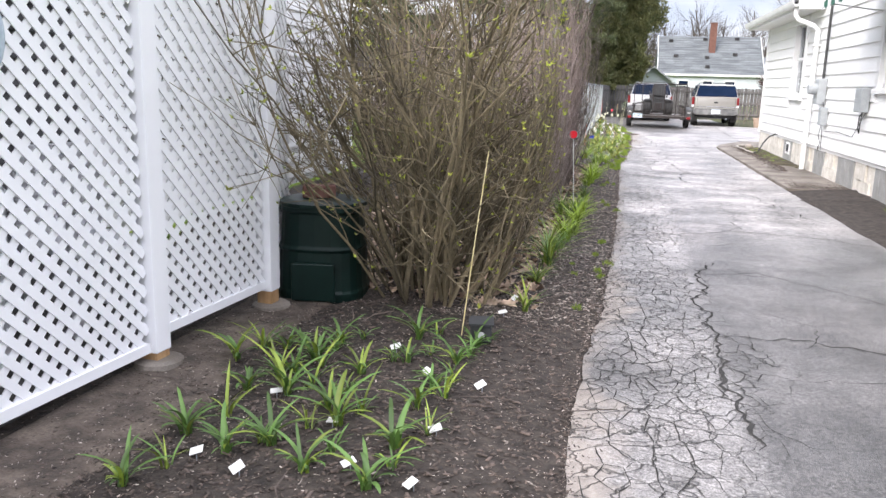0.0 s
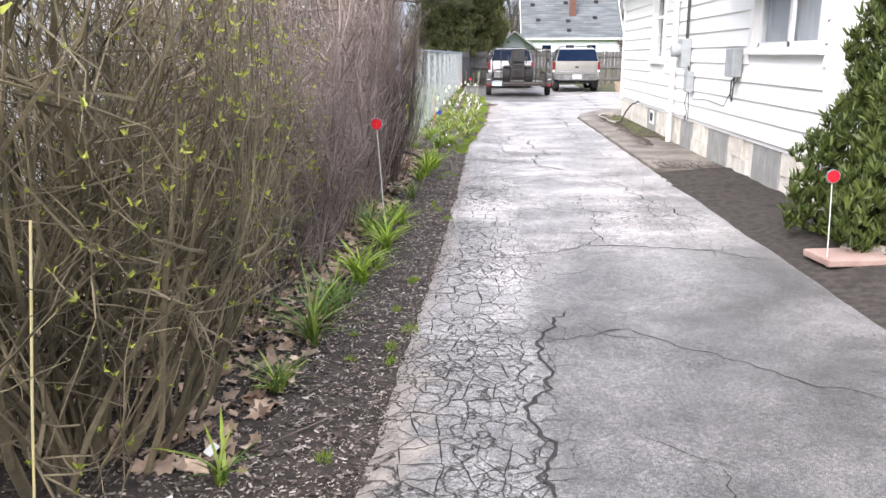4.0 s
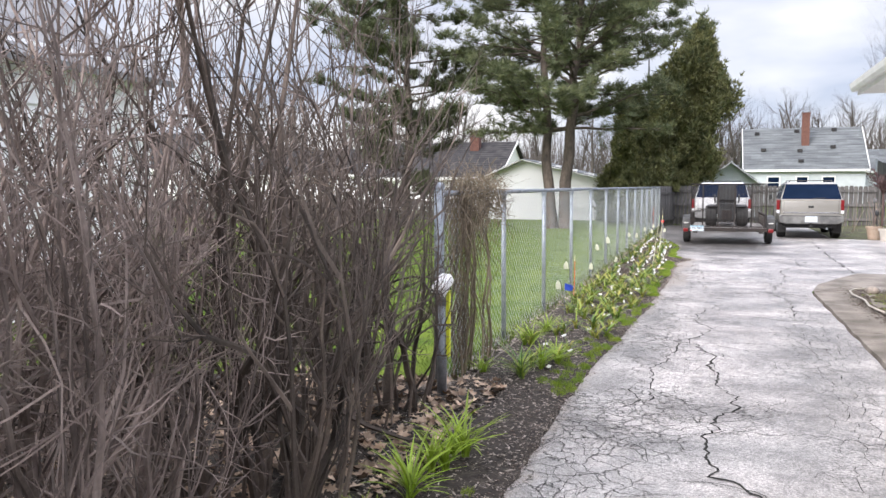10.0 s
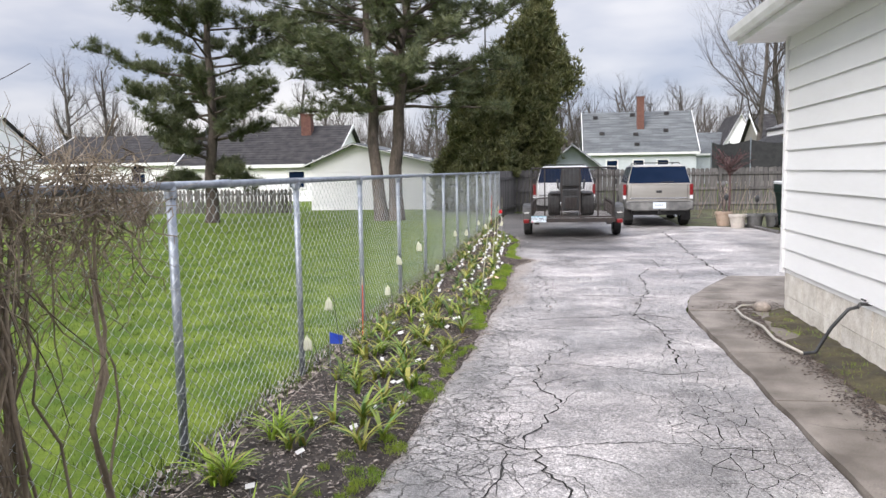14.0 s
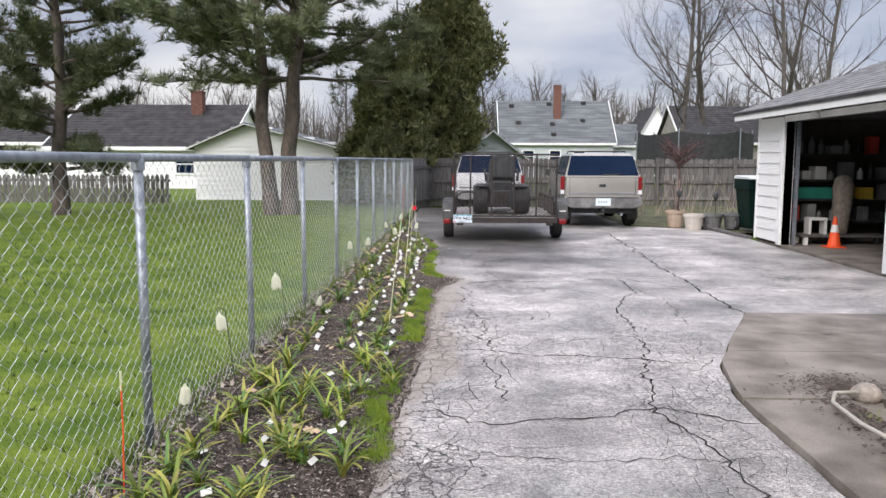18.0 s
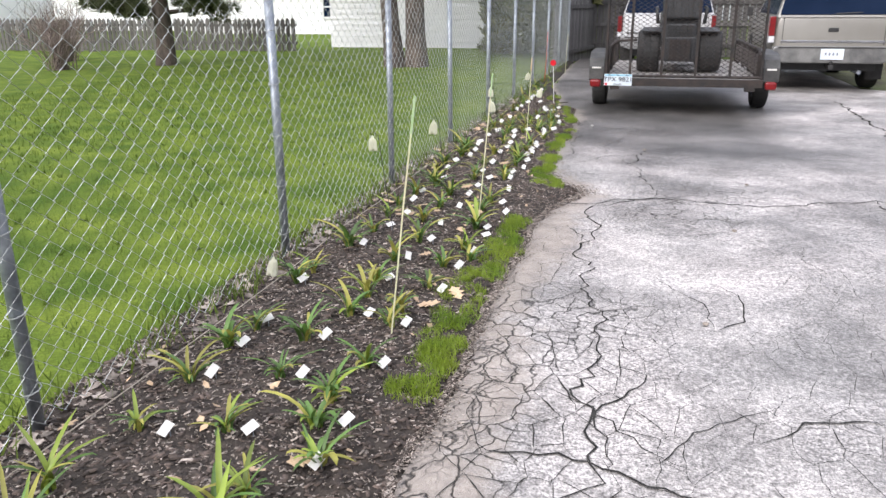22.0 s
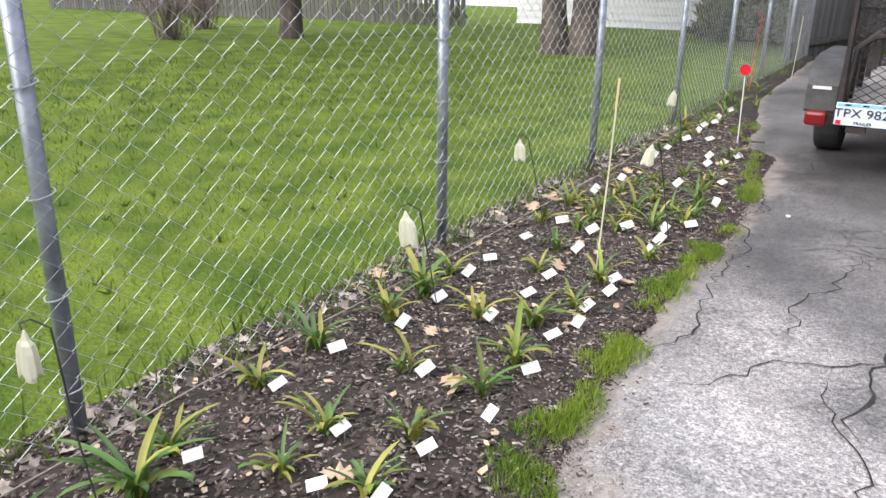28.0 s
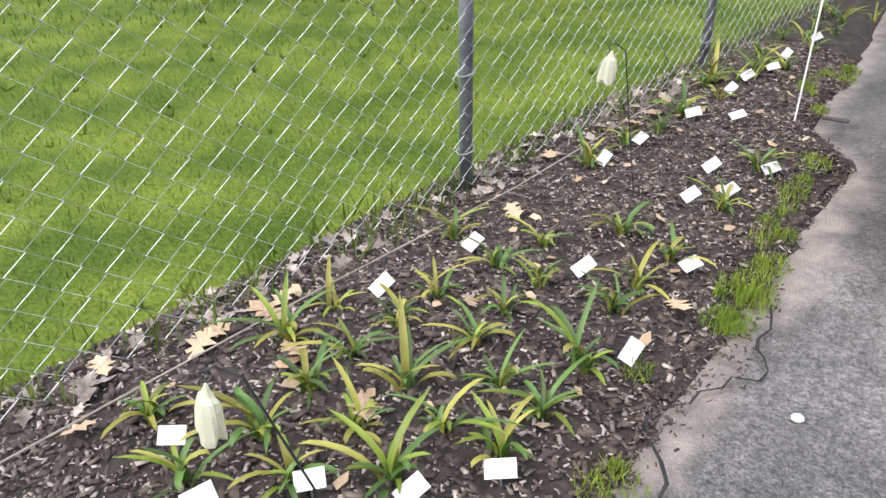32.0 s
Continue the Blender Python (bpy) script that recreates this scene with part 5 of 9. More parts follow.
part("added_shade_wall", Mesh().box(-1.19, 0.70, -3.7, -3.605, 0.06, 2.745), SHADED_SIDING, PATIO)
side_wall = part("side_wall", Mesh().box(-1.3, -1.2, 2.21, 8.6, 0.0, 2.75), WHITE_SIDING, PATIO, "white siding wall")
for k in range(14):
    part("clapboard", Mesh().add([(-1.172, 2.21, 0.1 + k * 0.19), (-1.172, 8.6, 0.1 + k * 0.19), (-1.196, 8.6, 0.29 + k * 0.19), (-1.196, 2.21, 0.29 + k * 0.19), (-1.2, 2.21, 0.1 + k * 0.19), (-1.2, 8.6, 0.1 + k * 0.19)], [(0, 1, 2, 3), (0, 4, 5, 1)]), WHITE_SIDING, side_wall)
CHEST = thing("storage_chest", pose(-3.0, 3.55, 0.056), "white plastic storage chest behind the lattice", "chest")
part("tub", Mesh().prism([(-0.48, 0.0), (0.48, 0.0), (0.52, 0.72), (-0.52, 0.72)], "x", -0.28, 0.28), WHITE_VINYL, CHEST, bevel=0.02)
part("lid", Mesh().prism([(-0.54, 0.725), (0.54, 0.725), (0.54, 0.76), (0.46, 0.83), (-0.46, 0.83), (-0.54, 0.76)], "x", -0.30, 0.30), WHITE_VINYL, CHEST, "rounded white lid", bevel=0.012)
CHAIR = thing("patio_chair", pose(-2.85, 4.75, 0.056, 0, 0, 70), "white plastic patio chair behind the lattice", "chair")
part("seat", Mesh().box(-0.25, 0.25, -0.25, 0.25, 0.40, 0.435), WHITE_VINYL, CHAIR, bevel=0.012)
part("backrest", Mesh().prism([(-0.25, 0.42), (0.25, 0.42), (0.24, 0.82), (0.15, 0.92), (-0.15, 0.92), (-0.24, 0.82)], "y", 0.24, 0.27), WHITE_VINYL, CHAIR, bevel=0.01)
for x in (-0.23, 0.23):
    for y in (-0.22, 0.24):
        part("leg", Mesh().box(x - 0.022, x + 0.022, y - 0.022, y + 0.022, 0.0, 0.40), WHITE_VINYL, CHAIR)
    part("armrest", Mesh().box(x - 0.03, x + 0.03, -0.24, 0.24, 0.62, 0.65).box(x - 0.02, x + 0.02, -0.24, -0.20, 0.435, 0.62), WHITE_VINYL, CHAIR, bevel=0.008)

# ---------------------------------------------------------------- vehicles
def text_mesh(words, size, material, depth=0.002):
    c = bpy.data.curves.new("lettering", "FONT")
    c.body, c.size, c.align_x, c.align_y, c.extrude = words, size, "CENTER", "CENTER", depth
    ob = bpy.data.objects.new("lettering", c)
    scene.collection.objects.link(ob)
    me = bpy.data.meshes.new_from_object(ob.evaluated_get(bpy.context.evaluated_depsgraph_get()))
    bpy.data.objects.remove(ob)
    me.materials.clear()
    me.materials.append(material)
    return me


def car_paint(name, c):
    m = shader(name, c, tuple(v * 0.92 for v in c), scale=3, rough=0.32, fine=0.04, metal=0.25)
    m.node_tree.nodes["Principled BSDF"].inputs["Coat Weight"].default_value = 0.6
    return m


CAR_GLASS = shader("tinted_car_glass", (0.005, 0.012, 0.030), (0.008, 0.016, 0.038), scale=2, rough=0.15, fine=0.02, spec=0.03)
CHROME = shader("chrome", (0.62, 0.62, 0.63), (0.5, 0.5, 0.52), scale=8, rough=0.18, metal=1.0, fine=0.05)
BLACK_TRIM = shader("black_trim", (0.02, 0.02, 0.021), (0.03, 0.03, 0.03), scale=9, rough=0.6)
PLATE = shader("number_plate", (0.62, 0.70, 0.78), (0.70, 0.76, 0.80), scale=10, rough=0.4, fine=0.05)
INK = shader("plate_ink", (0.01, 0.012, 0.03), (0.015, 0.015, 0.04), rough=0.5)
CLEAR_LENS = shader("clear_lens", (0.7, 0.7, 0.72), (0.6, 0.6, 0.62), scale=30, rough=0.15)


FADED = shader("faded_plate_ink", (0.20, 0.22, 0.28), (0.28, 0.30, 0.34), rough=0.5)


def loft(sections, close=True):
    """Joins outlines of equal count, given as lists of points."""
    k = len(sections[0])
    m = Mesh()
    m.v = [tuple(p) for s in sections for p in s]
    for i in range(len(sections) - 1):
        for j in range(k):
            a, b = i * k + j, i * k + (j + 1) % k
            m.f.append((a, b, b + k, a + k))
    if close:
        m.f += [tuple(range(k)), tuple(range((len(sections) - 1) * k, len(sections) * k))]
    return m


def wheel(parent, x, y, r, w, rim=0.6):
    prof = [(r * rim, -w * 0.45), (r * 0.88, -w / 2), (r * 0.97, -w * 0.42), (r, -w * 0.25), (r, w * 0.25), (r * 0.97, w * 0.42), (r * 0.88, w / 2), (r * rim, w * 0.45)]
    t = part("wheel", Mesh().lathe(prof, 24, (x, y, r), "x"), RUBBER, parent, "black tyre")
    part("rim", Mesh().lathe([(0.0, -w * 0.30), (r * rim * 0.5, -w * 0.34), (r * rim * 0.9, -w * 0.28), (r * rim * 1.02, -w * 0.43), (r * rim * 1.02, w * 0.43), (r * rim * 0.9, w * 0.28), (r * rim * 0.5, w * 0.34), (0.0, w * 0.30)], 18, (x, y, r), "x"), GALV, t, "silver wheel rim")
    return t


def suv(at, paint, lower_paint, label, hw=0.87, belt=1.06, top=1.66, length=4.5, tail_h=(0.80, 1.08), rack=True):
    ob = thing("suv", at, label, "car")
    s = []
    for y, wf, z0, z1 in ((0.0, 0.93, 0.56, belt), (0.06, 0.985, 0.46, belt + 0.01), (0.5, 1.0, 0.40, belt + 0.01), (2.9, 1.0, 0.40, belt), (3.2, 0.99, 0.42, belt - 0.03), (length - 0.25, 0.95, 0.44, belt - 0.14), (length, 0.86, 0.50, belt - 0.24)):
        w = hw * wf
        s.append([(-w * 0.95, y, z0), (-w, y, z0 + 0.12), (-w * 1.0, y, lerp(z0, z1, 0.7)), (-w * 0.965, y, z1), (w * 0.965, y, z1), (w * 1.0, y, lerp(z0, z1, 0.7)), (w, y, z0 + 0.12), (w * 0.95, y, z0)])
    part("body", loft(s), paint, ob, smooth=True, bevel=0.02)
    g = []
    for z, wf, ya, yb in ((belt, 0.965, 0.01, 3.25), (belt + 0.02, 0.955, 0.02, 3.15), (top - 0.06, 0.80, 0.26, 2.45), (top, 0.72, 0.36, 2.3)):
        w = hw * wf
        g.append([(-w, ya, z), (-w * 0.9, ya - 0.025, z), (w * 0.9, ya - 0.025, z), (w, ya, z), (w, yb, z), (-w, yb, z)])
    part("cabin", loft(g), paint, ob, smooth=False, bevel=0.03)
    za, zb = belt + 0.045, top - 0.055

    def on_tail(f, z):
        t = (z - belt) / (top - 0.06 - belt)
        return (f * hw * lerp(0.90, 0.745, t), lerp(0.005, 0.245, t) - 0.036, z)

    q = [on_tail(-1.03, za), on_tail(1.03, za), on_tail(1.06, zb), on_tail(-1.06, zb)]
    m = Mesh().add(q + [(a, b + 0.014, c) for a, b, c in q], [(0, 1, 2, 3), (4, 7, 6, 5), (0, 4, 5, 1), (1, 5, 6, 2), (2, 6, 7, 3), (3, 7, 4, 0)])
    part("rear_window", m, CAR_GLASS, ob, "dark tinted rear window", bevel=0.006)
    part("wiper", Mesh().tube([on_tail(0.0, za + 0.012), (on_tail(0.5, za + 0.03)[0], on_tail(0.5, za + 0.03)[1] - 0.008, za + 0.03)], 0.009, 5), BLACK_TRIM, ob)
    for sgn in (-1, 1):
        for y0, y1 in ((0.42, 1.15), (1.22, 1.95), (2.0, 2.75)):
            def side(y, z):
                t = (z - belt) / (top - 0.06 - belt)
                return (sgn * (hw * lerp(0.962, 0.803, t) + 0.006), y, z)
            y1t = min(y1, 2.42)
            y0t = max(y0, 0.46) if y0 < 1 else y0
            if y0 < 1:
                y0b, y0t = 0.22, 0.40
            else:
                y0b = y0
            q = [side(y0b, za), side(y1, za), side(y1t, zb), side(y0t, zb)]
            m = Mesh().add(q + [(a - sgn * 0.01, b, c) for a, b, c in q], [(0, 1, 2, 3), (4, 7, 6, 5), (0, 4, 5, 1), (1, 5, 6, 2), (2, 6, 7, 3), (3, 7, 4, 0)])
            part("side_window", m, CAR_GLASS, ob)
        lo, hi = tail_h
        t = part("tail_light", Mesh().box(sgn * hw * 0.985 - 0.07, sgn * hw * 0.985 + 0.012, -0.02, 0.16, lo, hi), RED_LENS, ob, "red tail lamp", bevel=0.012)
        part("reverse_lamp", Mesh().box(sgn * hw * 0.985 - 0.068, sgn * hw * 0.985 + 0.010, -0.018, 0.14, lo - 0.09, lo - 0.003), CLEAR_LENS, t)
        part("mirror", Mesh().box(sgn * hw * 1.02 - 0.05 + sgn * 0.09, sgn * hw * 1.02 + 0.05 + sgn * 0.09, 2.95, 3.05, belt - 0.02, belt + 0.14), BLACK_TRIM, ob, bevel=0.02)
        if rack:
            part("roof_rail", Mesh().tube([(sgn * hw * 0.66, 0.5, top - 0.005), (sgn * hw * 0.66, 0.6, top + 0.045), (sgn * hw * 0.66, 2.0, top + 0.045), (sgn * hw * 0.66, 2.1, top)], 0.014, 6), BLACK_TRIM, ob)
    if rack:
        for y in (0.8, 1.6):
            part("roof_bar", Mesh().tube([(-hw * 0.66, y, top + 0.045), (hw * 0.66, y, top + 0.045)], 0.012, 6), BLACK_TRIM, ob)
    b = part("bumper", Mesh().prism([(-hw * 0.98, 0.48), (-hw * 0.99, 0.62), (-hw * 0.96, 0.66), (hw * 0.96, 0.66), (hw * 0.99, 0.62), (hw * 0.98, 0.48), (hw * 0.8, 0.42), (-hw * 0.8, 0.42)], "y", -0.13, 0.08), lower_paint, ob, "scuffed bumper", bevel=0.025)
    part("bumper_step", Mesh().box(-hw * 0.9, hw * 0.9, -0.137, -0.1305, 0.635, 0.652), BLACK_TRIM, b)
    p = part("number_plate", Mesh().box(-0.155, 0.155, -0.146, -0.1385, 0.475, 0.63), PLATE, b, "white number plate")
    for k in range(4):
        part("plate_mark", Mesh().box(-0.10 + k * 0.052, -0.075 + k * 0.052, -0.1485, -0.1465, 0.535, 0.575), FADED, p)
    part("trim_strip", Mesh().box(-hw * 0.86, hw * 0.86, -0.008, 0.02, 0.705, 0.74), CHROME, ob, bevel=0.005)
    part("tailgate_handle", Mesh().box(-0.07, 0.07, -0.012, 0.02, 0.86, 0.92), BLACK_TRIM, ob, bevel=0.01)
    part("tailgate_seam", Mesh().box(-hw * 0.84, -hw * 0.832, -0.006, 0.02, 0.68, belt), BLACK_TRIM, ob)
    part("tailgate_seam", Mesh().box(hw * 0.832, hw * 0.84, -0.006, 0.02, 0.68, belt), BLACK_TRIM, ob)
    part("chassis", Mesh().box(-hw * 0.8, hw * 0.8, 0.12, length - 0.3, 0.30, 0.46), BLACK_TRIM, ob)
    part("exhaust", Mesh().tube([(hw * 0.45, 0.9, 0.30), (hw * 0.5, -0.02, 0.29)], 0.03, 8), GALV, ob)
    part("hitch", Mesh().box(-0.03, 0.03, -0.16, 0.2, 0.34, 0.40).lathe([(0.0, 0.0), (0.025, 0.01), (0.025, 0.045), (0, 0.055)], 8, (0, -0.13, 0.40)), BLACK_TRIM, ob)
    for x in (-hw * 0.86, hw * 0.86):
        for y in (0.85, length - 0.9):
            wheel(ob, x, y, 0.36, 0.24)
        part("mud_flap", Mesh().box(x - 0.11, x + 0.11, 0.40, 0.415, 0.16, 0.46), RUBBER, ob)
    return ob


# scuffed bumper silver also holds the shade low on the tail
suv(pose(3.31, 32.75, 0, 0, 0, -1.5), car_paint("pewter_paint", (0.30, 0.287, 0.26)), shader("shaded_scuffed_silver", (0.13, 0.13, 0.13), (0.26, 0.26, 0.25), scale=5, rough=0.4, metal=0.4),
    "pewter four-door SUV parked on the driveway, dented bumper", hw=0.82, top=1.57)
suv(pose(1.02, 36.0, 0, 0, 0, 0), car_paint("white_paint", (0.62, 0.62, 0.63)), shader("silver_bumper", (0.22, 0.22, 0.22), (0.32, 0.32, 0.32), scale=5, rough=0.4, metal=0.3),
    "white SUV parked in front of the utility trailer", hw=0.88, top=1.58, belt=1.05, tail_h=(0.74, 1.04))

# utility trailer
RUST = shader("rusty_dark_steel", (0.014, 0.013, 0.013), (0.038, 0.027, 0.023), scale=8, rough=0.75, bump=0.3, fine=0.5)
TR = thing("utility_trailer", pose(1.115, 29.6, 0) @ Matrix.Diagonal((1.065, 1, 0.94, 1)), "dark steel utility trailer with mesh gate, carrying a mower", "trailer")
FENDER = shader("scratched_grey_steel", (0.028, 0.028, 0.028), (0.075, 0.074, 0.072), scale=6, rough=0.6, metal=0.2, fine=0.4)
part("deck", Mesh().box(-0.83, 0.83, 0.06, 3.1, 0.43, 0.455), shader("dusty_deck", (0.20, 0.19, 0.18), (0.30, 0.28, 0.26), scale=7, rough=0.85, fine=0.5), TR)
fr = Mesh().box(-0.845, 0.845, 0.0, 0.06, 0.365, 0.46).box(-0.845, 0.845, 3.1, 3.16, 0.365, 0.46).box(-0.845, -0.785, 0.06, 3.1, 0.365, 0.43).box(0.785, 0.845, 0.06, 3.1, 0.365, 0.43)
part("frame", fr, RUST, TR, bevel=0.004)
for sgn in (-1, 1):
    part("tongue", Mesh().beam((sgn * 0.7, 3.1, 0.41), (0, 4.5, 0.41), 0.06, 0.08), RUST, TR)
    part("side_rail", Mesh().tube([(sgn * 0.82, 0.25, 0.46), (sgn * 0.82, 0.27, 0.74), (sgn * 0.82, 0.40, 0.80), (sgn * 0.82, 3.0, 0.80), (sgn * 0.82, 3.1, 0.46)], 0.022, 6), RUST, TR)
    for k in range(4):
        part("side_stake", Mesh().beam((sgn * 0.82, 0.6 + k * 0.7, 0.46), (sgn * 0.82, 0.6 + k * 0.7, 0.79), 0.035, 0.035), RUST, TR)
    if sgn > 0:
        part("side_plate", Mesh().box(0.805, 0.812, 0.35, 3.0, 0.5, 0.74), shader("brown_steel_plate", (0.07, 0.055, 0.048), (0.12, 0.10, 0.09), scale=4, rough=0.7), TR)
    w = wheel(TR, sgn * 0.93, 1.05, 0.31, 0.17, 0.55)
    outer = [(0.05, 0.44), (0.06, 0.60), (0.11, 0.70), (0.22, 0.755), (0.40, 0.77), (1.15, 0.77), (1.38, 0.72), (1.52, 0.60), (1.56, 0.46)]
    inner = [(y + (0.012 if y < 0.8 else -0.012), z - 0.012) for y, z in reversed(outer)]
    fd = part("fender", Mesh().prism(outer + inner, "x", sgn * 0.93 - 0.08, sgn * 0.93 + 0.08), FENDER, TR, "rounded dark grey steel fender")
    part("fender_skirt", Mesh().prism(outer, "x", sgn * 0.845, sgn * 0.852), FENDER, fd)
    # white bar paints in the bright reflection on the fender
    part("fender_glint", Mesh().box(sgn * 0.93 - 0.05, sgn * 0.93 + 0.05, 0.052, 0.06, 0.575, 0.595), TAG, fd)
    part("tail_light", Mesh().box(sgn * 0.93 - 0.062, sgn * 0.93 + 0.055, -0.035, 0.05, 0.348, 0.442), RED_LENS, TR, "red trailer lamp", bevel=0.022)
    part("jack_bolt", Mesh().box(sgn * 0.72 - 0.05, sgn * 0.72 + 0.05, 0.0, 0.12, 0.32, 0.365), RUST, TR)
gate = part("ramp_gate", Mesh().tube([(-0.82, 0.02, 0.47), (-0.82, 0.02, 1.61), (0.82, 0.02, 1.61), (0.82, 0.02, 0.47)], 0.019, 6).tube([(-0.82, 0.02, 0.49), (0.82, 0.02, 0.49)], 0.019, 6), RUST, TR, "upright mesh ramp gate")
for x in (-0.56, -0.22, 0.14, 0.50):
    part("gate_bar", Mesh().beam((x, 0.02, 0.48), (x, 0.02, 1.60), 0.028, 0.028, (0, 1, 0)), RUST, gate)
mesh = Mesh()
NZ, NX = 44, 44
for i in range(NX):
    pts = [(-0.81 + (i + 0.5) * 1.62 / NX + (1 if (i + k) % 2 else -1) * 1.62 / NX * 0.5, 0.045, 0.49 + k * 1.11 / NZ) for k in range(NZ + 1)]
    mesh.tube(pts, 0.0055, 3, caps=False)
part("expanded_mesh", mesh, RUST, gate, "expanded steel mesh")
hand = part("latch_lever", Mesh().tube([(-0.80, 0.05, 0.55), (-0.78, 0.02, 0.85), (-0.70, 0.02, 0.92), (-0.5, 0.02, 0.93)], 0.015, 6), RUST, gate)
pl = part("number_plate", Mesh().box(-0.835, -0.53, -0.014, -0.006, 0.368, 0.512), PLATE, TR, "pale blue and white number plate", bevel=0.004)
part("plate_text", text_mesh("TPX 9821", 0.078, INK), INK, pl, at=pose(-0.6825, -0.0165, 0.445, 90, 0, 0))
part("plate_word", text_mesh("TRAILER", 0.026, INK), INK, pl, at=pose(-0.69, -0.0165, 0.386, 90, 0, 0))
part("plate_band", Mesh().box(-0.83, -0.535, -0.0158, -0.0142, 0.487, 0.509), shader("pale_blue_band", (0.22, 0.48, 0.62), (0.30, 0.55, 0.66), rough=0.4), pl)
for x in (-0.79, -0.70, -0.60):
    part("plate_mark", Mesh().box(x, x + 0.03, -0.0175, -0.016, 0.494, 0.503), INK, pl)
part("plate_sticker", Mesh().box(-0.828, -0.80, -0.0165, -0.0145, 0.374, 0.40), RED_REFLECT, pl)

# riding mower on the trailer
MW = thing("riding_mower", pose(1.09, 30.42, 0.43) @ Matrix.Diagonal((1.04, 1, 0.92, 1)), "black riding mower parked on the trailer deck", "mower")
for sgn in (-1, 1):
    wheel(MW, sgn * 0.36, 0.3, 0.29, 0.27, 0.42)
    wheel(MW, sgn * 0.33, 1.5, 0.19, 0.16, 0.45)
    part("fender", Mesh().prism([(0.02, 0.56), (0.10, 0.60), (0.58, 0.60), (0.68, 0.52), (0.66, 0.50), (0.57, 0.575), (0.11, 0.575), (0.05, 0.54)], "x", sgn * 0.33 - 0.12, sgn * 0.33 + 0.12), BLACK_PLASTIC, MW, bevel=0.01)
    part("arm_rest", Mesh().tube([(sgn * 0.27, 0.12, 0.66), (sgn * 0.29, 0.10, 0.86), (sgn * 0.29, 0.42, 0.87)], 0.022, 7), BLACK_PLASTIC, MW, smooth=True)
part("body", Mesh().box(-0.2, 0.2, -0.05, 1.7, 0.16, 0.5), BLACK_PLASTIC, MW, bevel=0.03)
part("hood", Mesh().prism([(0.85, 0.5), (0.9, 0.82), (1.6, 0.74), (1.78, 0.62), (1.8, 0.3), (0.85, 0.3)], "x", -0.24, 0.24), BLACK_PLASTIC, MW, bevel=0.03)
part("seat", Mesh().box(-0.23, 0.23, 0.10, 0.55, 0.62, 0.73), BLACK_PLASTIC, MW, "black vinyl seat", bevel=0.04)
part("seat_back", Mesh().prism([(-0.22, 0.72), (0.22, 0.72), (0.23, 0.95), (0.19, 1.14), (0.10, 1.19), (-0.10, 1.19), (-0.19, 1.14), (-0.23, 0.95)], "y", 0.02, 0.14), BLACK_PLASTIC, MW, "black vinyl seat back", bevel=0.03)
part("steering_wheel", Mesh().tube([(0.17 * math.cos(a), 0.92 + 0.08 * math.sin(a), 0.98 + 0.15 * math.sin(a)) for a in [i * math.pi / 8 for i in range(17)]], 0.014, 5), BLACK_PLASTIC, MW)
part("hitch_plate", Mesh().box(-0.12, 0.12, -0.09, -0.05, 0.18, 0.45), RUST, MW)
part("engine_cover", Mesh().prism([(-0.20, 0.46), (0.20, 0.46), (0.17, 0.66), (-0.17, 0.66)], "y", -0.04, 0.10), BLACK_PLASTIC, MW, bevel=0.02)
for z in (0.50, 0.54, 0.58, 0.62):
    part("cooling_rib", Mesh().box(-0.14, 0.14, -0.05, -0.041, z, z + 0.015), BLACK_TRIM, MW)
for sgn in (-1, 1):
    part("seat_seam", Mesh().box(sgn * 0.115 - 0.006, sgn * 0.115 + 0.006, 0.008, 0.019, 0.76, 1.10), BLACK_TRIM, MW)

# ---------------------------------------------------------------- pots, bins and the rest by the garage
CLAY = shader("sand_plastic_pot", (0.34, 0.25, 0.185), (0.40, 0.31, 0.24), scale=8, rough=0.7, fine=0.2)
CREAM = shader("cream_plastic_pot", (0.44, 0.40, 0.36), (0.52, 0.48, 0.43), scale=8, rough=0.7, fine=0.2)
GREYPOT = shader("grey_plastic_pot", (0.10, 0.10, 0.10), (0.15, 0.15, 0.15), scale=8, rough=0.7, fine=0.2)


def pot(x, y, r, h, mat, label):
    ob = thing("plant_pot", pose(x, y, 0.0), label, "plant pot", "pots by the fence")
    part("pot", Mesh().lathe([(0.0, 0.0), (r * 0.75, 0.0), (r * 0.97, h - 0.06), (r * 1.08, h - 0.06), (r * 1.08, h), (r * 0.95, h), (r * 0.9, h - 0.08)], 20), mat, ob, smooth=False)
    part("potting_soil", Mesh().lathe([(r * 0.91, h - 0.07), (r * 0.5, h - 0.05), (0.0, h - 0.045)], 20), SOIL, ob)
    return ob


p1 = pot(4.93, 33.05, 0.20, 0.36, CLAY, "sand-coloured plastic plant pot with a dry shrub")
p2 = pot(5.12, 32.35, 0.20, 0.33, CREAM, "cream plastic plant pot standing on the drive")
p3 = pot(5.56, 32.55, 0.21, 0.33, GREYPOT, "grey plastic plant pot with a garden ornament")
p4 = pot(6.05, 32.75, 0.20, 0.33, GREYPOT, "grey plastic plant pot beside the bins")
random.seed(77)
tw = Mesh()
for i in range(10):
    a = rnd(0, 6.28)
    tw.tube([(0, 0, 0.3), (0.07 * math.cos(a), 0.07 * math.sin(a), 0.7), (0.22 * math.cos(a + 0.3), 0.2 * math.sin(a + 0.3), rnd(0.9, 1.15))], [0.008, 0.006, 0.003], 4)
part("dry_shrub", tw, TWIG_BROWN, p1)


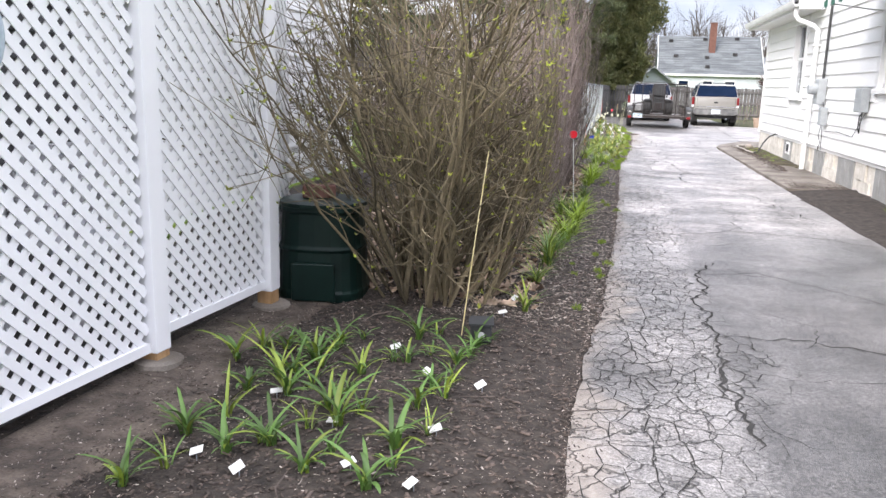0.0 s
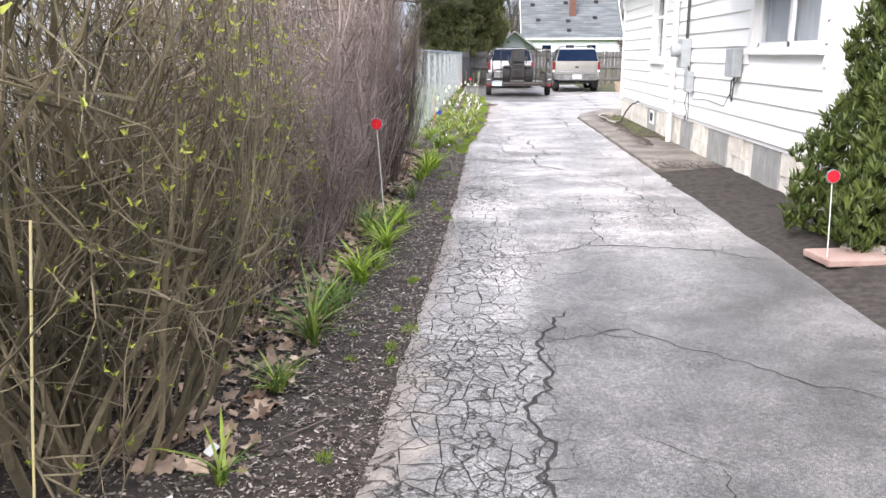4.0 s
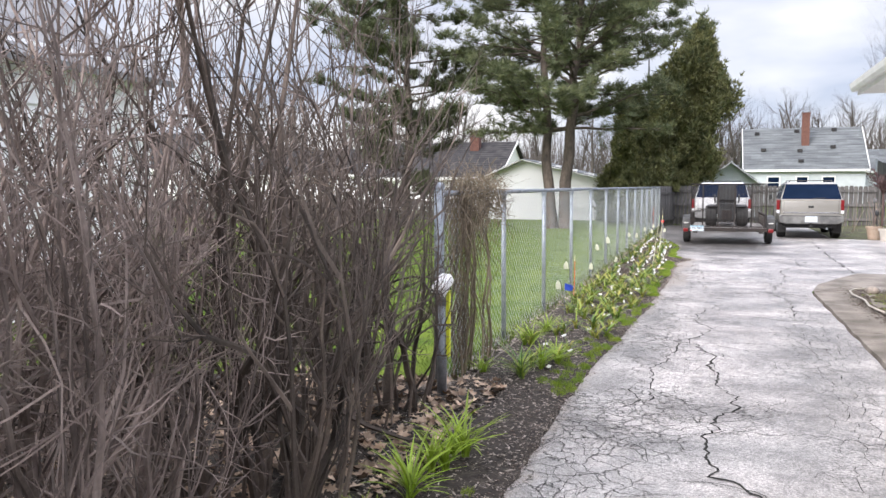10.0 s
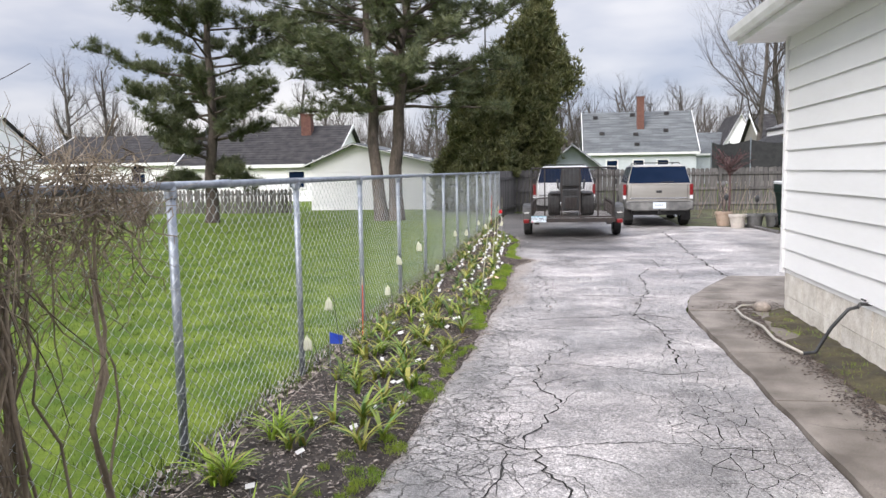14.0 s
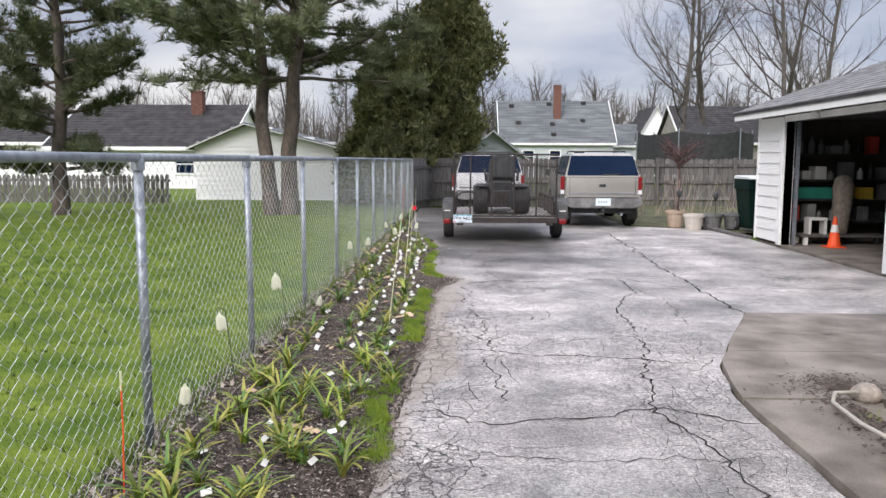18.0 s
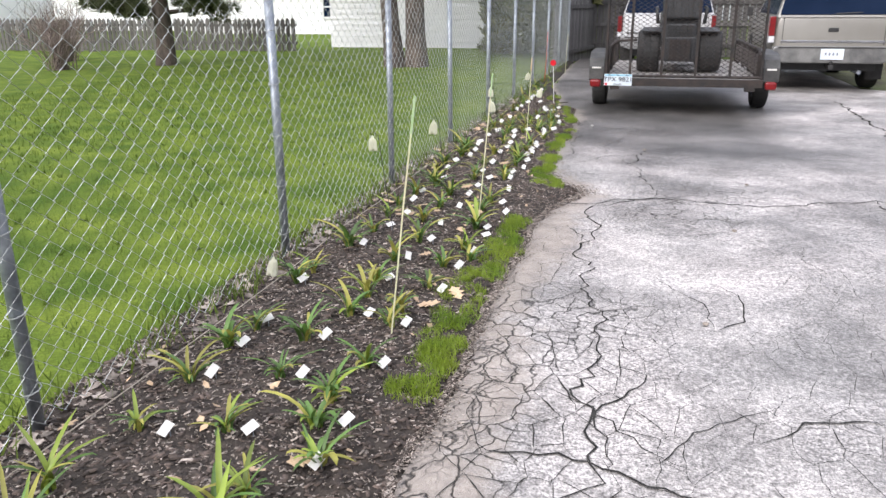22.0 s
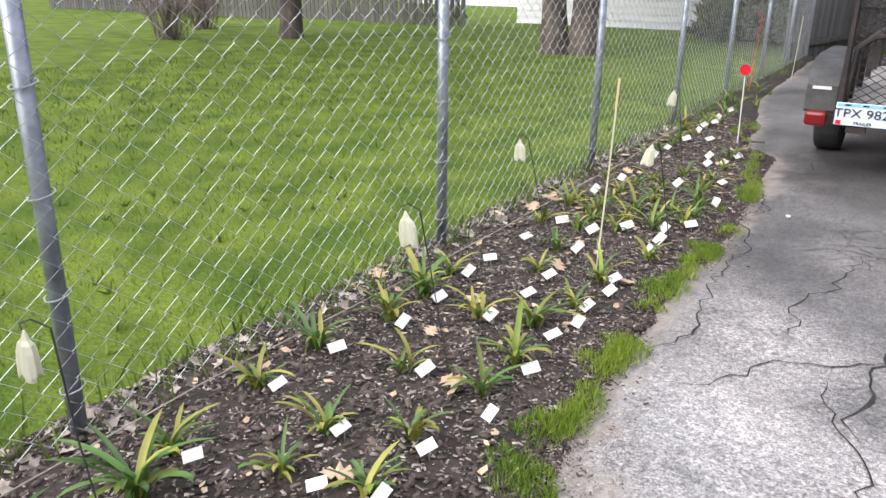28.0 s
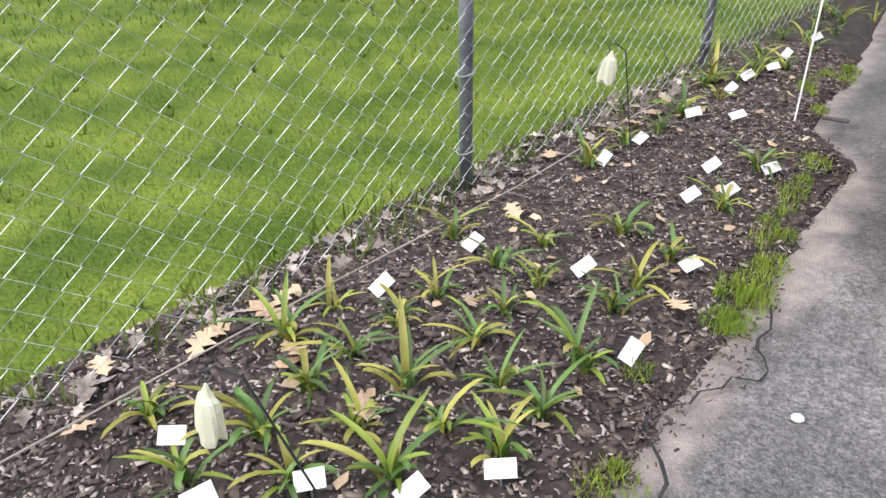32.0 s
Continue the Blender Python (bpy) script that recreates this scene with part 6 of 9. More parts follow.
def solar_light(x, y, z):
    ob = thing("solar_light", pose(x, y, z), "small black solar garden light on a stake", "garden light", "solar lights in the pots")
    part("stake", Mesh().tube([(0, 0, 0), (0, 0, 0.35)], 0.008, 5), BLACK_STEEL, ob)
    part("head", Mesh().lathe([(0.0, 0.52), (0.03, 0.50), (0.055, 0.46), (0.05, 0.38), (0.02, 0.34)], 10), BLACK_PLASTIC, ob)
    return ob


solar_light(4.98, 33.0, 0.30)
solar_light(5.6, 32.5, 0.27)
lp = thing("patio_lamp", pose(5.0, 33.5, 0.0), "small grey globe lamp on a thin post", "lamp")
part("post", Mesh().tube([(0, 0, 0), (0, 0, 0.98)], 0.012, 6), BLACK_STEEL, lp)
part("globe", Mesh().lathe([(0, 0.98), (0.04, 0.99), (0.055, 1.04), (0.04, 1.10), (0, 1.12)], 12), GREYPOT, lp)


def cart(x, y, rz, h, lid_mat, label):
    ob = thing("wheelie_bin", pose(x, y, 0, 0, 0, rz), label, "wheelie bin", "bins behind the garage")
    s = []
    for z, w, d in ((0.05, 0.21, 0.25), (h * 0.8, 0.28, 0.32), (h * 0.8, 0.30, 0.34), (h, 0.305, 0.36)):
        s.append([(-w, -d, z), (w, -d, z), (w, d, z), (-w, d, z)])
    part("tub", loft(s), GREEN_PLASTIC, ob, bevel=0.03)
    part("lid", Mesh().prism([(-0.40, h), (0.36, h), (0.30, h + 0.07), (-0.33, h + 0.05), (-0.40, h + 0.02)], "x", -0.32, 0.32), lid_mat, ob, "lid", bevel=0.015)
    part("handle", Mesh().tube([(-0.25, 0.38, h - 0.02), (-0.25, 0.46, h), (0.25, 0.46, h), (0.25, 0.38, h - 0.02)], 0.018, 6), GREEN_PLASTIC, ob)
    for sgn in (-1, 1):
        w = wheel(ob, sgn * 0.27, 0.25, 0.12, 0.06)
    return ob


cart(6.35, 32.35, 5, 1.05, shader("pale_lid", (0.66, 0.68, 0.68), (0.58, 0.60, 0.60), scale=4, rough=0.5), "dark green wheeled bin with a pale lid")
cart(6.75, 31.55, -8, 1.0, GREEN_PLASTIC, "dark green wheeled bin beside the garage")
single("timber_edging", Mesh().box(-0.05, 0.05, 0, 2.6, -0.02, 0.06), GREYWOOD, "weathered timber edging beside the driveway", "edging", at=pose(5.62, 30.55, 0, 0, 0, 4), bevel=0.01)

# inside the garage
sh = thing("shelf_unit", pose(8.2, 30.18, 0.012, 0, 0, 0), "dark steel shelving crowded with bottles and boxes", "shelving")
for z in (0.35, 0.72, 1.06, 1.50):
    part("shelf", Mesh().box(-2.2, 1.6, -0.25, 0.25, z, z + 0.03), BLACK_TRIM, sh)
for x in (-2.2, -0.3, 1.58):
    part("upright", Mesh().box(x, x + 0.04, -0.25, 0.25, 0, 1.9), BLACK_TRIM, sh)
random.seed(5)
JAR = [shader("white_jug", (0.6, 0.6, 0.58), rough=0.5), shader("yellow_box", (0.6, 0.42, 0.05), rough=0.6), shader("teal_box", (0.02, 0.22, 0.16), rough=0.5), shader("red_can", (0.4, 0.05, 0.04), rough=0.5), shader("grey_box", (0.2, 0.2, 0.2), rough=0.7)]
for z in (0.38, 1.09, 1.53):
    x = -2.1
    while x < 1.4:
        w = rnd(0.07, 0.2)
        h = rnd(0.12, 0.30)
        mat = random.choice((JAR[0], JAR[0], JAR[4], JAR[4])) if z == 1.09 and x < -0.9 else random.choice((JAR[4], JAR[4], BLACK_PLASTIC, GREYPOT, JAR[3]))
        o = new("bottle" if w < 0.13 else "storage_box", (Mesh().lathe([(0, 0), (w / 2, 0), (w / 2, h * 0.65), (w * 0.2, h * 0.8), (w * 0.2, h), (0, h)], 10) if w < 0.13 else Mesh().box(-w / 2, w / 2, -0.12, 0.12, 0, h)).data("item", mat))
        o.matrix_basis = pose(8.2 + x + w / 2, 30.14 + rnd(-0.06, 0.05), 0.012 + z + 0.002, 0, 0, rnd(-12, 12) if w < 0.13 else rnd(-4, 4))
        tagged(o, "household bottle on the garage shelf" if w < 0.13 else "storage box on the garage shelf", "bottle" if w < 0.13 else "box", "goods on the garage shelves")
        x += w + rnd(0.03, 0.14)
o = single("tool_case", Mesh().box(-0.36, 0.36, -0.14, 0.14, 0, 0.2), JAR[2], "green plastic case lying on a shelf", "case", at=pose(6.48, 30.14, 0.012 + 0.752), bevel=0.02)
cone = thing("traffic_cone", pose(6.48, 29.12, 0.012) @ Matrix.Diagonal((0.8, 0.8, 0.72, 1)), "orange traffic cone with a white collar", "cone")
part("base", Mesh().box(-0.18, 0.18, -0.18, 0.18, 0, 0.03), ORANGE, cone, bevel=0.01)
part("body", Mesh().lathe([(0.13, 0.03), (0.085, 0.35)], 18).lathe([(0.055, 0.52), (0.03, 0.70), (0.0, 0.70)], 18), ORANGE, cone)
part("collar", Mesh().lathe([(0.086, 0.35), (0.056, 0.52)], 18), TAG, cone, "white collar")
bt = thing("low_bench", pose(6.85, 29.66, 0.012), "low wooden bench with clutter on it", "bench")
part("top", Mesh().box(-0.75, 0.75, -0.22, 0.22, 0.13, 0.17), GREYWOOD, bt, bevel=0.008)
for x in (-0.68, 0.68):
    for y in (-0.18, 0.18):
        part("leg", Mesh().box(x - 0.03, x + 0.03, y - 0.03, y + 0.03, 0, 0.13), TAG, bt)
st = thing("step_stool", pose(6.42, 29.7, 0.182), "small white step stool on the bench", "stool")
part("seat", Mesh().box(-0.15, 0.15, -0.12, 0.12, 0.24, 0.28), TAG, st)
for x in (-0.13, 0.13):
    part("leg", Mesh().box(x - 0.02, x + 0.02, -0.1, 0.1, 0, 0.24), TAG, st)
gb = thing("draped_sack", pose(6.80, 29.62, 0.182) @ Matrix.Diagonal((0.78, 0.8, 1, 1)), "grey-brown sacking draped over a tall bag", "sack")
s = []
random.seed(8)
for z, r in ((0, 0.15), (0.2, 0.17), (0.5, 0.19), (0.8, 0.21), (0.95, 0.16), (1.0, 0.06)):
    s.append([(r * (1 + 0.15 * math.sin(3 * a + z * 4)) * math.cos(a), r * (1 + 0.15 * math.cos(2 * a)) * math.sin(a), z) for a in [k * math.pi / 8 for k in range(16)]])
part("cloth", loft(s), shader("sacking", (0.15, 0.125, 0.10), (0.24, 0.205, 0.17), scale=12, rough=0.9, bump=0.3), gb, smooth=True)

yb = single("storage_box", Mesh().box(-0.12, 0.12, -0.10, 0.10, 0, 0.2), JAR[1], "yellow cardboard box on the garage shelf", "box", "goods on the garage shelves", at=pose(7.42, 30.14, 0.764), bevel=0.006)
for k in range(7):
    w, h = rnd(0.14, 0.34), rnd(0.15, 0.28)
    single("storage_box", Mesh().box(-w / 2, w / 2, -0.11, 0.11, 0, h), random.choice((JAR[4], BLACK_PLASTIC, GREYPOT)), "dark storage box on the garage shelf", "box", "goods on the garage shelves", at=pose(7.75 + k * 0.36, 30.14, 0.764, 0, 0, rnd(-5, 5)), bevel=0.006)
# ---------------------------------------------------------------- compost bin by the lattice
cb = thing("compost_bin", pose(-1.93, 5.72, 0.02, 0, 0, 8) @ Matrix.Diagonal((1, 1, 0.88, 1)), "dark green plastic compost bin with a brick on its lid", "compost bin")
s = []
for z, r in ((0, 0.27), (0.08, 0.275), (0.10, 0.265), (0.36, 0.255), (0.38, 0.265), (0.40, 0.25), (0.62, 0.24), (0.63, 0.255), (0.66, 0.255)):
    s.append([(r * math.copysign(abs(math.cos(a)) ** 0.7, math.cos(a)), r * math.copysign(abs(math.sin(a)) ** 0.7, math.sin(a)), z) for a in [k * math.pi / 12 for k in range(24)]])
part("tub", loft(s), GREEN_PLASTIC, cb, bevel=0.006)
part("lid", Mesh().lathe([(0.27, 0.66), (0.27, 0.685), (0.22, 0.70), (0.0, 0.70)], 20), GREEN_PLASTIC, cb)
part("hatch", Mesh().box(-0.13, 0.13, -0.30, -0.27, 0.04, 0.30), GREEN_PLASTIC, cb, bevel=0.01)
single("brick", Mesh().box(-0.10, 0.10, -0.05, 0.05, 0, 0.075), BRICK_RED, "weathered brick lying on the compost bin lid", "brick", at=pose(-1.95, 5.70, 0.638, 0, 0, 20), bevel=0.008)
ml = thing("round_sign", pose(-2.268, 3.40, 1.46, 0, 0, -5.3), "grey oval thermometer hanging on the lattice", "sign")
part("disc", Mesh().lathe([(0.0, 0.03), (0.17, 0.03), (0.19, 0.015), (0.19, 0.0), (0.0, 0.0)], 28, (0, 0, 0), "x"), shader("sky_grey_enamel", (0.36, 0.44, 0.50), (0.42, 0.50, 0.56), scale=5, rough=0.35), ml)
part("mark", Mesh().box(0.031, 0.034, -0.05, 0.05, -0.02, 0.0), INK, ml)

# ---------------------------------------------------------------- plants: helpers
def raw_mesh(name, verts, faces, material, smooth=False):
    """A mesh from arrays; faces is an array of triangles or quads."""
    verts, faces = np.asarray(verts, np.float32), np.asarray(faces, np.int32)
    me = bpy.data.meshes.new(name)
    k = faces.shape[1]
    me.vertices.add(len(verts))
    me.vertices.foreach_set("co", verts.ravel())
    me.loops.add(faces.size)
    me.loops.foreach_set("vertex_index", faces.ravel())
    me.polygons.add(len(faces))
    me.polygons.foreach_set("loop_start", np.arange(len(faces), dtype=np.int32) * k)
    me.polygons.foreach_set("loop_total", np.full(len(faces), k, np.int32))
    me.materials.append(material)
    me.update()
    me.validate()
    if smooth:
        me.shade_smooth()
    return me


def rotations(n, rs, tilt=None):
    """Random rotation matrices; with tilt, kept within that many degrees of upright."""
    if tilt is None:
        q = rs.normal(size=(n, 4))
        q /= np.linalg.norm(q, axis=1)[:, None]
        w, x, y, z = q.T
    else:
        a, t, d = rs.uniform(0, 2 * np.pi, n), np.radians(rs.uniform(0, tilt, n)), rs.uniform(0, 2 * np.pi, n)
        wz, zz = np.cos(a / 2), np.sin(a / 2)
        wt, xt, yt = np.cos(t / 2), np.sin(t / 2) * np.cos(d), np.sin(t / 2) * np.sin(d)
        w, x, y, z = wt * wz, xt * wz + yt * zz, yt * wz - xt * zz, wt * zz
    return np.stack([np.stack([1 - 2 * (y * y + z * z), 2 * (x * y - w * z), 2 * (x * z + w * y)], 1),
                     np.stack([2 * (x * y + w * z), 1 - 2 * (x * x + z * z), 2 * (y * z - w * x)], 1),
                     np.stack([2 * (x * z - w * y), 2 * (y * z + w * x), 1 - 2 * (x * x + y * y)], 1)], 1)


def scatter(name, tv, tf, places, rot, size, material):
    """One mesh of many copies of a small template."""
    tv, tf, places = np.asarray(tv), np.asarray(tf), np.asarray(places)
    n = len(places)
    v = np.einsum("nij,kj->nki", rot, tv) * np.asarray(size).reshape(-1, 1, 1) + places[:, None, :]
    f = (tf[None] + (np.arange(n) * len(tv))[:, None, None]).reshape(-1, tf.shape[1])
    return raw_mesh(name, v.reshape(-1, 3), f, material)


def tuft_template(n, length, width, spread, rs):
    """Narrow triangles that fan out from one point."""
    v, f = [], []
    for i in range(n):
        a, t = rs.uniform(0, 2 * np.pi), rs.uniform(0.15, 1.0) * spread
        d = np.array([np.sin(t) * np.cos(a), np.sin(t) * np.sin(a), np.cos(t)])
        s = np.cross(d, [rs.uniform(-1, 1), rs.uniform(-1, 1), 0.3])
        s = s / np.linalg.norm(s) * width / 2
        e = d * length * rs.uniform(0.6, 1.0)
        k = len(v)
        v += [-s + d * length * 0.08, s + d * length * 0.08, e + s * 0.25, e - s * 0.25]
        f.append((k, k + 1, k + 2, k + 3))
    return np.array(v), np.array(f)


def limb(m, p, d, length, r0, rs, bend=0.12, lift=0.0, n=5, sides=5, r1=0.25):
    """A wandering tapered limb; gives back its points and radii."""
    p, d = np.array(p, float), np.array(d, float)
    pts, rad = [p.copy()], [r0]
    for i in range(n):
        d = d + rs.normal(0, bend, 3) + np.array([0, 0, lift])
        d /= np.linalg.norm(d)
        p = p + d * length / n
        pts.append(p.copy())
        rad.append(r0 * (1 - (1 - r1) * (i + 1) / n))
    m.tube([Vector(q) for q in pts], rad, sides, caps=False)
    return pts, rad, d


def bare_tree(rs, height, r0, spread=0.55, levels=3):
    """Trunk and limbs of a leafless tree, as two meshes: trunk and fine branches."""
    trunk, fine = Mesh(), Mesh()
    pts, rad, d = limb(trunk, (0, 0, -0.1), (0, 0, 1), height * 0.9, r0, rs, 0.05, 0.02, 9, 8, 0.2)

    def grow(p, d, length, r, level):
        m = trunk if level == 1 else fine
        ps, rr, dd = limb(m, p, d, length, r, rs, 0.15, 0.07, 5 if level < 3 else 3, 5 if level == 1 else (4 if level == 2 else 3))
        if level < levels:
            for k in range({1: 10, 2: 9, 3: 4}[level]):
                i = rs.integers(1, len(ps))
                a = rs.normal(0, 0.75, 3)
                nd = (ps[i] - ps[i - 1])
                nd = nd / np.linalg.norm(nd) + a * 0.75 + np.array([0, 0, 0.25])
                grow(ps[i], nd / np.linalg.norm(nd), length * rs.uniform(0.35, 0.6), rr[i] * 0.55, level + 1)

    for k in range(14):
        t = 0.22 + 0.75 * k / 14
        i = min(int(t * 9), 8)
        p = pts[i] + (pts[i + 1] - pts[i]) * (t * 9 - i)
        a = rs.uniform(0, 2 * np.pi)
        up = rs.uniform(0.6, 1.3)
        nd = np.array([np.cos(a) * spread * 1.15, np.sin(a) * spread * 1.15, up])
        grow(p, nd / np.linalg.norm(nd), height * rs.uniform(0.22, 0.42) * (1.15 - 0.6 * t), rad[i] * 0.42, 1)
    return trunk, fine


def add_bare_tree(x, y, height, r0, seed, label, spread=0.55, levels=3, z=-0.1):
    rs = np.random.default_rng(seed)
    t, f = bare_tree(rs, height, r0, spread, levels)
    ob = thing("bare_tree", pose(x, y, z), label, "tree", "leafless trees beyond the yard")
    part("trunk", t, BARK_GREY, ob, smooth=True)
    part("branch_crown", f, BARK_GREY, ob)
    return ob


def pine(at, trunks, height, label, seed, reach=3.0, low=0.25, dens=1.0):
    """A pine with open tiers of limbs and needle tufts held at their ends."""
    rs = np.random.default_rng(seed)
    ob = thing("pine_tree", at, label, "tree")
    wood, tufts = Mesh(), []
    for tx, ty, lx, ly, h, r in trunks:
        pts, rad = [], []
        n = 12
        for i in range(n + 1):
            t = i / n
            pts.append(np.array([tx + lx * t ** 1.3 + 0.05 * rs.normal(), ty + ly * t ** 1.3 + 0.05 * rs.normal(), -0.2 + h * t]))
            rad.append(r * (1 - 0.85 * t) + 0.015)
        tm = Mesh()
        tm.tube([Vector(p) for p in pts], [rad[0] * 1.25] + rad[1:], 10, caps=False)
        part("trunk", tm, BARK_PINE, ob, smooth=True)
        tiers = int(h * 2.3)
        for k in range(tiers):
            t = low + (0.98 - low) * (k + rs.uniform(-0.3, 0.3)) / tiers
            t = min(max(t, 0.1), 0.99)
            i = min(int(t * n), n - 1)
            p = pts[i] + (pts[i + 1] - pts[i]) * (t * n - i)
            for j in range(rs.integers(2, 5)):
                a = rs.uniform(0, 2 * np.pi)
                full = reach * (0.35 + 0.75 * math.sin(math.pi * min(1, (1.02 - t) * 1.15) ** 0.75)) * rs.uniform(0.55, 1.1)
                d = np.array([math.cos(a), math.sin(a), rs.uniform(-0.05, 0.35)])
                ps, rr, dd = limb(wood, p, d / np.linalg.norm(d), full, max(0.012, rad[i] * 0.33), rs, 0.10, 0.035, 6, 5, 0.25)
                for q in range(2, 7):
                    for s in range(rs.integers(2, 5)):
                        nd = (ps[q] - ps[q - 1]) / np.linalg.norm(ps[q] - ps[q - 1]) + rs.normal(0, 0.55, 3) * np.array([1, 1, 0.45])
                        nd /= np.linalg.norm(nd)
                        ln = rs.uniform(0.25, 0.75) * min(1, full / 2)
                        bs, br, bd = limb(wood, ps[q], nd, ln, 0.010, rs, 0.12, 0.06, 3, 3, 0.4)
                        for u in range(1, 4):
                            for w in range(int(2 * dens + rs.uniform(0, 1))):
                                tufts.append(bs[u] + rs.normal(0, 0.05, 3))
    part("limb_crown", wood, BARK_PINE, ob)
    tv, tf = tuft_template(13, 0.26, 0.020, 1.35, rs)
    tufts = np.array(tufts)
    me = scatter("needles", tv, tf, tufts, rotations(len(tufts), rs, 75), rs.uniform(0.7, 1.25, len(tufts)), NEEDLE)
    part("crown", me, NEEDLE, ob, "dark green needle tufts in open layers")
    return ob


pine(pose(-4.4, 36.5, 0), [(-0.3, 0, -0.55, 0.2, 10.5, 0.20), (0.18, 0.1, 0.85, -0.3, 11.0, 0.22)], 11, "tall twin-trunk pine with open layers of dark needles", 3, reach=4.0, low=0.34, dens=1.2)
pine(pose(-10.0, 36.2, 0), [(0, 0, -0.1, 0.1, 9.6, 0.19)], 9.5, "pine with drooping layers of dark needles on the lawn", 8, reach=3.5, low=0.14, dens=1.7)


def cedar(at, height, radius, label, seed, count, mat, name="cedar_tree", tilt=60, lumps=9, spray=0.22, trunk=0.12, power=0.75, top=(0.0, 0.0)):
    """A dense evergreen: sprays on limbs that fill an uneven cone."""
    rs = np.random.default_rng(seed)
    ob = thing(name, at, label, "tree" if height > 3 else "shrub")
    wood = Mesh()
    wood.tube([(0, 0, -0.1), (0.03, 0.02, height * 0.5), (0, 0, height * 0.95)], [trunk, trunk * 0.6, 0.015], 8)
    pts = []
    rs.uniform(0, 1, (lumps * 6, 3))
    for k in range(count):
        t = rs.uniform(0.02, 1.0) ** 1.1
        a = rs.uniform(0, 2 * np.pi)
        wob = 0.80 + 0.75 * noise.noise(Vector((math.cos(a) * 1.6, math.sin(a) * 1.6, t * height * 0.75 + seed))) + 0.40 * noise.noise(Vector((math.cos(a) * 5, math.sin(a) * 5, t * height * 2.4)))
        prof = (1 - t) ** power * (1.0 if t > 0.12 else 0.75 + 2 * t)
        r = radius * prof * wob * (1 - 0.45 * rs.uniform(0, 1) ** 2.2)
        pts.append((r * math.cos(a) + top[0] * t, r * math.sin(a) + top[1] * t, t * height * (0.98 + 0.05 * rs.normal())))
    for k in range(26):
        p = pts[k * (len(pts) // 26)]
        wood.tube([(0, 0, p[2] * 0.8), (p[0] * 0.9, p[1] * 0.9, p[2])], [0.03, 0.008], 4)
    part("trunk", wood, BARK_GREY, ob)
    tv, tf = tuft_template(9, spray, spray * 0.20, 1.0, rs)
    pts = np.array(pts)
    part("crown", scatter("sprays", tv, tf, pts, rotations(len(pts), rs, tilt), rs.uniform(0.7, 1.3, len(pts)), mat), mat, ob, "dense evergreen sprays")
    return ob


cedar(pose(-1.9, 42.7, -0.1), 7.6, 2.55, "tall broad dark green juniper behind the fence", 5, 26000, CEDAR, spray=0.22, power=0.46, top=(2.1, 0.0))
cedar(pose(-2.5, 43.0, -0.1), 5.2, 1.7, "broad dense dark green juniper behind the fence", 6, 14000, CEDAR, spray=0.22, power=0.5)
cedar(pose(3.15, 9.15, 0.0), 2.9, 0.78, "clipped conical arborvitae at the corner of the house", 7, 11000, ARBOR, "arborvitae", 50, spray=0.095, trunk=0.06)

# leafless trees beyond the yard
FAR_TREES = []
for i, (x, y, h, r, sd, sp, lv) in enumerate((
        (12.2, 60, 18.5, 0.17, 21, 0.8, 4), (14.6, 63, 19.5, 0.18, 22, 0.8, 4), (17.2, 58, 18, 0.17, 23, 0.85, 4), (19.6, 60, 18, 0.17, 24, 0.85, 4),
        (22, 70, 15, 0.25, 25, 0.6, 3), (10, 118, 13, 0.3, 27, 0.7, 3), (18, 122, 14, 0.3, 28, 0.7, 3),
        (2, 120, 13, 0.3, 29, 0.7, 3), (27, 110, 14, 0.3, 30, 0.7, 3), (36, 100, 15, 0.3, 31, 0.7, 3), (-26, 90, 12, 0.3, 32, 0.7, 3), (-34, 70, 11, 0.25, 33, 0.7, 3), (-44, 80, 13, 0.3, 34, 0.7, 3), (14, 126, 12, 0.3, 35, 0.8, 3), (6, 124, 11.5, 0.3, 36, 0.8, 3), (24, 120, 13, 0.3, 37, 0.8, 3))):
    FAR_TREES.append(add_bare_tree(x, y, h, r, sd, "leafless grey tree with fine upright branches", sp, lv))
random.seed(55)
for k in range(34):
    x = -60 + k * 4.6 + rnd(-2, 2)
    copy_thing(random.choice(FAR_TREES[5:]), pose(x, rnd(112, 140), -0.1, 0, 0, rnd(0, 360)))
far = Mesh()
rs = np.random.default_rng(99)
for i in range(1500):
    x, y = rs.uniform(-90, 110), rs.uniform(118, 150)
    h = rs.uniform(5, 11.5)
    for k in range(5):
        far.tube([(x, y, 0), (x + rs.normal(0, 0.5), y, h * 0.5), (x + rs.normal(0, 1.4), y, h * rs.uniform(0.8, 1.1))], [0.08, 0.05, 0.012], 3, caps=False)
tagged(part("far_woods", far, BARK_GREY), "grey leafless woods far behind the houses", "woods", kind="stuff")
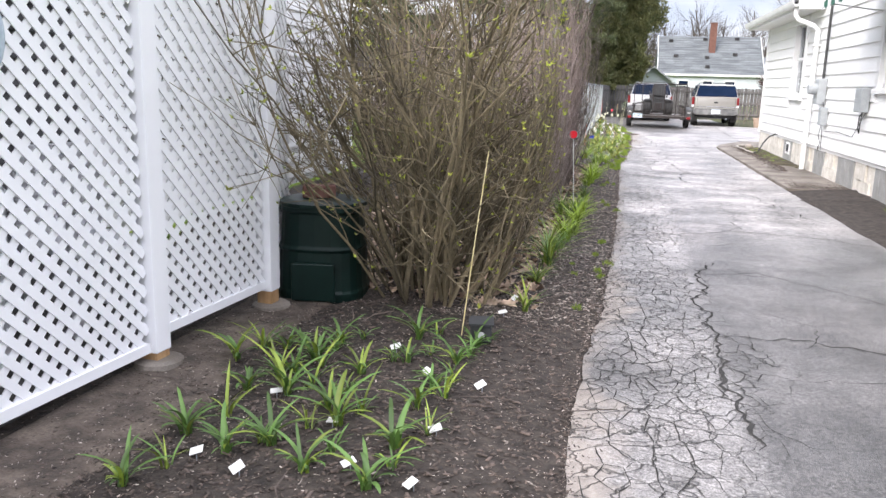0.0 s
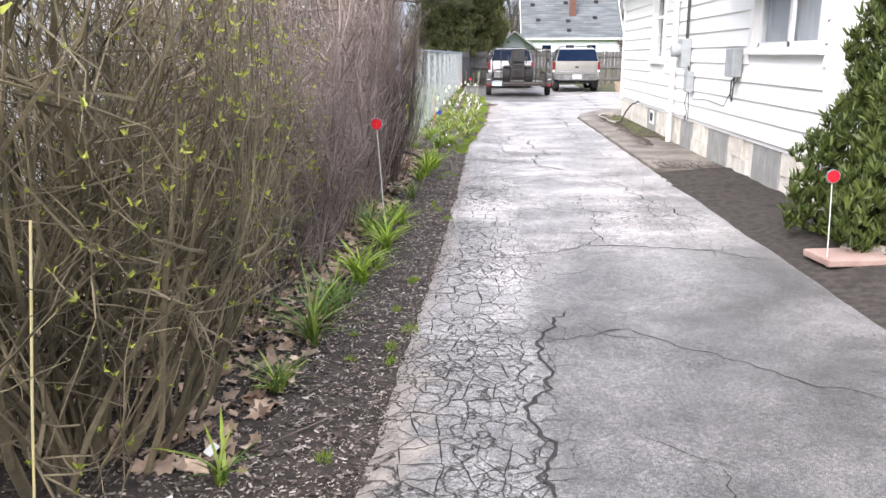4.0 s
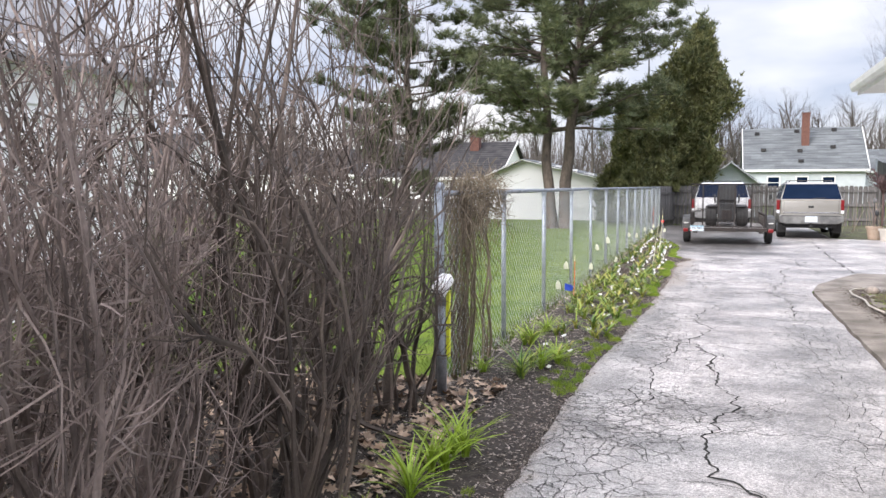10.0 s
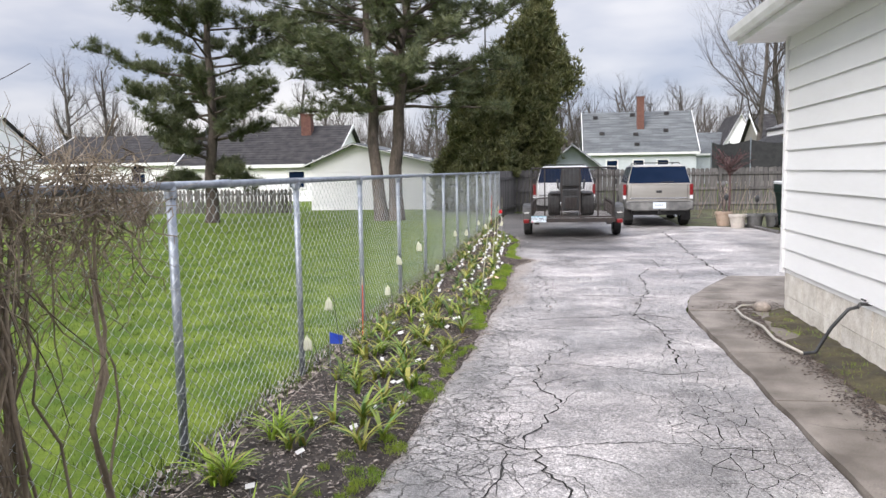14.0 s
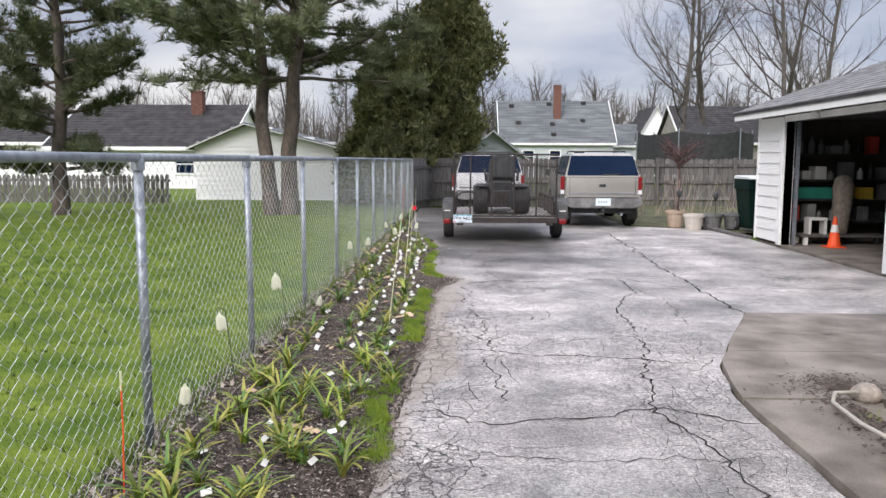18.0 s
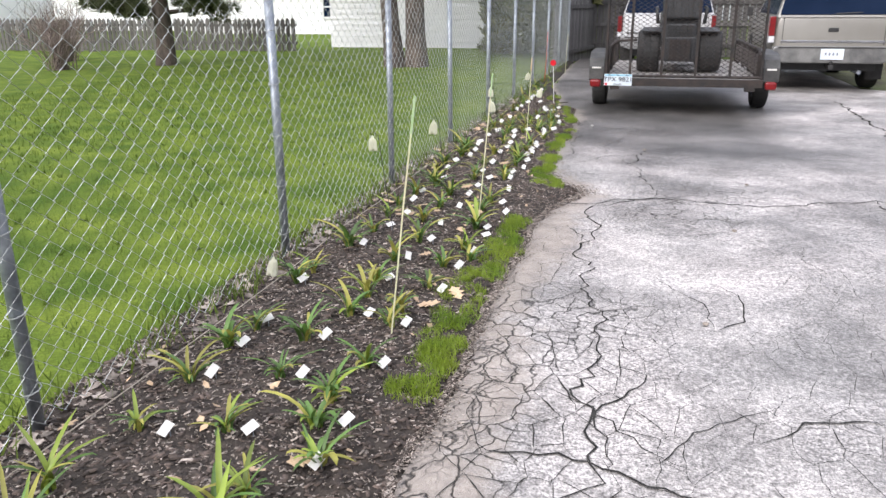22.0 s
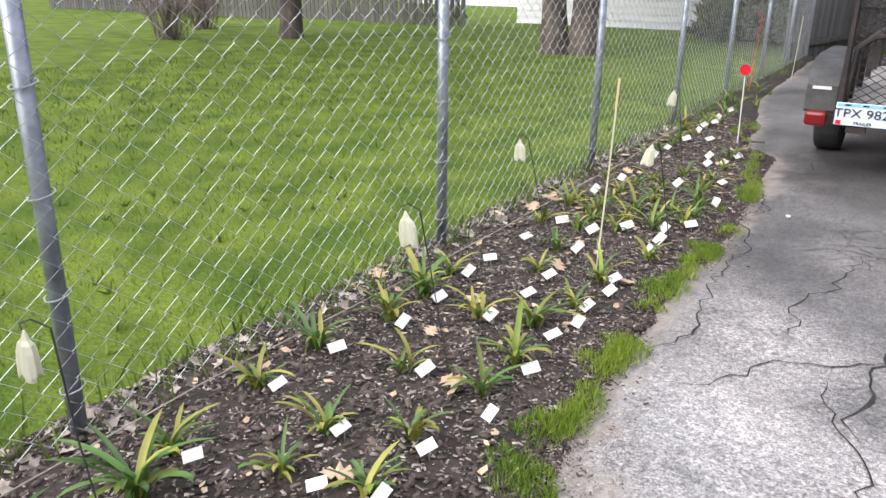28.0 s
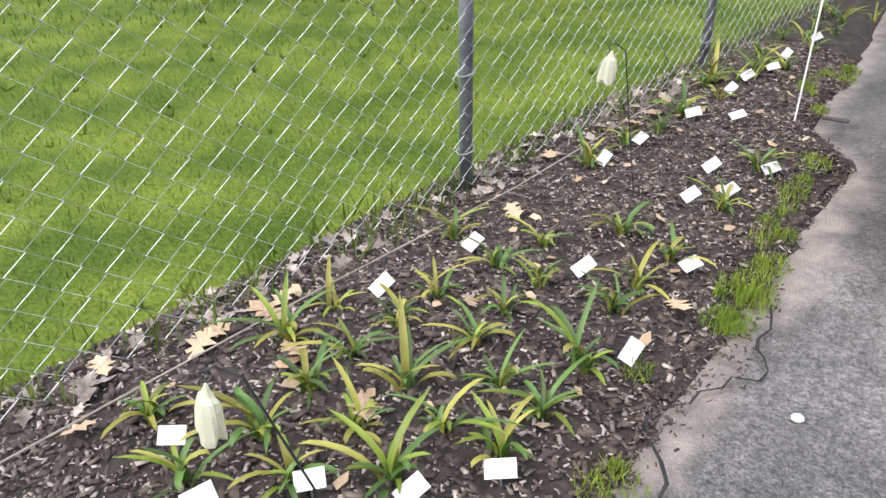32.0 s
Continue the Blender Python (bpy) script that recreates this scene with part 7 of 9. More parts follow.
# shrubs by the picket fence
for x, y, sd in ((-11.6, 34.5, 41), (-13.5, 37.0, 42)):
    rs = np.random.default_rng(sd)
    m = Mesh()
    for k in range(70):
        a = rs.uniform(0, 6.28)
        d = np.array([math.cos(a) * 0.5, math.sin(a) * 0.5, 1.2])
        ps, rr, dd = limb(m, (rs.normal(0, 0.12), rs.normal(0, 0.12), 0), d / np.linalg.norm(d), rs.uniform(0.9, 1.7), 0.012, rs, 0.15, 0, 5, 3)
        for q in range(3):
            limb(m, ps[rs.integers(2, 5)], dd + rs.normal(0, 0.5, 3), 0.5, 0.006, rs, 0.1, 0, 3, 3)
    single("bare_shrub", m, TWIG_BROWN, "leafless brown shrub on the far side of the lawn", "shrub", "shrubs on the lawn", at=pose(x, y, -0.05))

# ---------------------------------------------------------------- far houses
PALE_BLUE = shader("pale_blue_siding", (0.46, 0.50, 0.53), (0.52, 0.56, 0.59), scale=2, rough=0.6, fine=0.1)
WHITE_FAR = shader("white_vinyl_siding", (0.88, 0.88, 0.89), (0.85, 0.85, 0.86), scale=2, rough=0.5, fine=0.08)


def boards(m, x0, x1, y, z0, z1, step=0.2, side=-1):
    z = z0
    while z < z1 - 0.01:
        t = min(z + step, z1)
        m.add([(x0, y + side * 0.03, z), (x1, y + side * 0.03, z), (x1, y + side * 0.004, t), (x0, y + side * 0.004, t), (x0, y, z), (x1, y, z)], [(0, 1, 2, 3), (0, 4, 5, 1)])
        z = t


def window_y(parent, x, y, z, w, h):
    o = part("window", Mesh().box(x - w / 2, x + w / 2, y - 0.05, y - 0.04, z, z + h), CAR_GLASS, parent)
    f = Mesh()
    for a, b, c, d in ((x - w / 2 - 0.1, x - w / 2, z - 0.1, z + h + 0.1), (x + w / 2, x + w / 2 + 0.1, z - 0.1, z + h + 0.1), (x - w / 2, x + w / 2, z + h, z + h + 0.1), (x - w / 2, x + w / 2, z - 0.1, z), (x - w / 2, x + w / 2, z + h / 2 - 0.03, z + h / 2 + 0.03)):
        f.box(a, b, y - 0.09, y, c, d)
    part("window_frame", f, WHITE_TRIM, o)
    return o


def house_eaves(x0, x1, y0, depth, eave, ridge, wall_mat, roof_mat, label, windows=(), chimney=None, vents=(), name="house", step=0.2):
    """A house whose eaves face the yard."""
    ob = thing(name, pose(0, 0, -0.1), label, "house")
    m = Mesh().box(x0, x1, y0, y0 + depth, 0, eave)
    for x in (x0, x1):
        m.add([(x, y0, eave), (x, y0 + depth, eave), (x, y0 + depth / 2, ridge)], [(0, 1, 2)])
    part("wall", m, wall_mat, ob)
    b = Mesh()
    boards(b, x0, x1, y0, 0.0, eave, step)
    part("siding", b, wall_mat, ob)
    r = Mesh()
    for s, ye in ((1, y0 - 0.35), (-1, y0 + depth + 0.35)):
        p = [(x0 - 0.25, ye, eave), (x1 + 0.25, ye, eave), (x1 + 0.25, y0 + depth / 2, ridge + 0.12), (x0 - 0.25, y0 + depth / 2, ridge + 0.12)]
        r.add(p + [(a, c, d - 0.12) for a, c, d in p], [(0, 1, 2, 3), (4, 7, 6, 5), (0, 4, 5, 1), (1, 5, 6, 2), (3, 2, 6, 7), (0, 3, 7, 4)])
    rf = part("roof", r, roof_mat, ob)
    sh = Mesh()
    rows = 16
    random.seed(int(x0 * 10) + 77)
    for k in range(rows):
        a, c = k / rows, (k + 1.1) / rows
        x = x0 - 0.25 - random.random() * 0.5
        while x < x1 + 0.25:
            w = 0.9
            s, e = max(x, x0 - 0.25), min(x + w, x1 + 0.25)
            x += w
            if e <= s:
                continue
            ya, yb = lerp(y0 - 0.35, y0 + depth / 2, a), lerp(y0 - 0.35, y0 + depth / 2, min(1, c))
            za, zb = lerp(eave, ridge + 0.12, a), lerp(eave, ridge + 0.12, min(1, c))
            sh.add([(s, ya, za + 0.035), (e, ya, za + 0.035), (e, yb, zb + 0.01), (s, yb, zb + 0.01), (s, ya, za), (e, ya, za)], [(0, 1, 2, 3), (4, 5, 1, 0)])
    part("shingles", sh, roof_mat, rf)
    part("fascia", Mesh().box(x0 - 0.25, x1 + 0.25, y0 - 0.40, y0 - 0.355, eave - 0.16, eave + 0.03), WHITE_TRIM, ob)
    for s, xx in ((-1, x0 - 0.27), (1, x1 + 0.27)):
        part("rake_board", Mesh().beam((xx, y0 - 0.36, eave), (xx, y0 + depth / 2, ridge + 0.1), 0.05, 0.18), WHITE_TRIM, ob)
    for x, z, w, h in windows:
        window_y(ob, x, y0, z, w, h)

    def on_roof(x, f):
        return (x, lerp(y0 - 0.35, y0 + depth / 2, f), lerp(eave, ridge + 0.12, f))

    if chimney:
        x, f, w, top = chimney
        q = on_roof(x, f)
        c = part("chimney", Mesh().box(x - w / 2, x + w / 2, q[1] - w / 2, q[1] + w / 2, q[2] - 0.5, top), BRICK_RED, rf, "red brick chimney")
        part("chimney_cap", Mesh().box(x - w * 0.58, x + w * 0.58, q[1] - w * 0.58, q[1] + w * 0.58, top, top + 0.1), BRICK_RED, c)
    for x, f in vents:
        q = on_roof(x, f)
        part("roof_vent", Mesh().box(x - 0.2, x + 0.2, q[1] - 0.2, q[1] + 0.2, q[2] - 0.05, q[2] + 0.22), SHINGLE_DARK, rf)
    return ob


house_eaves(3.4, 12.95, 84, 9, 2.95, 6.75, PALE_BLUE, SHINGLE_FAR, "pale blue house with a wide grey shingle roof", [(5.7, 1.35, 0.9, 0.95), (8.0, 1.35, 0.85, 0.95), (10.1, 1.35, 0.9, 0.95)],
            (8.4, 0.62, 0.62, 8.0), [(4.4, 0.85), (4.9, 0.45), (7.8, 0.9), (7.9, 0.42), (10.6, 0.5), (10.9, 0.92), (7.9, 0.18)])
house_eaves(13.5, 24, 92, 8, 2.9, 5.0, PALE_BLUE, SHINGLE_FAR, "low grey-roofed house far behind the fence")
house_eaves(16.2, 26, 74, 8, 2.8, 5.6, shader("taupe_siding", (0.22, 0.20, 0.18), (0.27, 0.25, 0.23), scale=2, rough=0.7), SHINGLE_DARK, "brown house with a steep dark roof behind the trampoline", [(16.5, 1.4, 0.9, 1.1)])
house_eaves(-21.0, -11.9, 56, 8, 2.1, 4.4, WHITE_FAR, SHINGLE_DARK, "white house with a dark roof behind the garage", [(-14, 0.8, 0.9, 0.9)], (-14.3, 0.8, 0.6, 5.1))
house_eaves(-33, -23, 60, 9, 2.4, 4.3, WHITE_FAR, SHINGLE_DARK, "white house far across the lawn", [(-30, 1.2, 0.9, 1.1), (-26, 1.2, 0.9, 1.1)])
house_eaves(-46, -36, 56, 9, 2.8, 5.6, WHITE_FAR, SHINGLE_DARK, "white house with a dark roof far across the lawn", [(-43, 1.2, 0.9, 1.1), (-39, 1.2, 0.9, 1.1)])


def house_gable(x0, x1, y0, y1, eave, ridge, wall_mat, roof_mat, label, apex=0.5, name="outbuilding", ends=("front",), windows=()):
    """A building whose gable end faces the yard."""
    ob = thing(name, pose(0, 0, -0.1), label, "building")
    xa = lerp(x0, x1, apex)
    m = Mesh().box(x0, x1, y0, y1, 0, eave)
    for y in (y0, y1):
        m.add([(x0, y, eave), (x1, y, eave), (xa, y, ridge)], [(0, 1, 2)])
    part("wall", m, wall_mat, ob)
    z = 0.0
    b = Mesh()
    while z < ridge - 0.06:
        t = min(z + 0.18, ridge)
        f0 = max(0, (z - eave) / (ridge - eave))
        a, c = lerp(x0, xa, f0), lerp(x1, xa, f0)
        b.add([(a, y0 - 0.028, z), (c, y0 - 0.028, z), (c, y0 - 0.004, t), (a, y0 - 0.004, t), (a, y0, z), (c, y0, z)], [(0, 1, 2, 3), (0, 4, 5, 1)])
        z = t
    part("siding", b, wall_mat, ob)
    b = Mesh()
    z = 0.0
    while z < eave - 0.02:
        for xx, s in ((x1, 1),):
            b.add([(xx + s * 0.028, y0, z), (xx + s * 0.028, y1, z), (xx + s * 0.004, y1, z + 0.18), (xx + s * 0.004, y0, z + 0.18)], [(0, 1, 2, 3)])
        z += 0.18
    part("siding", b, wall_mat, ob)
    r = Mesh()
    for xe in (x0 - 0.25, x1 + 0.25):
        ze = eave - 0.25 * (ridge - eave) / (xa - x0)
        p = [(xe, y0 - 0.25, ze), (xe, y1 + 0.25, ze), (xa, y1 + 0.25, ridge + 0.02), (xa, y0 - 0.25, ridge + 0.02)]
        r.add(p + [(a, c, d + 0.09) for a, c, d in p], [(0, 3, 2, 1), (4, 5, 6, 7), (0, 1, 5, 4), (1, 2, 6, 5), (2, 3, 7, 6), (3, 0, 4, 7)])
    part("roof", r, roof_mat, ob)
    for xe in (x0 - 0.25, x1 + 0.25):
        ze = eave - 0.25 * (ridge - eave) / (xa - x0)
        part("rake_board", Mesh().beam((xe, y0 - 0.27, ze + 0.03), (xa, y0 - 0.27, ridge + 0.05), 0.04, 0.13, (0, 1, 0)), WHITE_TRIM, ob)
    for x, z, w, h in windows:
        window_y(ob, x, y0, z, w, h)
    return ob


house_gable(-9.7, -4.3, 45.2, 50.5, 1.95, 2.75, WHITE_FAR, SHINGLE_FAR, "white clapboard garage beyond the lawn", apex=0.36, name="garden_garage")
house_gable(-13.0, -6.6, 8.5, 18.0, 3.1, 5.2, WHITE_FAR, SHINGLE, "white neighbouring house behind the hedge", name="neighbour_house", windows=[(-11.5, 1.1, 1.0, 1.2), (-8.2, 1.1, 1.0, 1.2)])
house_gable(16.4, 20.4, 92, 99, 3.0, 6.6, WHITE_FAR, SHINGLE_DARK, "white gable end of a house far behind the trees", name="far_house")
house_gable(0.2, 2.75, 47.5, 53, 1.6, 2.6, PALE_BLUE, SHINGLE_FAR, "small pale blue shed behind the board fence", name="shed")

# picket fence across the lawn
PK = thing("picket_fence", pose(-9.4, 41.6, -0.08, 0, 0, 0), "grey picket fence beyond the lawn", "fence")
pk = Mesh().prism([(-0.062, 0), (0.062, 0), (0.062, 0.92), (0.0, 1.0), (-0.062, 0.92)], "y", -0.01, 0.01).data("picket", GREYWOOD)
for i in range(110):
    part("picket", pk, GREYWOOD, PK, at=pose(-i * 0.155, 0, rnd(-0.02, 0.02), 0, rnd(-1.5, 1.5), 0))
for z in (0.25, 0.75):
    part("rail", Mesh().box(-17, 0.1, 0.012, 0.05, z, z + 0.08), GREYWOOD, PK)

# trampoline with its net behind the back fence
TP = thing("trampoline", pose(11.4, 54.5, -0.1) @ Matrix.Diagonal((1.28, 1.28, 1.04, 1)), "round trampoline with a black safety net", "trampoline")
NETM = shader("black_net", (0.015, 0.016, 0.018), (0.03, 0.03, 0.032), scale=6, rough=0.8)
pn = Mesh()
for i in range(24):
    a0, a1 = 2 * math.pi * i / 24, 2 * math.pi * (i + 1) / 24
    sag0, sag1 = 0.18 * abs(math.sin(a0 * 3)), 0.18 * abs(math.sin(a1 * 3))
    pn.add([(2.1 * math.cos(a0), 2.1 * math.sin(a0), 0.9), (2.1 * math.cos(a1), 2.1 * math.sin(a1), 0.9), (2.1 * math.cos(a1), 2.1 * math.sin(a1), 2.75 - sag1), (2.1 * math.cos(a0), 2.1 * math.sin(a0), 2.75 - sag0)], [(0, 1, 2, 3)])
part("net", pn, NETM, TP)
part("mat", Mesh().lathe([(0, 0.86), (2.1, 0.86), (2.15, 0.9), (2.15, 0.84)], 24), NETM, TP)
for i in range(6):
    a = math.pi * i / 3
    part("pole", Mesh().tube([(2.15 * math.cos(a), 2.15 * math.sin(a), 0), (2.15 * math.cos(a), 2.15 * math.sin(a), 2.85)], 0.025, 6), GALV, TP)
cv = thing("gazebo", pose(12.6, 58, -0.1), "dark tent frame of a garden gazebo", "gazebo")
part("canopy", Mesh().add([(-1.3, -1.3, 2.5), (1.3, -1.3, 2.5), (1.3, 1.3, 2.5), (-1.3, 1.3, 2.5), (0, 0, 3.5)], [(0, 1, 4), (1, 2, 4), (2, 3, 4), (3, 0, 4), (0, 3, 2, 1)]), NETM, cv)
for x, y in ((-1.25, -1.25), (1.25, -1.25), (1.25, 1.25), (-1.25, 1.25)):
    part("pole", Mesh().tube([(x, y, 0), (x, y, 2.5)], 0.03, 6), NETM, cv)
# small red-leaved weeping tree by the pots
rt = thing("weeping_maple", pose(5.38, 34.6, 0.0), "small ornamental tree with dark red branches", "tree")
rs = np.random.default_rng(61)
m = Mesh()
m.tube([(0, 0, 0), (0.03, 0, 0.9), (0.0, 0.02, 1.75)], [0.035, 0.028, 0.02], 6)
tips = []
for k in range(46):
    a = rs.uniform(0, 6.28)
    ps, rr, dd = limb(m, (0, 0, rs.uniform(1.2, 1.5)), np.array([math.cos(a) * 0.62, math.sin(a) * 0.62, 0.8]), rs.uniform(0.4, 0.75), 0.017, rs, 0.12, -0.06, 6, 4)
    tips += ps[3:]
part("branch_crown", m, shader("dark_red_twig", (0.07, 0.04, 0.04), (0.13, 0.08, 0.075), scale=5, rough=0.9), rt)
PURPLE = leaf_shader("purple_leaf", (0.06, 0.022, 0.03), (0.11, 0.045, 0.05), per_object=0.1, per_island=0.4)
tv, tf = tuft_template(4, 0.06, 0.02, 0.9, rs)
tips = np.array(tips)
part("crown", scatter("young_leaves", tv, tf, tips, rotations(len(tips), rs, 80), rs.uniform(0.6, 1.2, len(tips)), PURPLE), PURPLE, rt, "dark purple young leaves")
rose = Mesh()
for k in range(60):
    x = rs.uniform(-1.0, 2.8)
    limb(rose, (x, rs.normal(0, 0.15), 0), np.array([rs.normal(0, 0.25), rs.normal(0, 0.1), 1.0]), rs.uniform(0.7, 1.3), 0.007, rs, 0.08, 0, 5, 3)
single("dry_rose_canes", rose, shader("pale_cane", (0.26, 0.21, 0.16), (0.34, 0.28, 0.22), scale=5, rough=0.9, per_island=0.3), "pale dry rose canes in front of the board fence", "shrub", kind="stuff", at=pose(5.6, 36.5, 0))
bk = sheet(20, 20, lambda y: 3.95, lambda y: 13, 33.2, 40.8, lambda x, y, t: -0.02 + 0.03 * fractal(x, y, 1.5))
tagged(part("back_bed", bk, shader("weedy_soil", (0.06, 0.055, 0.03), (0.08, 0.11, 0.03), scale=3, rough=0.95, bump=0.8, bump_scale=50, fine=0.6)), "weedy soil strip in front of the board fence", "soil strip", kind="structure")


# ---------------------------------------------------------------- the hedge of leafless shrubs
def shrub_meshes(seed, stems, height, spread, lean=0.0, twig=10, base=0.35, r0=0.011, fuzz=0.5, fork=2, arch=0, bend=0.15):
    rs = np.random.default_rng(seed)
    m, f, ends = Mesh(), Mesh(), []
    for k in range(stems):
        a, q = rs.uniform(0, 2 * np.pi), rs.uniform(0, 1) ** 0.6
        p = np.array([math.cos(a) * base * q, math.sin(a) * base * q, -0.04])
        out = spread * (0.25 + 0.9 * q) * rs.uniform(0.5, 1.2)
        d = np.array([math.cos(a) * out + lean * 0.3, math.sin(a) * out, 1.0])
        h = height * rs.uniform(0.55, 1.05)
        ps, rr, dd = limb(m, p, d / np.linalg.norm(d), h, r0 * rs.uniform(0.5, 1.45) * (1.6 if k % 4 == 0 else 1.0), rs, bend, 0.004, 9, 5, 0.22)
        forks = []
        for t in range(fork):
            i = rs.integers(2, 6)
            nd = (ps[i] - ps[i - 1]) / np.linalg.norm(ps[i] - ps[i - 1]) + rs.normal(0, 0.42, 3)
            fs, fr, fd = limb(m, ps[i], nd / np.linalg.norm(nd), h * rs.uniform(0.25, 0.5), rr[i] * 0.72, rs, bend * 1.2, 0.02, 6, 4, 0.3)
            forks.append(fs)
        for t in range(twig):
            bough = forks[t % len(forks)] if forks and t % 2 else ps
            i = rs.integers(2, len(bough))
            nd = bough[i] - bough[i - 1]
            nd = nd / np.linalg.norm(nd) + rs.normal(0, fuzz, 3)
            ts, tr, td = limb(f, bough[i], nd / np.linalg.norm(nd), rs.uniform(0.2, 0.6), 0.0042, rs, 0.10, 0.05, 4, 3, 0.35)
            ends.append(ts[-1])
            ends.append(ts[2])
            for u in range(2):
                nd = td + rs.normal(0, 0.6, 3)
                us, ur, ud = limb(f, ts[rs.integers(1, 4)], nd / np.linalg.norm(nd), rs.uniform(0.12, 0.3), 0.0026, rs, 0.1, 0.03, 3, 3, 0.5)
                ends.append(us[-1])
    for k in range(arch):
        a = rs.uniform(0, 2 * np.pi)
        p = np.array([math.cos(a) * base, math.sin(a) * base, rs.uniform(0.25, 1.1)])
        d = np.array([math.cos(a), math.sin(a), rs.uniform(0.1, 0.7)])
        ps, rr, dd = limb(m, p, d / np.linalg.norm(d), rs.uniform(0.6, 1.3), r0 * 0.7, rs, 0.16, -0.02, 7, 4, 0.25)
        for t in range(7):
            i = rs.integers(2, 8)
            nd = (ps[i] - ps[i - 1]) / np.linalg.norm(ps[i] - ps[i - 1]) + rs.normal(0, 0.6, 3)
            ts, tr, td = limb(f, ps[i], nd / np.linalg.norm(nd), rs.uniform(0.15, 0.4), 0.0036, rs, 0.12, 0.03, 4, 3, 0.35)
            ends.append(ts[-1])
    return m, f, np.array(ends)


def clip_side(v, lim):
    """Stems that would hang over the drive crowd together at the clipped face of the hedge."""
    out = []
    for x, y, z in v:
        e = lim + 0.10 * math.sin(z * 2.1 + y * 1.7) + 0.08 * z
        out.append((e + 0.16 * math.tanh((x - e) / 0.5) if x > e else x, y, z))
    return out


def shrub(at, seed, label, mat, bud=0.0, face=-0.85, **kw):
    m, f, ends = shrub_meshes(seed, **kw)
    lim = face - at.translation.x
    m.v, f.v = clip_side(m.v, lim), clip_side(f.v, lim)
    ends = np.array(clip_side([tuple(e) for e in ends], lim))
    ob = thing("bare_shrub", at, label, "shrub", "hedge of leafless shrubs")
    part("stem_clump", m, mat, ob)
    part("twig_crown", f, mat, ob)
    if bud:
        rs = np.random.default_rng(seed + 500)
        keep = ends[rs.uniform(0, 1, len(ends)) < bud]
        tv, tf = tuft_template(3, 0.026, 0.011, 0.9, rs)
        part("bud_growth", scatter("buds", tv, tf, keep, rotations(len(keep), rs, 80), rs.uniform(0.5, 1.2, len(keep)), BUD), BUD, ob, "small yellow-green leaf buds")
    return ob


TWIG_DARK = shader("dark_brown_twig", (0.052, 0.040, 0.034), (0.150, 0.117, 0.098), scale=3, rough=0.9, fine=0.4, per_island=0.45)
S1 = shrub(pose(-1.28, 6.0, 0.0), 101, "leafless olive-brown shrub with yellow-green buds", TWIG_OLIVE, bud=0.30, face=-0.82, stems=105, height=2.75, spread=0.40, twig=13, base=0.40, r0=0.0095, fuzz=0.65)
S2 = shrub(pose(-1.30, 7.3, 0.0), 102, "leafless olive-brown shrub with sparse green buds", TWIG_OLIVE, bud=0.42, face=-0.97, stems=44, height=1.95, spread=0.34, twig=11, base=0.36, r0=0.0090, fuzz=0.7, arch=26, bend=0.19)
S3 = shrub(pose(-1.16, 8.45, 0.0), 103, "dense leafless brown shrub in the hedge", TWIG_BROWN, face=-0.92, stems=78, height=1.95, spread=0.34, twig=12, base=0.42, r0=0.0085, fuzz=0.75, arch=34, bend=0.18)
S4 = shrub(pose(-1.14, 9.6, 0.0), 104, "dense leafless brown shrub in the hedge", TWIG_BROWN, face=-0.92, stems=78, height=2.25, spread=0.36, twig=13, base=0.45, r0=0.0090, fuzz=0.75, arch=26, bend=0.19)
S5 = shrub(pose(-1.20, 10.8, 0.0), 105, "dense leafless brown shrub in the hedge", TWIG_BROWN, face=-0.88, stems=95, height=2.6, spread=0.28, twig=13, base=0.48, r0=0.0095, fuzz=0.7)
S6 = shrub(pose(-1.25, 12.1, 0.0), 106, "leafless brown shrub with long upright stems", TWIG_DARK, face=-0.80, stems=56, height=3.05, spread=0.32, twig=17, base=0.50, r0=0.0155, fork=3, bend=0.17)
S7 = shrub(pose(-1.27, 13.62, 0.0), 107, "leafless brown shrub beside the fence post", TWIG_DARK, face=-1.04, stems=42, height=2.75, spread=0.28, twig=15, base=0.42, r0=0.0155, fork=3, bend=0.17)
copy_thing(S7, pose(-3.0, 11.4, 0, 0, 0, 60))
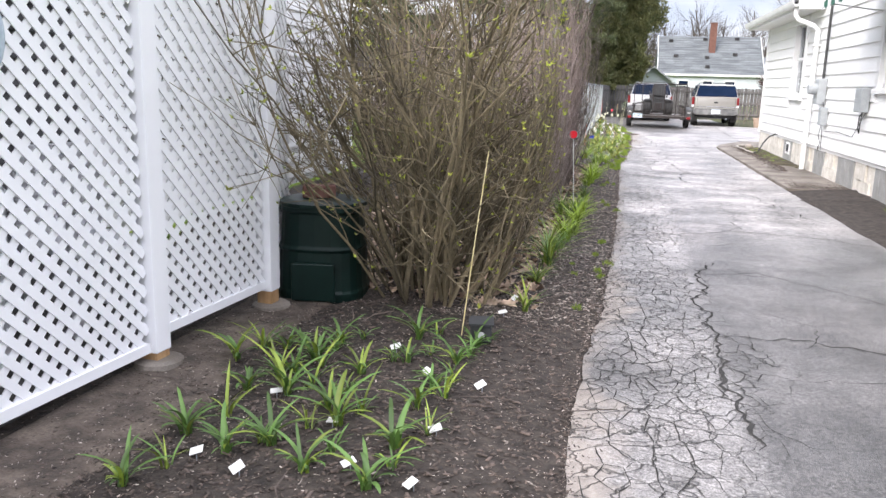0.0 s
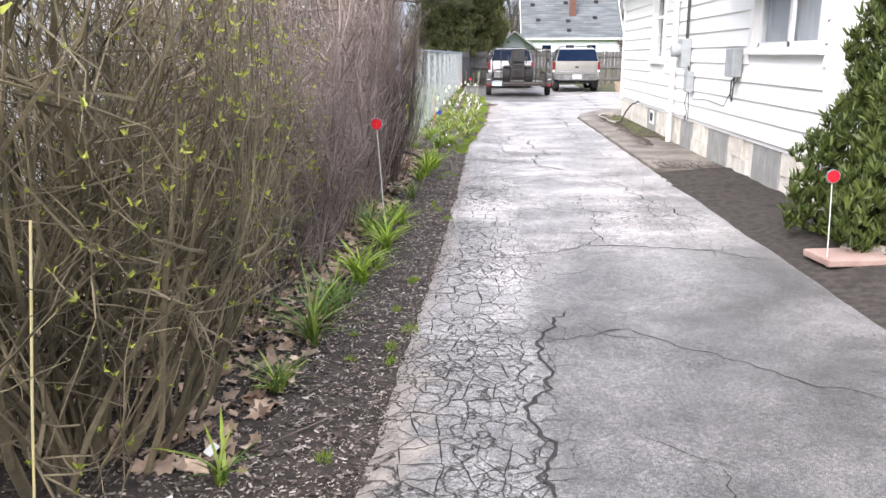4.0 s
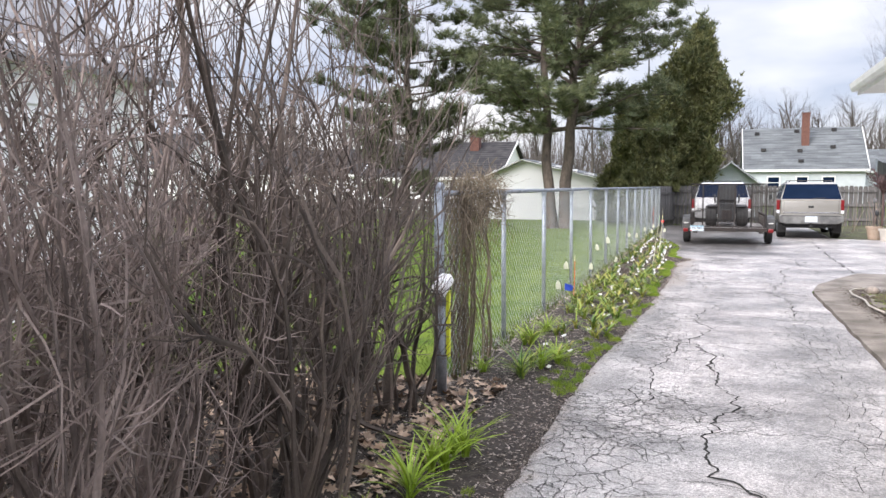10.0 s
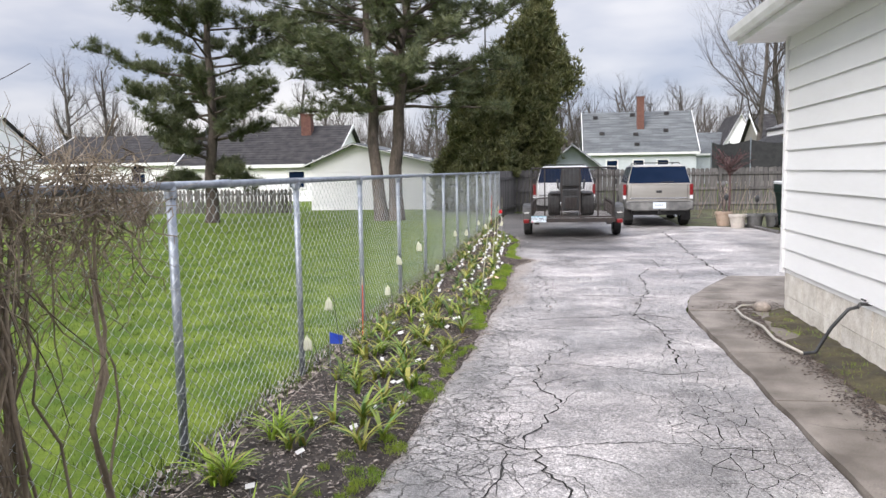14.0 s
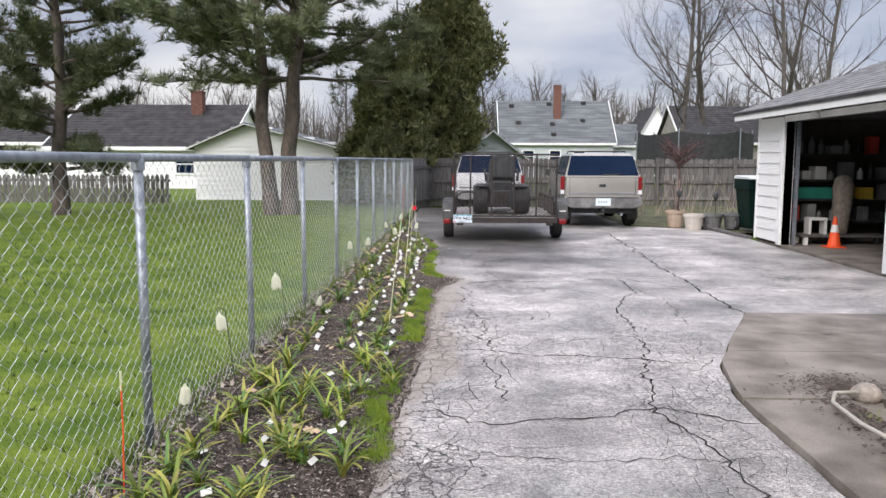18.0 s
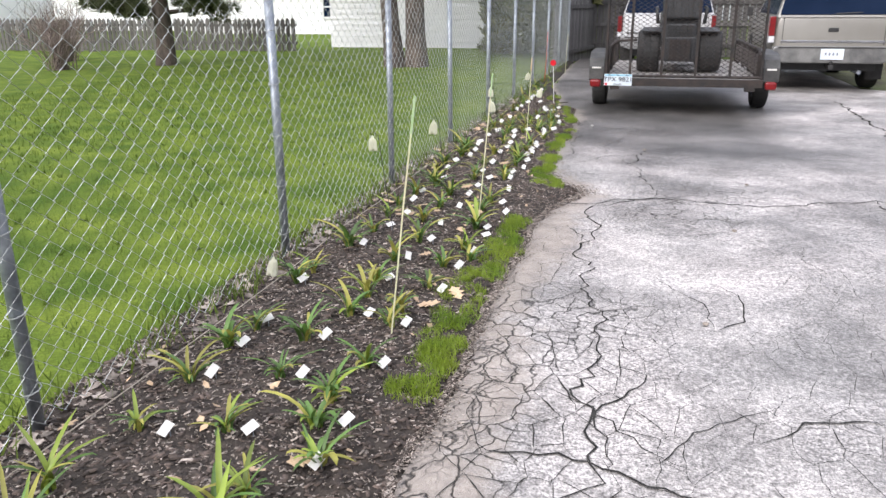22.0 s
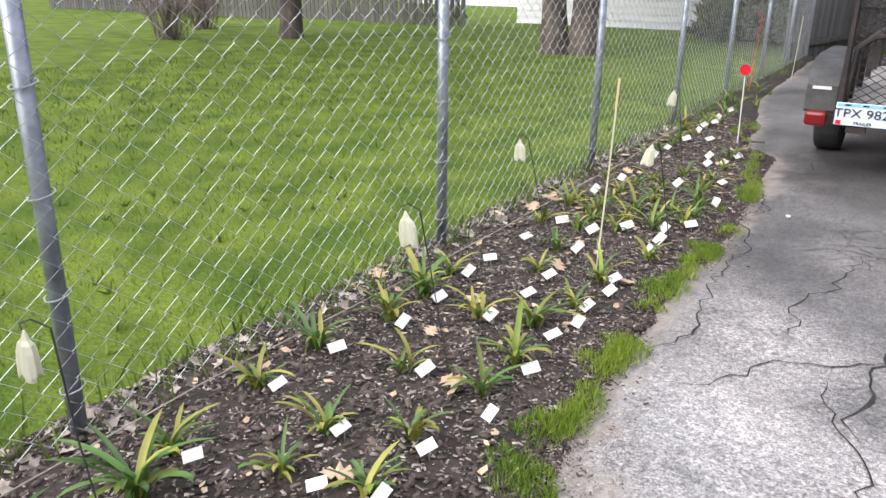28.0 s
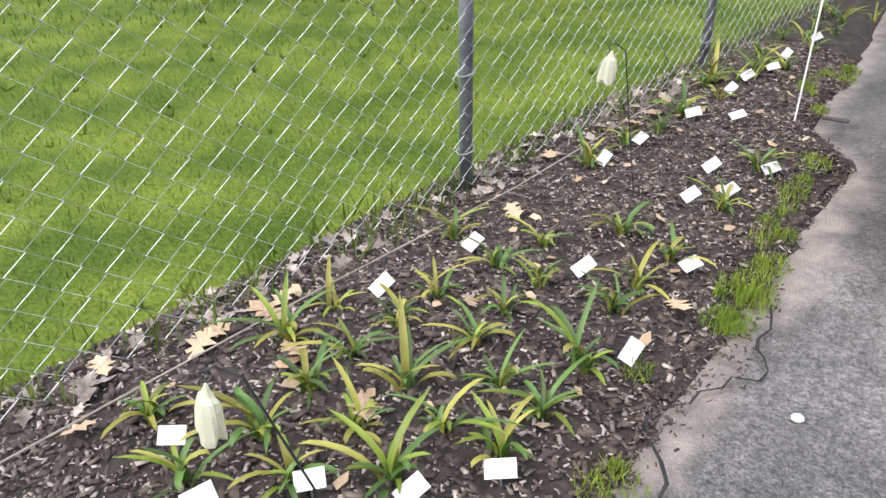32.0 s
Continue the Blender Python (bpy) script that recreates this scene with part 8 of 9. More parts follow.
# old vine hanging on the fence
VINE = shader("dry_vine_stem", (0.10, 0.078, 0.052), (0.25, 0.20, 0.145), scale=3, rough=0.9, fine=0.4, per_island=0.45)
rs = np.random.default_rng(140)
for cx, n, hang, spread, trunks in ((14.88, 55, 1.2, 0.16, 22), (15.5, 46, 0.45, 0.17, 3)):
    ob = thing("dry_vine", pose(FENCE_X + 0.03, cx, 0), "tangle of dry brown vine hanging over the fence", "vine", "vines on the fence")
    for k in range(trunks):
        pts = [(rs.normal(0, 0.05), rs.normal(0.03, spread * 0.75), -0.02)]
        for i in range(8):
            q = pts[-1]
            pts.append((q[0] * 0.9 + rs.normal(0, 0.022), q[1] * 0.93 + rs.normal(-0.004, 0.04), q[2] + FENCE_H / 8))
        r = rs.uniform(0.007, 0.014)
        part("stem", Mesh().tube(pts, [r * (1 - 0.07 * i) for i in range(9)], 5, caps=False), VINE, ob, smooth=True)
    m = Mesh()
    for k in range(n):
        ln = hang * rs.uniform(0.35, 1.0)
        pts = [(rs.normal(0, 0.05), rs.normal(0, spread), FENCE_H + rs.normal(0.0, 0.09))]
        for i in range(6):
            q = pts[-1]
            pts.append((q[0] + rs.normal(0, 0.035) + 0.004, q[1] + rs.normal(0, 0.06), max(0.02, q[2] - ln / 6 + rs.normal(0, 0.03))))
        m.tube(pts, [0.0045, 0.004, 0.0035, 0.0035, 0.003, 0.0025, 0.002], 3, caps=False)
    part("hanging_growth", m, VINE, ob)
    m = Mesh()
    for k in range(n * 11):
        y0, z0 = rs.normal(0, spread * 1.15), FENCE_H - abs(rs.normal(0, 0.24)) + 0.12
        limb(m, (rs.normal(0, 0.07), y0, z0), rs.normal(0, 1, 3), rs.uniform(0.08, 0.30), 0.0026, rs, 0.35, 0, 5, 3)
    part("twig_tangle", m, VINE, ob, "fine dry twigs bunched on the top rail")
LILY_SPOTS_A = [(-1.67, 3.28), (-0.92, 3.49), (-1.16, 3.54), (-1.47, 3.58), (-1.68, 3.67), (-1.34, 3.67), (-0.91, 3.79), (-1.17, 3.91), (-1.27, 4.05), (-1.47, 4.11), (-1.65, 4.12), (-0.92, 4.15), (-1.55, 4.36), (-0.91, 4.41), (-1.86, 4.42), (-1.26, 4.45), (-1.51, 4.53), (-1.70, 4.63), (-1.10, 4.65), (-0.87, 4.72), (-1.49, 4.79), (-0.83, 4.99), (-1.13, 4.99), (-0.67, 5.75), (-0.67, 6.44), (-0.33, 17.08), (-0.83, 18.62), (-0.59, 14.81), (-0.56, 15.14), (-0.41, 15.38), (-0.39, 15.82), (-0.76, 15.96), (-0.62, 16.44), (-0.34, 16.89), (-0.58, 17.70), (-0.45, 17.91), (-0.32, 18.01), (-0.69, 18.37), (-0.61, 18.59), (-0.46, 18.61), (-0.28, 18.89), (-0.66, 19.05), (-0.44, 19.15)]
LILY_SPOTS_B = [(-0.28, 19.66), (-0.84, 19.79), (-0.61, 19.87), (-0.81, 20.04), (-0.41, 20.16), (-0.29, 20.29), (-0.75, 20.33), (-0.62, 20.61), (-0.28, 20.62), (-0.47, 20.77), (-0.17, 20.78), (-0.80, 20.84), (-0.29, 21.03), (-0.70, 21.20), (-0.23, 21.50), (-0.11, 21.70), (-0.73, 21.73), (-0.45, 21.78), (-0.19, 21.88), (-0.21, 22.04), (-0.76, 22.08), (-0.45, 22.16), (-0.19, 22.34), (-0.76, 22.35), (-0.49, 22.47), (-0.75, 22.56), (-0.22, 22.71), (-0.42, 22.76), (-0.22, 22.85), (-0.42, 22.99), (-0.83, 23.12), (-0.19, 23.17), (-0.45, 23.20), (-0.81, 23.27), (-0.46, 23.50), (-0.20, 23.51), (-0.10, 23.68), (-0.78, 23.70), (-0.16, 23.83), (-0.43, 23.85), (-0.75, 24.00), (-0.18, 24.20), (-0.52, 24.25), (-0.78, 24.36), (-0.50, 24.59), (-0.23, 24.61), (-0.80, 24.65), (-0.22, 24.87), (-0.76, 24.92), (-0.52, 24.93)]
LILY_SPOTS_C = [(-0.70, 25.25), (-0.78, 25.41), (-0.47, 25.48), (-0.25, 25.53), (-0.50, 25.68), (-0.83, 25.77), (-0.29, 25.78), (-0.84, 26.05), (-0.52, 26.08), (-0.26, 26.08), (-0.27, 26.32), (-0.77, 26.35), (-0.52, 26.52), (-0.33, 26.59), (-0.79, 26.59), (-0.28, 26.83), (-0.82, 26.85), (-0.53, 27.04), (-0.29, 27.12), (-0.57, 27.34), (-0.21, 27.49), (-0.60, 27.63), (-0.82, 27.69), (-0.46, 27.76), (-0.60, 27.80)]
LILY_SPOTS_D = [(-0.32, 27.89), (-0.47, 27.94), (-0.63, 27.95), (-0.82, 28.05), (-0.34, 28.06), (-0.22, 28.08), (-0.48, 28.09), (-0.65, 28.10), (-0.84, 28.21), (-0.22, 28.23), (-0.34, 28.24), (-0.65, 28.25), (-0.47, 28.31), (-0.67, 28.41), (-0.24, 28.41), (-0.48, 28.46), (-0.64, 28.62), (-0.50, 28.62), (-0.30, 28.65), (-0.86, 28.69), (-0.62, 28.80), (-0.32, 28.81), (-0.31, 28.98), (-0.49, 29.02), (-0.34, 29.38), (-0.85, 29.42), (-0.83, 29.65), (-0.37, 29.76), (-0.82, 30.07), (-0.90, 30.49)]
LILY_SPOTS = LILY_SPOTS_A + LILY_SPOTS_B + LILY_SPOTS_C + LILY_SPOTS_D
TAG_SPOTS_A = [(-1.34, 3.45), (-1.54, 3.52), (-0.77, 3.55), (-1.01, 3.61), (-1.19, 3.91), (-0.79, 3.96), (-1.50, 4.09), (-0.70, 4.46), (-0.96, 4.55), (-1.18, 4.77), (-0.77, 5.58), (-0.74, 5.92), (-0.41, 15.13), (-0.55, 15.47), (-0.36, 15.78), (-0.61, 15.91), (-0.52, 16.36), (-0.35, 16.77), (-0.62, 16.88), (-0.32, 17.17), (-0.19, 17.30), (-0.32, 17.73), (-0.29, 17.76), (-0.24, 17.91), (-0.66, 17.95), (-0.24, 17.95), (-0.53, 18.33), (-0.27, 18.36), (-0.22, 18.77), (-0.61, 18.79), (-0.45, 18.91), (-0.31, 19.02), (-0.58, 19.24)]
TAG_SPOTS_B = [(-0.42, 19.58), (-0.22, 19.64), (-0.75, 19.70), (-0.50, 19.87), (-0.37, 19.91), (-0.20, 20.00), (-0.53, 20.11), (-0.17, 20.18), (-0.23, 20.83), (-0.13, 20.97), (-0.38, 21.02), (-0.09, 21.70), (-0.60, 21.73), (-0.35, 21.79), (-0.09, 21.93), (-0.67, 22.12), (-0.35, 22.18), (-0.11, 22.36), (-0.69, 22.38), (-0.39, 22.48), (-0.71, 22.61), (-0.14, 22.74), (-0.32, 22.79), (-0.77, 23.11), (-0.10, 23.17), (-0.37, 23.20), (-0.10, 23.51), (-0.38, 23.56), (-0.68, 23.71), (-0.08, 23.77), (-0.34, 23.85), (-0.08, 24.07), (-0.65, 24.07), (-0.38, 24.22), (-0.10, 24.22), (-0.65, 24.40), (-0.05, 24.56), (-0.36, 24.62), (-0.70, 24.72), (-0.12, 24.83), (-0.37, 24.94), (-0.71, 24.96), (-0.36, 25.17), (-0.14, 25.18)]
TAG_SPOTS_C = [(-0.67, 25.41), (-0.34, 25.48), (-0.19, 25.54), (-0.43, 25.69), (-0.21, 25.75), (-0.73, 25.78), (-0.16, 26.00), (-0.73, 26.04), (-0.43, 26.09), (-0.18, 26.28), (-0.67, 26.33), (-0.45, 26.54), (-0.22, 26.54), (-0.68, 26.57), (-0.19, 26.70), (-0.43, 26.79), (-0.71, 26.84), (-0.22, 26.85), (-0.44, 27.00), (-0.20, 27.03), (-0.74, 27.05), (-0.23, 27.16), (-0.47, 27.36), (-0.72, 27.37), (-0.21, 27.55), (-0.51, 27.63), (-0.69, 27.68), (-0.22, 27.73), (-0.40, 27.78), (-0.25, 27.90), (-0.17, 28.04), (-0.77, 28.35), (-0.16, 28.54), (-0.73, 28.67), (-0.43, 28.76), (-0.23, 28.98), (-0.41, 29.35), (-0.78, 29.46), (-0.34, 29.49), (-0.47, 29.64), (-0.76, 29.68), (-0.31, 29.75), (-0.74, 30.05), (-0.59, 30.13), (-0.75, 30.46), (-0.76, 30.65), (-0.74, 30.89), (-0.76, 31.14), (-0.76, 31.55)]
TAG_SPOTS = TAG_SPOTS_A + TAG_SPOTS_B + TAG_SPOTS_C

# ---------------------------------------------------------------- mulch, litter and grass
rs = np.random.default_rng(7)


def ground_points(n, y0, y1, xa, xb, lift=0.0):
    ys = rs.uniform(y0, y1, n)
    xs = np.array([lerp(xa(y), xb(y), u) for y, u in zip(ys, rs.uniform(0, 1, n))])
    return np.array([(x, y, bed_z(x, y) + lift) for x, y in zip(xs, ys)])


chip_v = np.array([(-0.5, -0.16, 0), (0.5, -0.2, 0.02), (0.55, 0.15, 0.05), (-0.45, 0.2, 0.03), (-0.5, -0.16, -0.1), (0.5, -0.2, -0.08), (0.55, 0.15, -0.06), (-0.45, 0.2, -0.08)])
chip_f = np.array([(0, 1, 2, 3), (0, 4, 5, 1), (1, 5, 6, 2), (2, 6, 7, 3), (3, 7, 4, 0)])


def chips(name, n, y0, y1, xa, xb, size, mat, label):
    p = ground_points(n, y0, y1, xa, xb, 0.004)
    s = rs.uniform(size * 0.4, size, n) * rs.choice([0.6, 1.0, 1.5], n, p=[0.5, 0.35, 0.15])
    tagged(part(name, scatter(name, chip_v, chip_f, p, rotations(n, rs, 28), s, mat), mat), label, "mulch", kind="stuff")


near_l = lambda y: max(bed_left(y), FENCE_X - 0.15) if y > 14 else bed_left(y)
near_r = lambda y: left_edge(y) + 0.015
CHIP_DARK = shader("dark_wood_chip", (0.034, 0.026, 0.022), (0.11, 0.082, 0.067), scale=30, rough=0.9, per_island=0.5)
chips("mulch_chips", 46000, 19.0, 31.5, near_l, near_r, 0.032, CHIP_DARK, "dark wood-chip mulch on the flower bed")
chips("pale_mulch_chips", 46000, 19.0, 31.5, near_l, near_r, 0.0175, CHIP, "pale grey chips scattered over the mulch")
chips("mulch_chips", 20000, 2.6, 7.5, lambda y: -2.3, near_r, 0.028, CHIP_DARK, "dark wood-chip mulch around the young plants")
chips("pale_mulch_chips", 6500, 2.6, 9.5, lambda y: -1.7, near_r, 0.0135, CHIP, "pale gravel and chips on the garden soil")
for n, mat, size in ((4200, CHIP_DARK, 0.018), (2600, CHIP, 0.011)):
    p = np.array([(x, y, bed_z(x, y) + 0.012) for x, y in zip(np.minimum(rs.normal(-1.86, 0.2, n), -1.3).clip(-2.32), rs.uniform(0.6, 6.0, n))])
    tagged(part("dirt_crumbs", scatter("dirt_crumbs", chip_v, chip_f, p, rotations(n, rs, 30), rs.uniform(0.35, 1.0, n) * size, mat), mat), "small crumbs of soil and gravel on the dry dirt", "soil", kind="stuff")
chips("pale_mulch_chips", 21000, 5.5, 19.0, lambda y: max(near_l(y), -1.15), near_r, 0.022, CHIP, "pale chips along the driveway edge")
chips("mulch_chips", 9000, 6.5, 19.0, lambda y: max(near_l(y), -1.15), near_r, 0.024, CHIP_DARK, "dark mulch along the driveway edge")

# torn pale leaf scraps among the young plants
n = 240
p = ground_points(n, 21.5, 31.0, lambda y: FENCE_X + 0.05, lambda y: left_edge(y) - 0.1, 0.010)
tv, tf = np.array([(-0.5, -0.18, 0.0), (0.1, -0.28, 0.06), (0.5, 0.02, 0.16), (0.15, 0.26, 0.05), (-0.35, 0.2, 0.1)]), np.array([(0, 1, 2), (0, 2, 3), (0, 3, 4)])
tagged(part("leaf_scraps", scatter("leaf_scraps", tv, tf, p, rotations(n, rs, 40), rs.uniform(0.015, 0.05, n), STRAW), STRAW), "torn scraps of dry tan leaves on the mulch", "leaf litter", kind="stuff")
# loose grit spilled over the broken edge of the asphalt
for n, y0, y1, reach, mat, size in ((9000, 19.5, 26.2, 0.09, CHIP, 0.011), (5000, 19.5, 31.0, 0.05, CHIP_DARK, 0.016), (4200, 2.5, 19.5, 0.05, CHIP_DARK, 0.014), (2600, 2.5, 19.5, 0.06, CHIP, 0.010)):
    ys = rs.uniform(y0, y1, n)
    p = np.array([(left_edge(y) - 0.03 + abs(rs.normal(0, reach * max(0.15, 0.6 + fractal(y, 2, 1.3, 8)))), y, 0.004 + 0.010 * fractal(left_edge(y), y, 0.8)) for y in ys])
    tagged(part("edge_grit", scatter("edge_grit", chip_v, chip_f, p, rotations(n, rs, 30), rs.uniform(0.3, 1.0, n) * size, mat), mat), "loose grit and soil crumbs along the asphalt edge", "grit", kind="stuff")

# soil crumbs washed over the concrete walk
crumb = []
for k in range(3600):
    y = rs.uniform(15.2, 20.7)
    x = 2.66 - abs(rs.normal(0, 0.10)) + 0.08 * fractal(y, 0, 1.2)
    crumb.append((x, y, 0.047))
for k in range(900):
    y = rs.uniform(12.8, 14.2)
    crumb.append((rs.uniform(2.2, 2.98), 12.82 + abs(rs.normal(0, 0.35)), 0.046))
for k in range(900):
    a, r = rs.uniform(0, 6.28), abs(rs.normal(0, 0.22))
    crumb.append((2.75 + r * math.cos(a), 20.95 + r * math.sin(a), 0.046))
crumb = np.array(crumb)
tagged(part("soil_crumbs", scatter("soil_crumbs", chip_v, chip_f, crumb, rotations(len(crumb), rs, 25), rs.uniform(0.006, 0.026, len(crumb)), CHIP_DARK), CHIP_DARK), "dark soil crumbs and bark washed over the concrete walk", "soil", kind="stuff")

# fallen leaves under the hedge
leaf_v = np.array([(0, -0.5, 0.0), (0.16, -0.25, 0.05), (0.34, -0.2, 0.12), (0.2, 0.02, 0.05), (0.4, 0.2, 0.14), (0.16, 0.25, 0.05), (0.0, 0.55, 0.1), (-0.16, 0.25, 0.05), (-0.4, 0.2, 0.14), (-0.2, 0.02, 0.05), (-0.34, -0.2, 0.12), (-0.16, -0.25, 0.05), (0, 0, 0.0)])
leaf_f = np.array([(12, i, (i + 1) % 12) for i in range(12)])
n = 4600
p = ground_points(n, 5.8, 14.6, lambda y: -2.6, lambda y: -0.62, 0.012)
tagged(part("leaf_litter", scatter("leaf_litter", leaf_v, leaf_f, p, rotations(n, rs, 50), rs.uniform(0.04, 0.11, n), LITTER), LITTER), "brown leaf litter under the hedge", "leaf litter", kind="stuff")
n = 900
p = ground_points(n, 14.2, 31, lambda y: FENCE_X - 0.1, lambda y: FENCE_X + 0.12, 0.01)
tagged(part("leaf_litter", scatter("leaf_litter", leaf_v, leaf_f, p, rotations(n, rs, 60), rs.uniform(0.03, 0.075, n), CHIP), CHIP), "pale dry litter along the foot of the fence", "leaf litter", kind="stuff")
sticks = Mesh()
for k in range(80):
    x, y = rs.uniform(-2.1, -0.5), rs.uniform(3.4, 14.5)
    a, ln = rs.uniform(0, 6.28), rs.uniform(0.1, 0.45)
    z = bed_z(x, y) + 0.012
    sticks.tube([(x, y, z), (x + ln / 2 * math.cos(a), y + ln / 2 * math.sin(a), z + rs.uniform(0.0, 0.03)), (x + ln * math.cos(a + 0.2), y + ln * math.sin(a + 0.2), z)], [0.0032, 0.0028, 0.0016], 4)
tagged(part("fallen_twigs", sticks, TWIG_DARK), "fallen twigs on the garden soil", "twigs", kind="stuff")


def blades(name, n, places, length, width, mat, label, lean=38, category="grass"):
    tv = np.array([(-0.5 * width, 0, 0), (0.5 * width, 0, 0), (0.32 * width, 0.05, 0.55), (-0.32 * width, 0.05, 0.55), (0.0, 0.2, 1.0), (0.02 * width, 0.2, 1.0)])
    tf = np.array([(0, 1, 2, 3), (3, 2, 5, 4)])
    tagged(part(name, scatter(name, tv, tf, places, rotations(len(places), rs, lean), rs.uniform(0.5, 1.2, len(places)) * length, mat), mat), label, category, kind="stuff")


def lawn_z(x, y):
    return -0.03 + 0.03 * fractal(x, y, 0.5)


def lawn_points(n, x0, x1, y0, y1):
    xs, ys = rs.uniform(x0, x1, n), rs.uniform(y0, y1, n)
    return np.array([(x, y, lawn_z(x, y) - 0.004) for x, y in zip(xs, ys)])


blades("lawn_grass", 0, lawn_points(52000, -4.2, FENCE_X - 0.05, 22.5, 33.5), 0.032, 0.11, GRASS, "short green lawn grass close to the fence")
blades("lawn_grass", 0, lawn_points(24000, -5.0, FENCE_X - 0.05, 14.4, 22.5), 0.036, 0.14, GRASS, "short green lawn grass close to the fence")
blades("lawn_grass", 0, lawn_points(26000, -9.0, -4.2, 20, 36), 0.045, 0.2, GRASS, "short green lawn grass")
n = 520
dand = lawn_points(n, -7, -1.2, 18, 34)
blades("lawn_weeds", 0, np.repeat(dand, 5, 0), 0.06, 0.22, GRASS, "broad-leaved weeds in the lawn", 70, "weeds")
n = 900
fp = np.array([(rs.normal(FENCE_X - 0.02, 0.07), y, 0.0) for y in rs.uniform(14.5, 37, n)])
blades("fence_grass", 0, np.repeat(fp, 5, 0) + rs.normal(0, 0.03, (n * 5, 3)) * np.array([1, 1, 0]), 0.11, 0.07, GRASS, "longer grass along the foot of the fence", 40)

# bright grass tufts on the driveway edge
tuft_places = []
for y0, y1, count, off in ((18.6, 21.0, 70, 0.09), (21.0, 24.6, 140, 0.08), (24.6, 26.0, 75, 0.08), (26.0, 28.0, 75, 0.05), (28.0, 29.6, 26, 0.06), (29.6, 31.6, 14, 0.1), (14.5, 18.6, 90, 0.10), (3.0, 14.0, 30, 0.14)):
    for k in range(count):
        y = rs.uniform(y0, y1)
        if fractal(y, 0, 0.9, 12) < -0.12:
            continue
        x = left_edge(y) - along(GRIT_W, y) * 0.85 - abs(rs.normal(0, off)) + 0.02
        reach = rs.uniform(0.022, 0.066) * (0.7 if y < 14 else 1.0)
        z = max(0.0, bed_z(x, y))
        for b in range(int(2600 * reach)):
            u, a = math.sqrt(rs.uniform(0, 1)), rs.uniform(0, 6.28)
            tuft_places.append((x + reach * u * math.cos(a), y + reach * u * math.sin(a) * 1.25, z - 0.006 + 0.35 * reach * (1 - u * u)))
blades("edge_grass", 0, np.array(tuft_places), 0.034, 0.085, EDGE_GRASS, "bright green grass tufts along the driveway edge", 45)
moss_p = np.array([(rs.uniform(2.62, 2.95), y, 0.06) for y in rs.uniform(17, 20.5, 60)])
blades("moss_tufts", 0, np.repeat(moss_p, 14, 0) + rs.normal(0, 0.04, (840, 3)) * np.array([1, 1, 0]), 0.03, 0.10, EDGE_GRASS, "small moss and weed tufts on the soil by the wall", 60, "weeds")

# ---------------------------------------------------------------- daylilies
random.seed(19)


def blade_data(length, width, arch, mat):
    """One strap leaf, folded along its rib, arching outward along +x."""
    m = Mesh()
    steps = 6
    for i in range(steps + 1):
        t = i / steps
        a = arch * t
        x = length * (math.sin(a) / max(arch, 0.01)) * t * 0.9
        z = length * (t - 0.52 * (arch / 1.6) * t * t)
        w = width * (0.55 + 0.9 * t) * (1 - t) ** 0.55 if t < 1 else 0.0006
        w = max(w, 0.0006)
        m.v += [(x, -w / 2, z + w * 0.25), (x, 0, z), (x, w / 2, z + w * 0.25)]
    for i in range(steps):
        k = i * 3
        m.f += [(k, k + 1, k + 4, k + 3), (k + 1, k + 2, k + 5, k + 4)]
    return m.data("leaf", mat, True)


LILY_YELLOW = leaf_shader("yellowed_leaf", (0.28, 0.28, 0.05), (0.40, 0.36, 0.09), rough=0.5, per_object=0.3)
LEAF_SET = [blade_data(rnd(0.15, 0.24), rnd(0.016, 0.023), a, mat) for mat in (LILY, LILY, LILY_DARK, LILY_YELLOW) for a in (0.7, 1.1, 1.5, 1.9)]
BRIGHT_SET = [blade_data(rnd(0.22, 0.34), rnd(0.020, 0.028), a, mat) for a in (0.35, 0.6, 0.9, 1.2) for mat in (LILY, LILY_DARK)]
DARK_SET = [blade_data(rnd(0.17, 0.27), rnd(0.017, 0.025), a, mat) for mat in (LILY_DARK, LILY_DARK, LILY_DARK, LILY) for a in (1.1, 1.5, 1.9)]
LOW_SET = [blade_data(rnd(0.16, 0.25), rnd(0.017, 0.025), a, mat) for mat in (LILY, LILY_DARK, LILY_DARK, LILY_YELLOW) for a in (1.3, 1.7, 2.1)]


def daylily(x, y, size, leaves, label, name="daylily", data=LEAF_SET, droop=1.0, z=None):
    ob = thing(name, pose(x, y, bed_z(x, y) if z is None else z, 0, 0, rnd(0, 360)), label, "plant", "young plants in the bed")
    for k in range(leaves):
        me = random.choice(data)
        s = size * rnd(0.65, 1.15)
        part("leaf", me, None, ob, at=pose(rnd(-0.015, 0.015), rnd(-0.015, 0.015), -0.01, 0, rnd(-10, 14) * droop, 360 * k / leaves + rnd(-28, 28)) @ Matrix.Diagonal((s, s, s, 1)))
    return ob


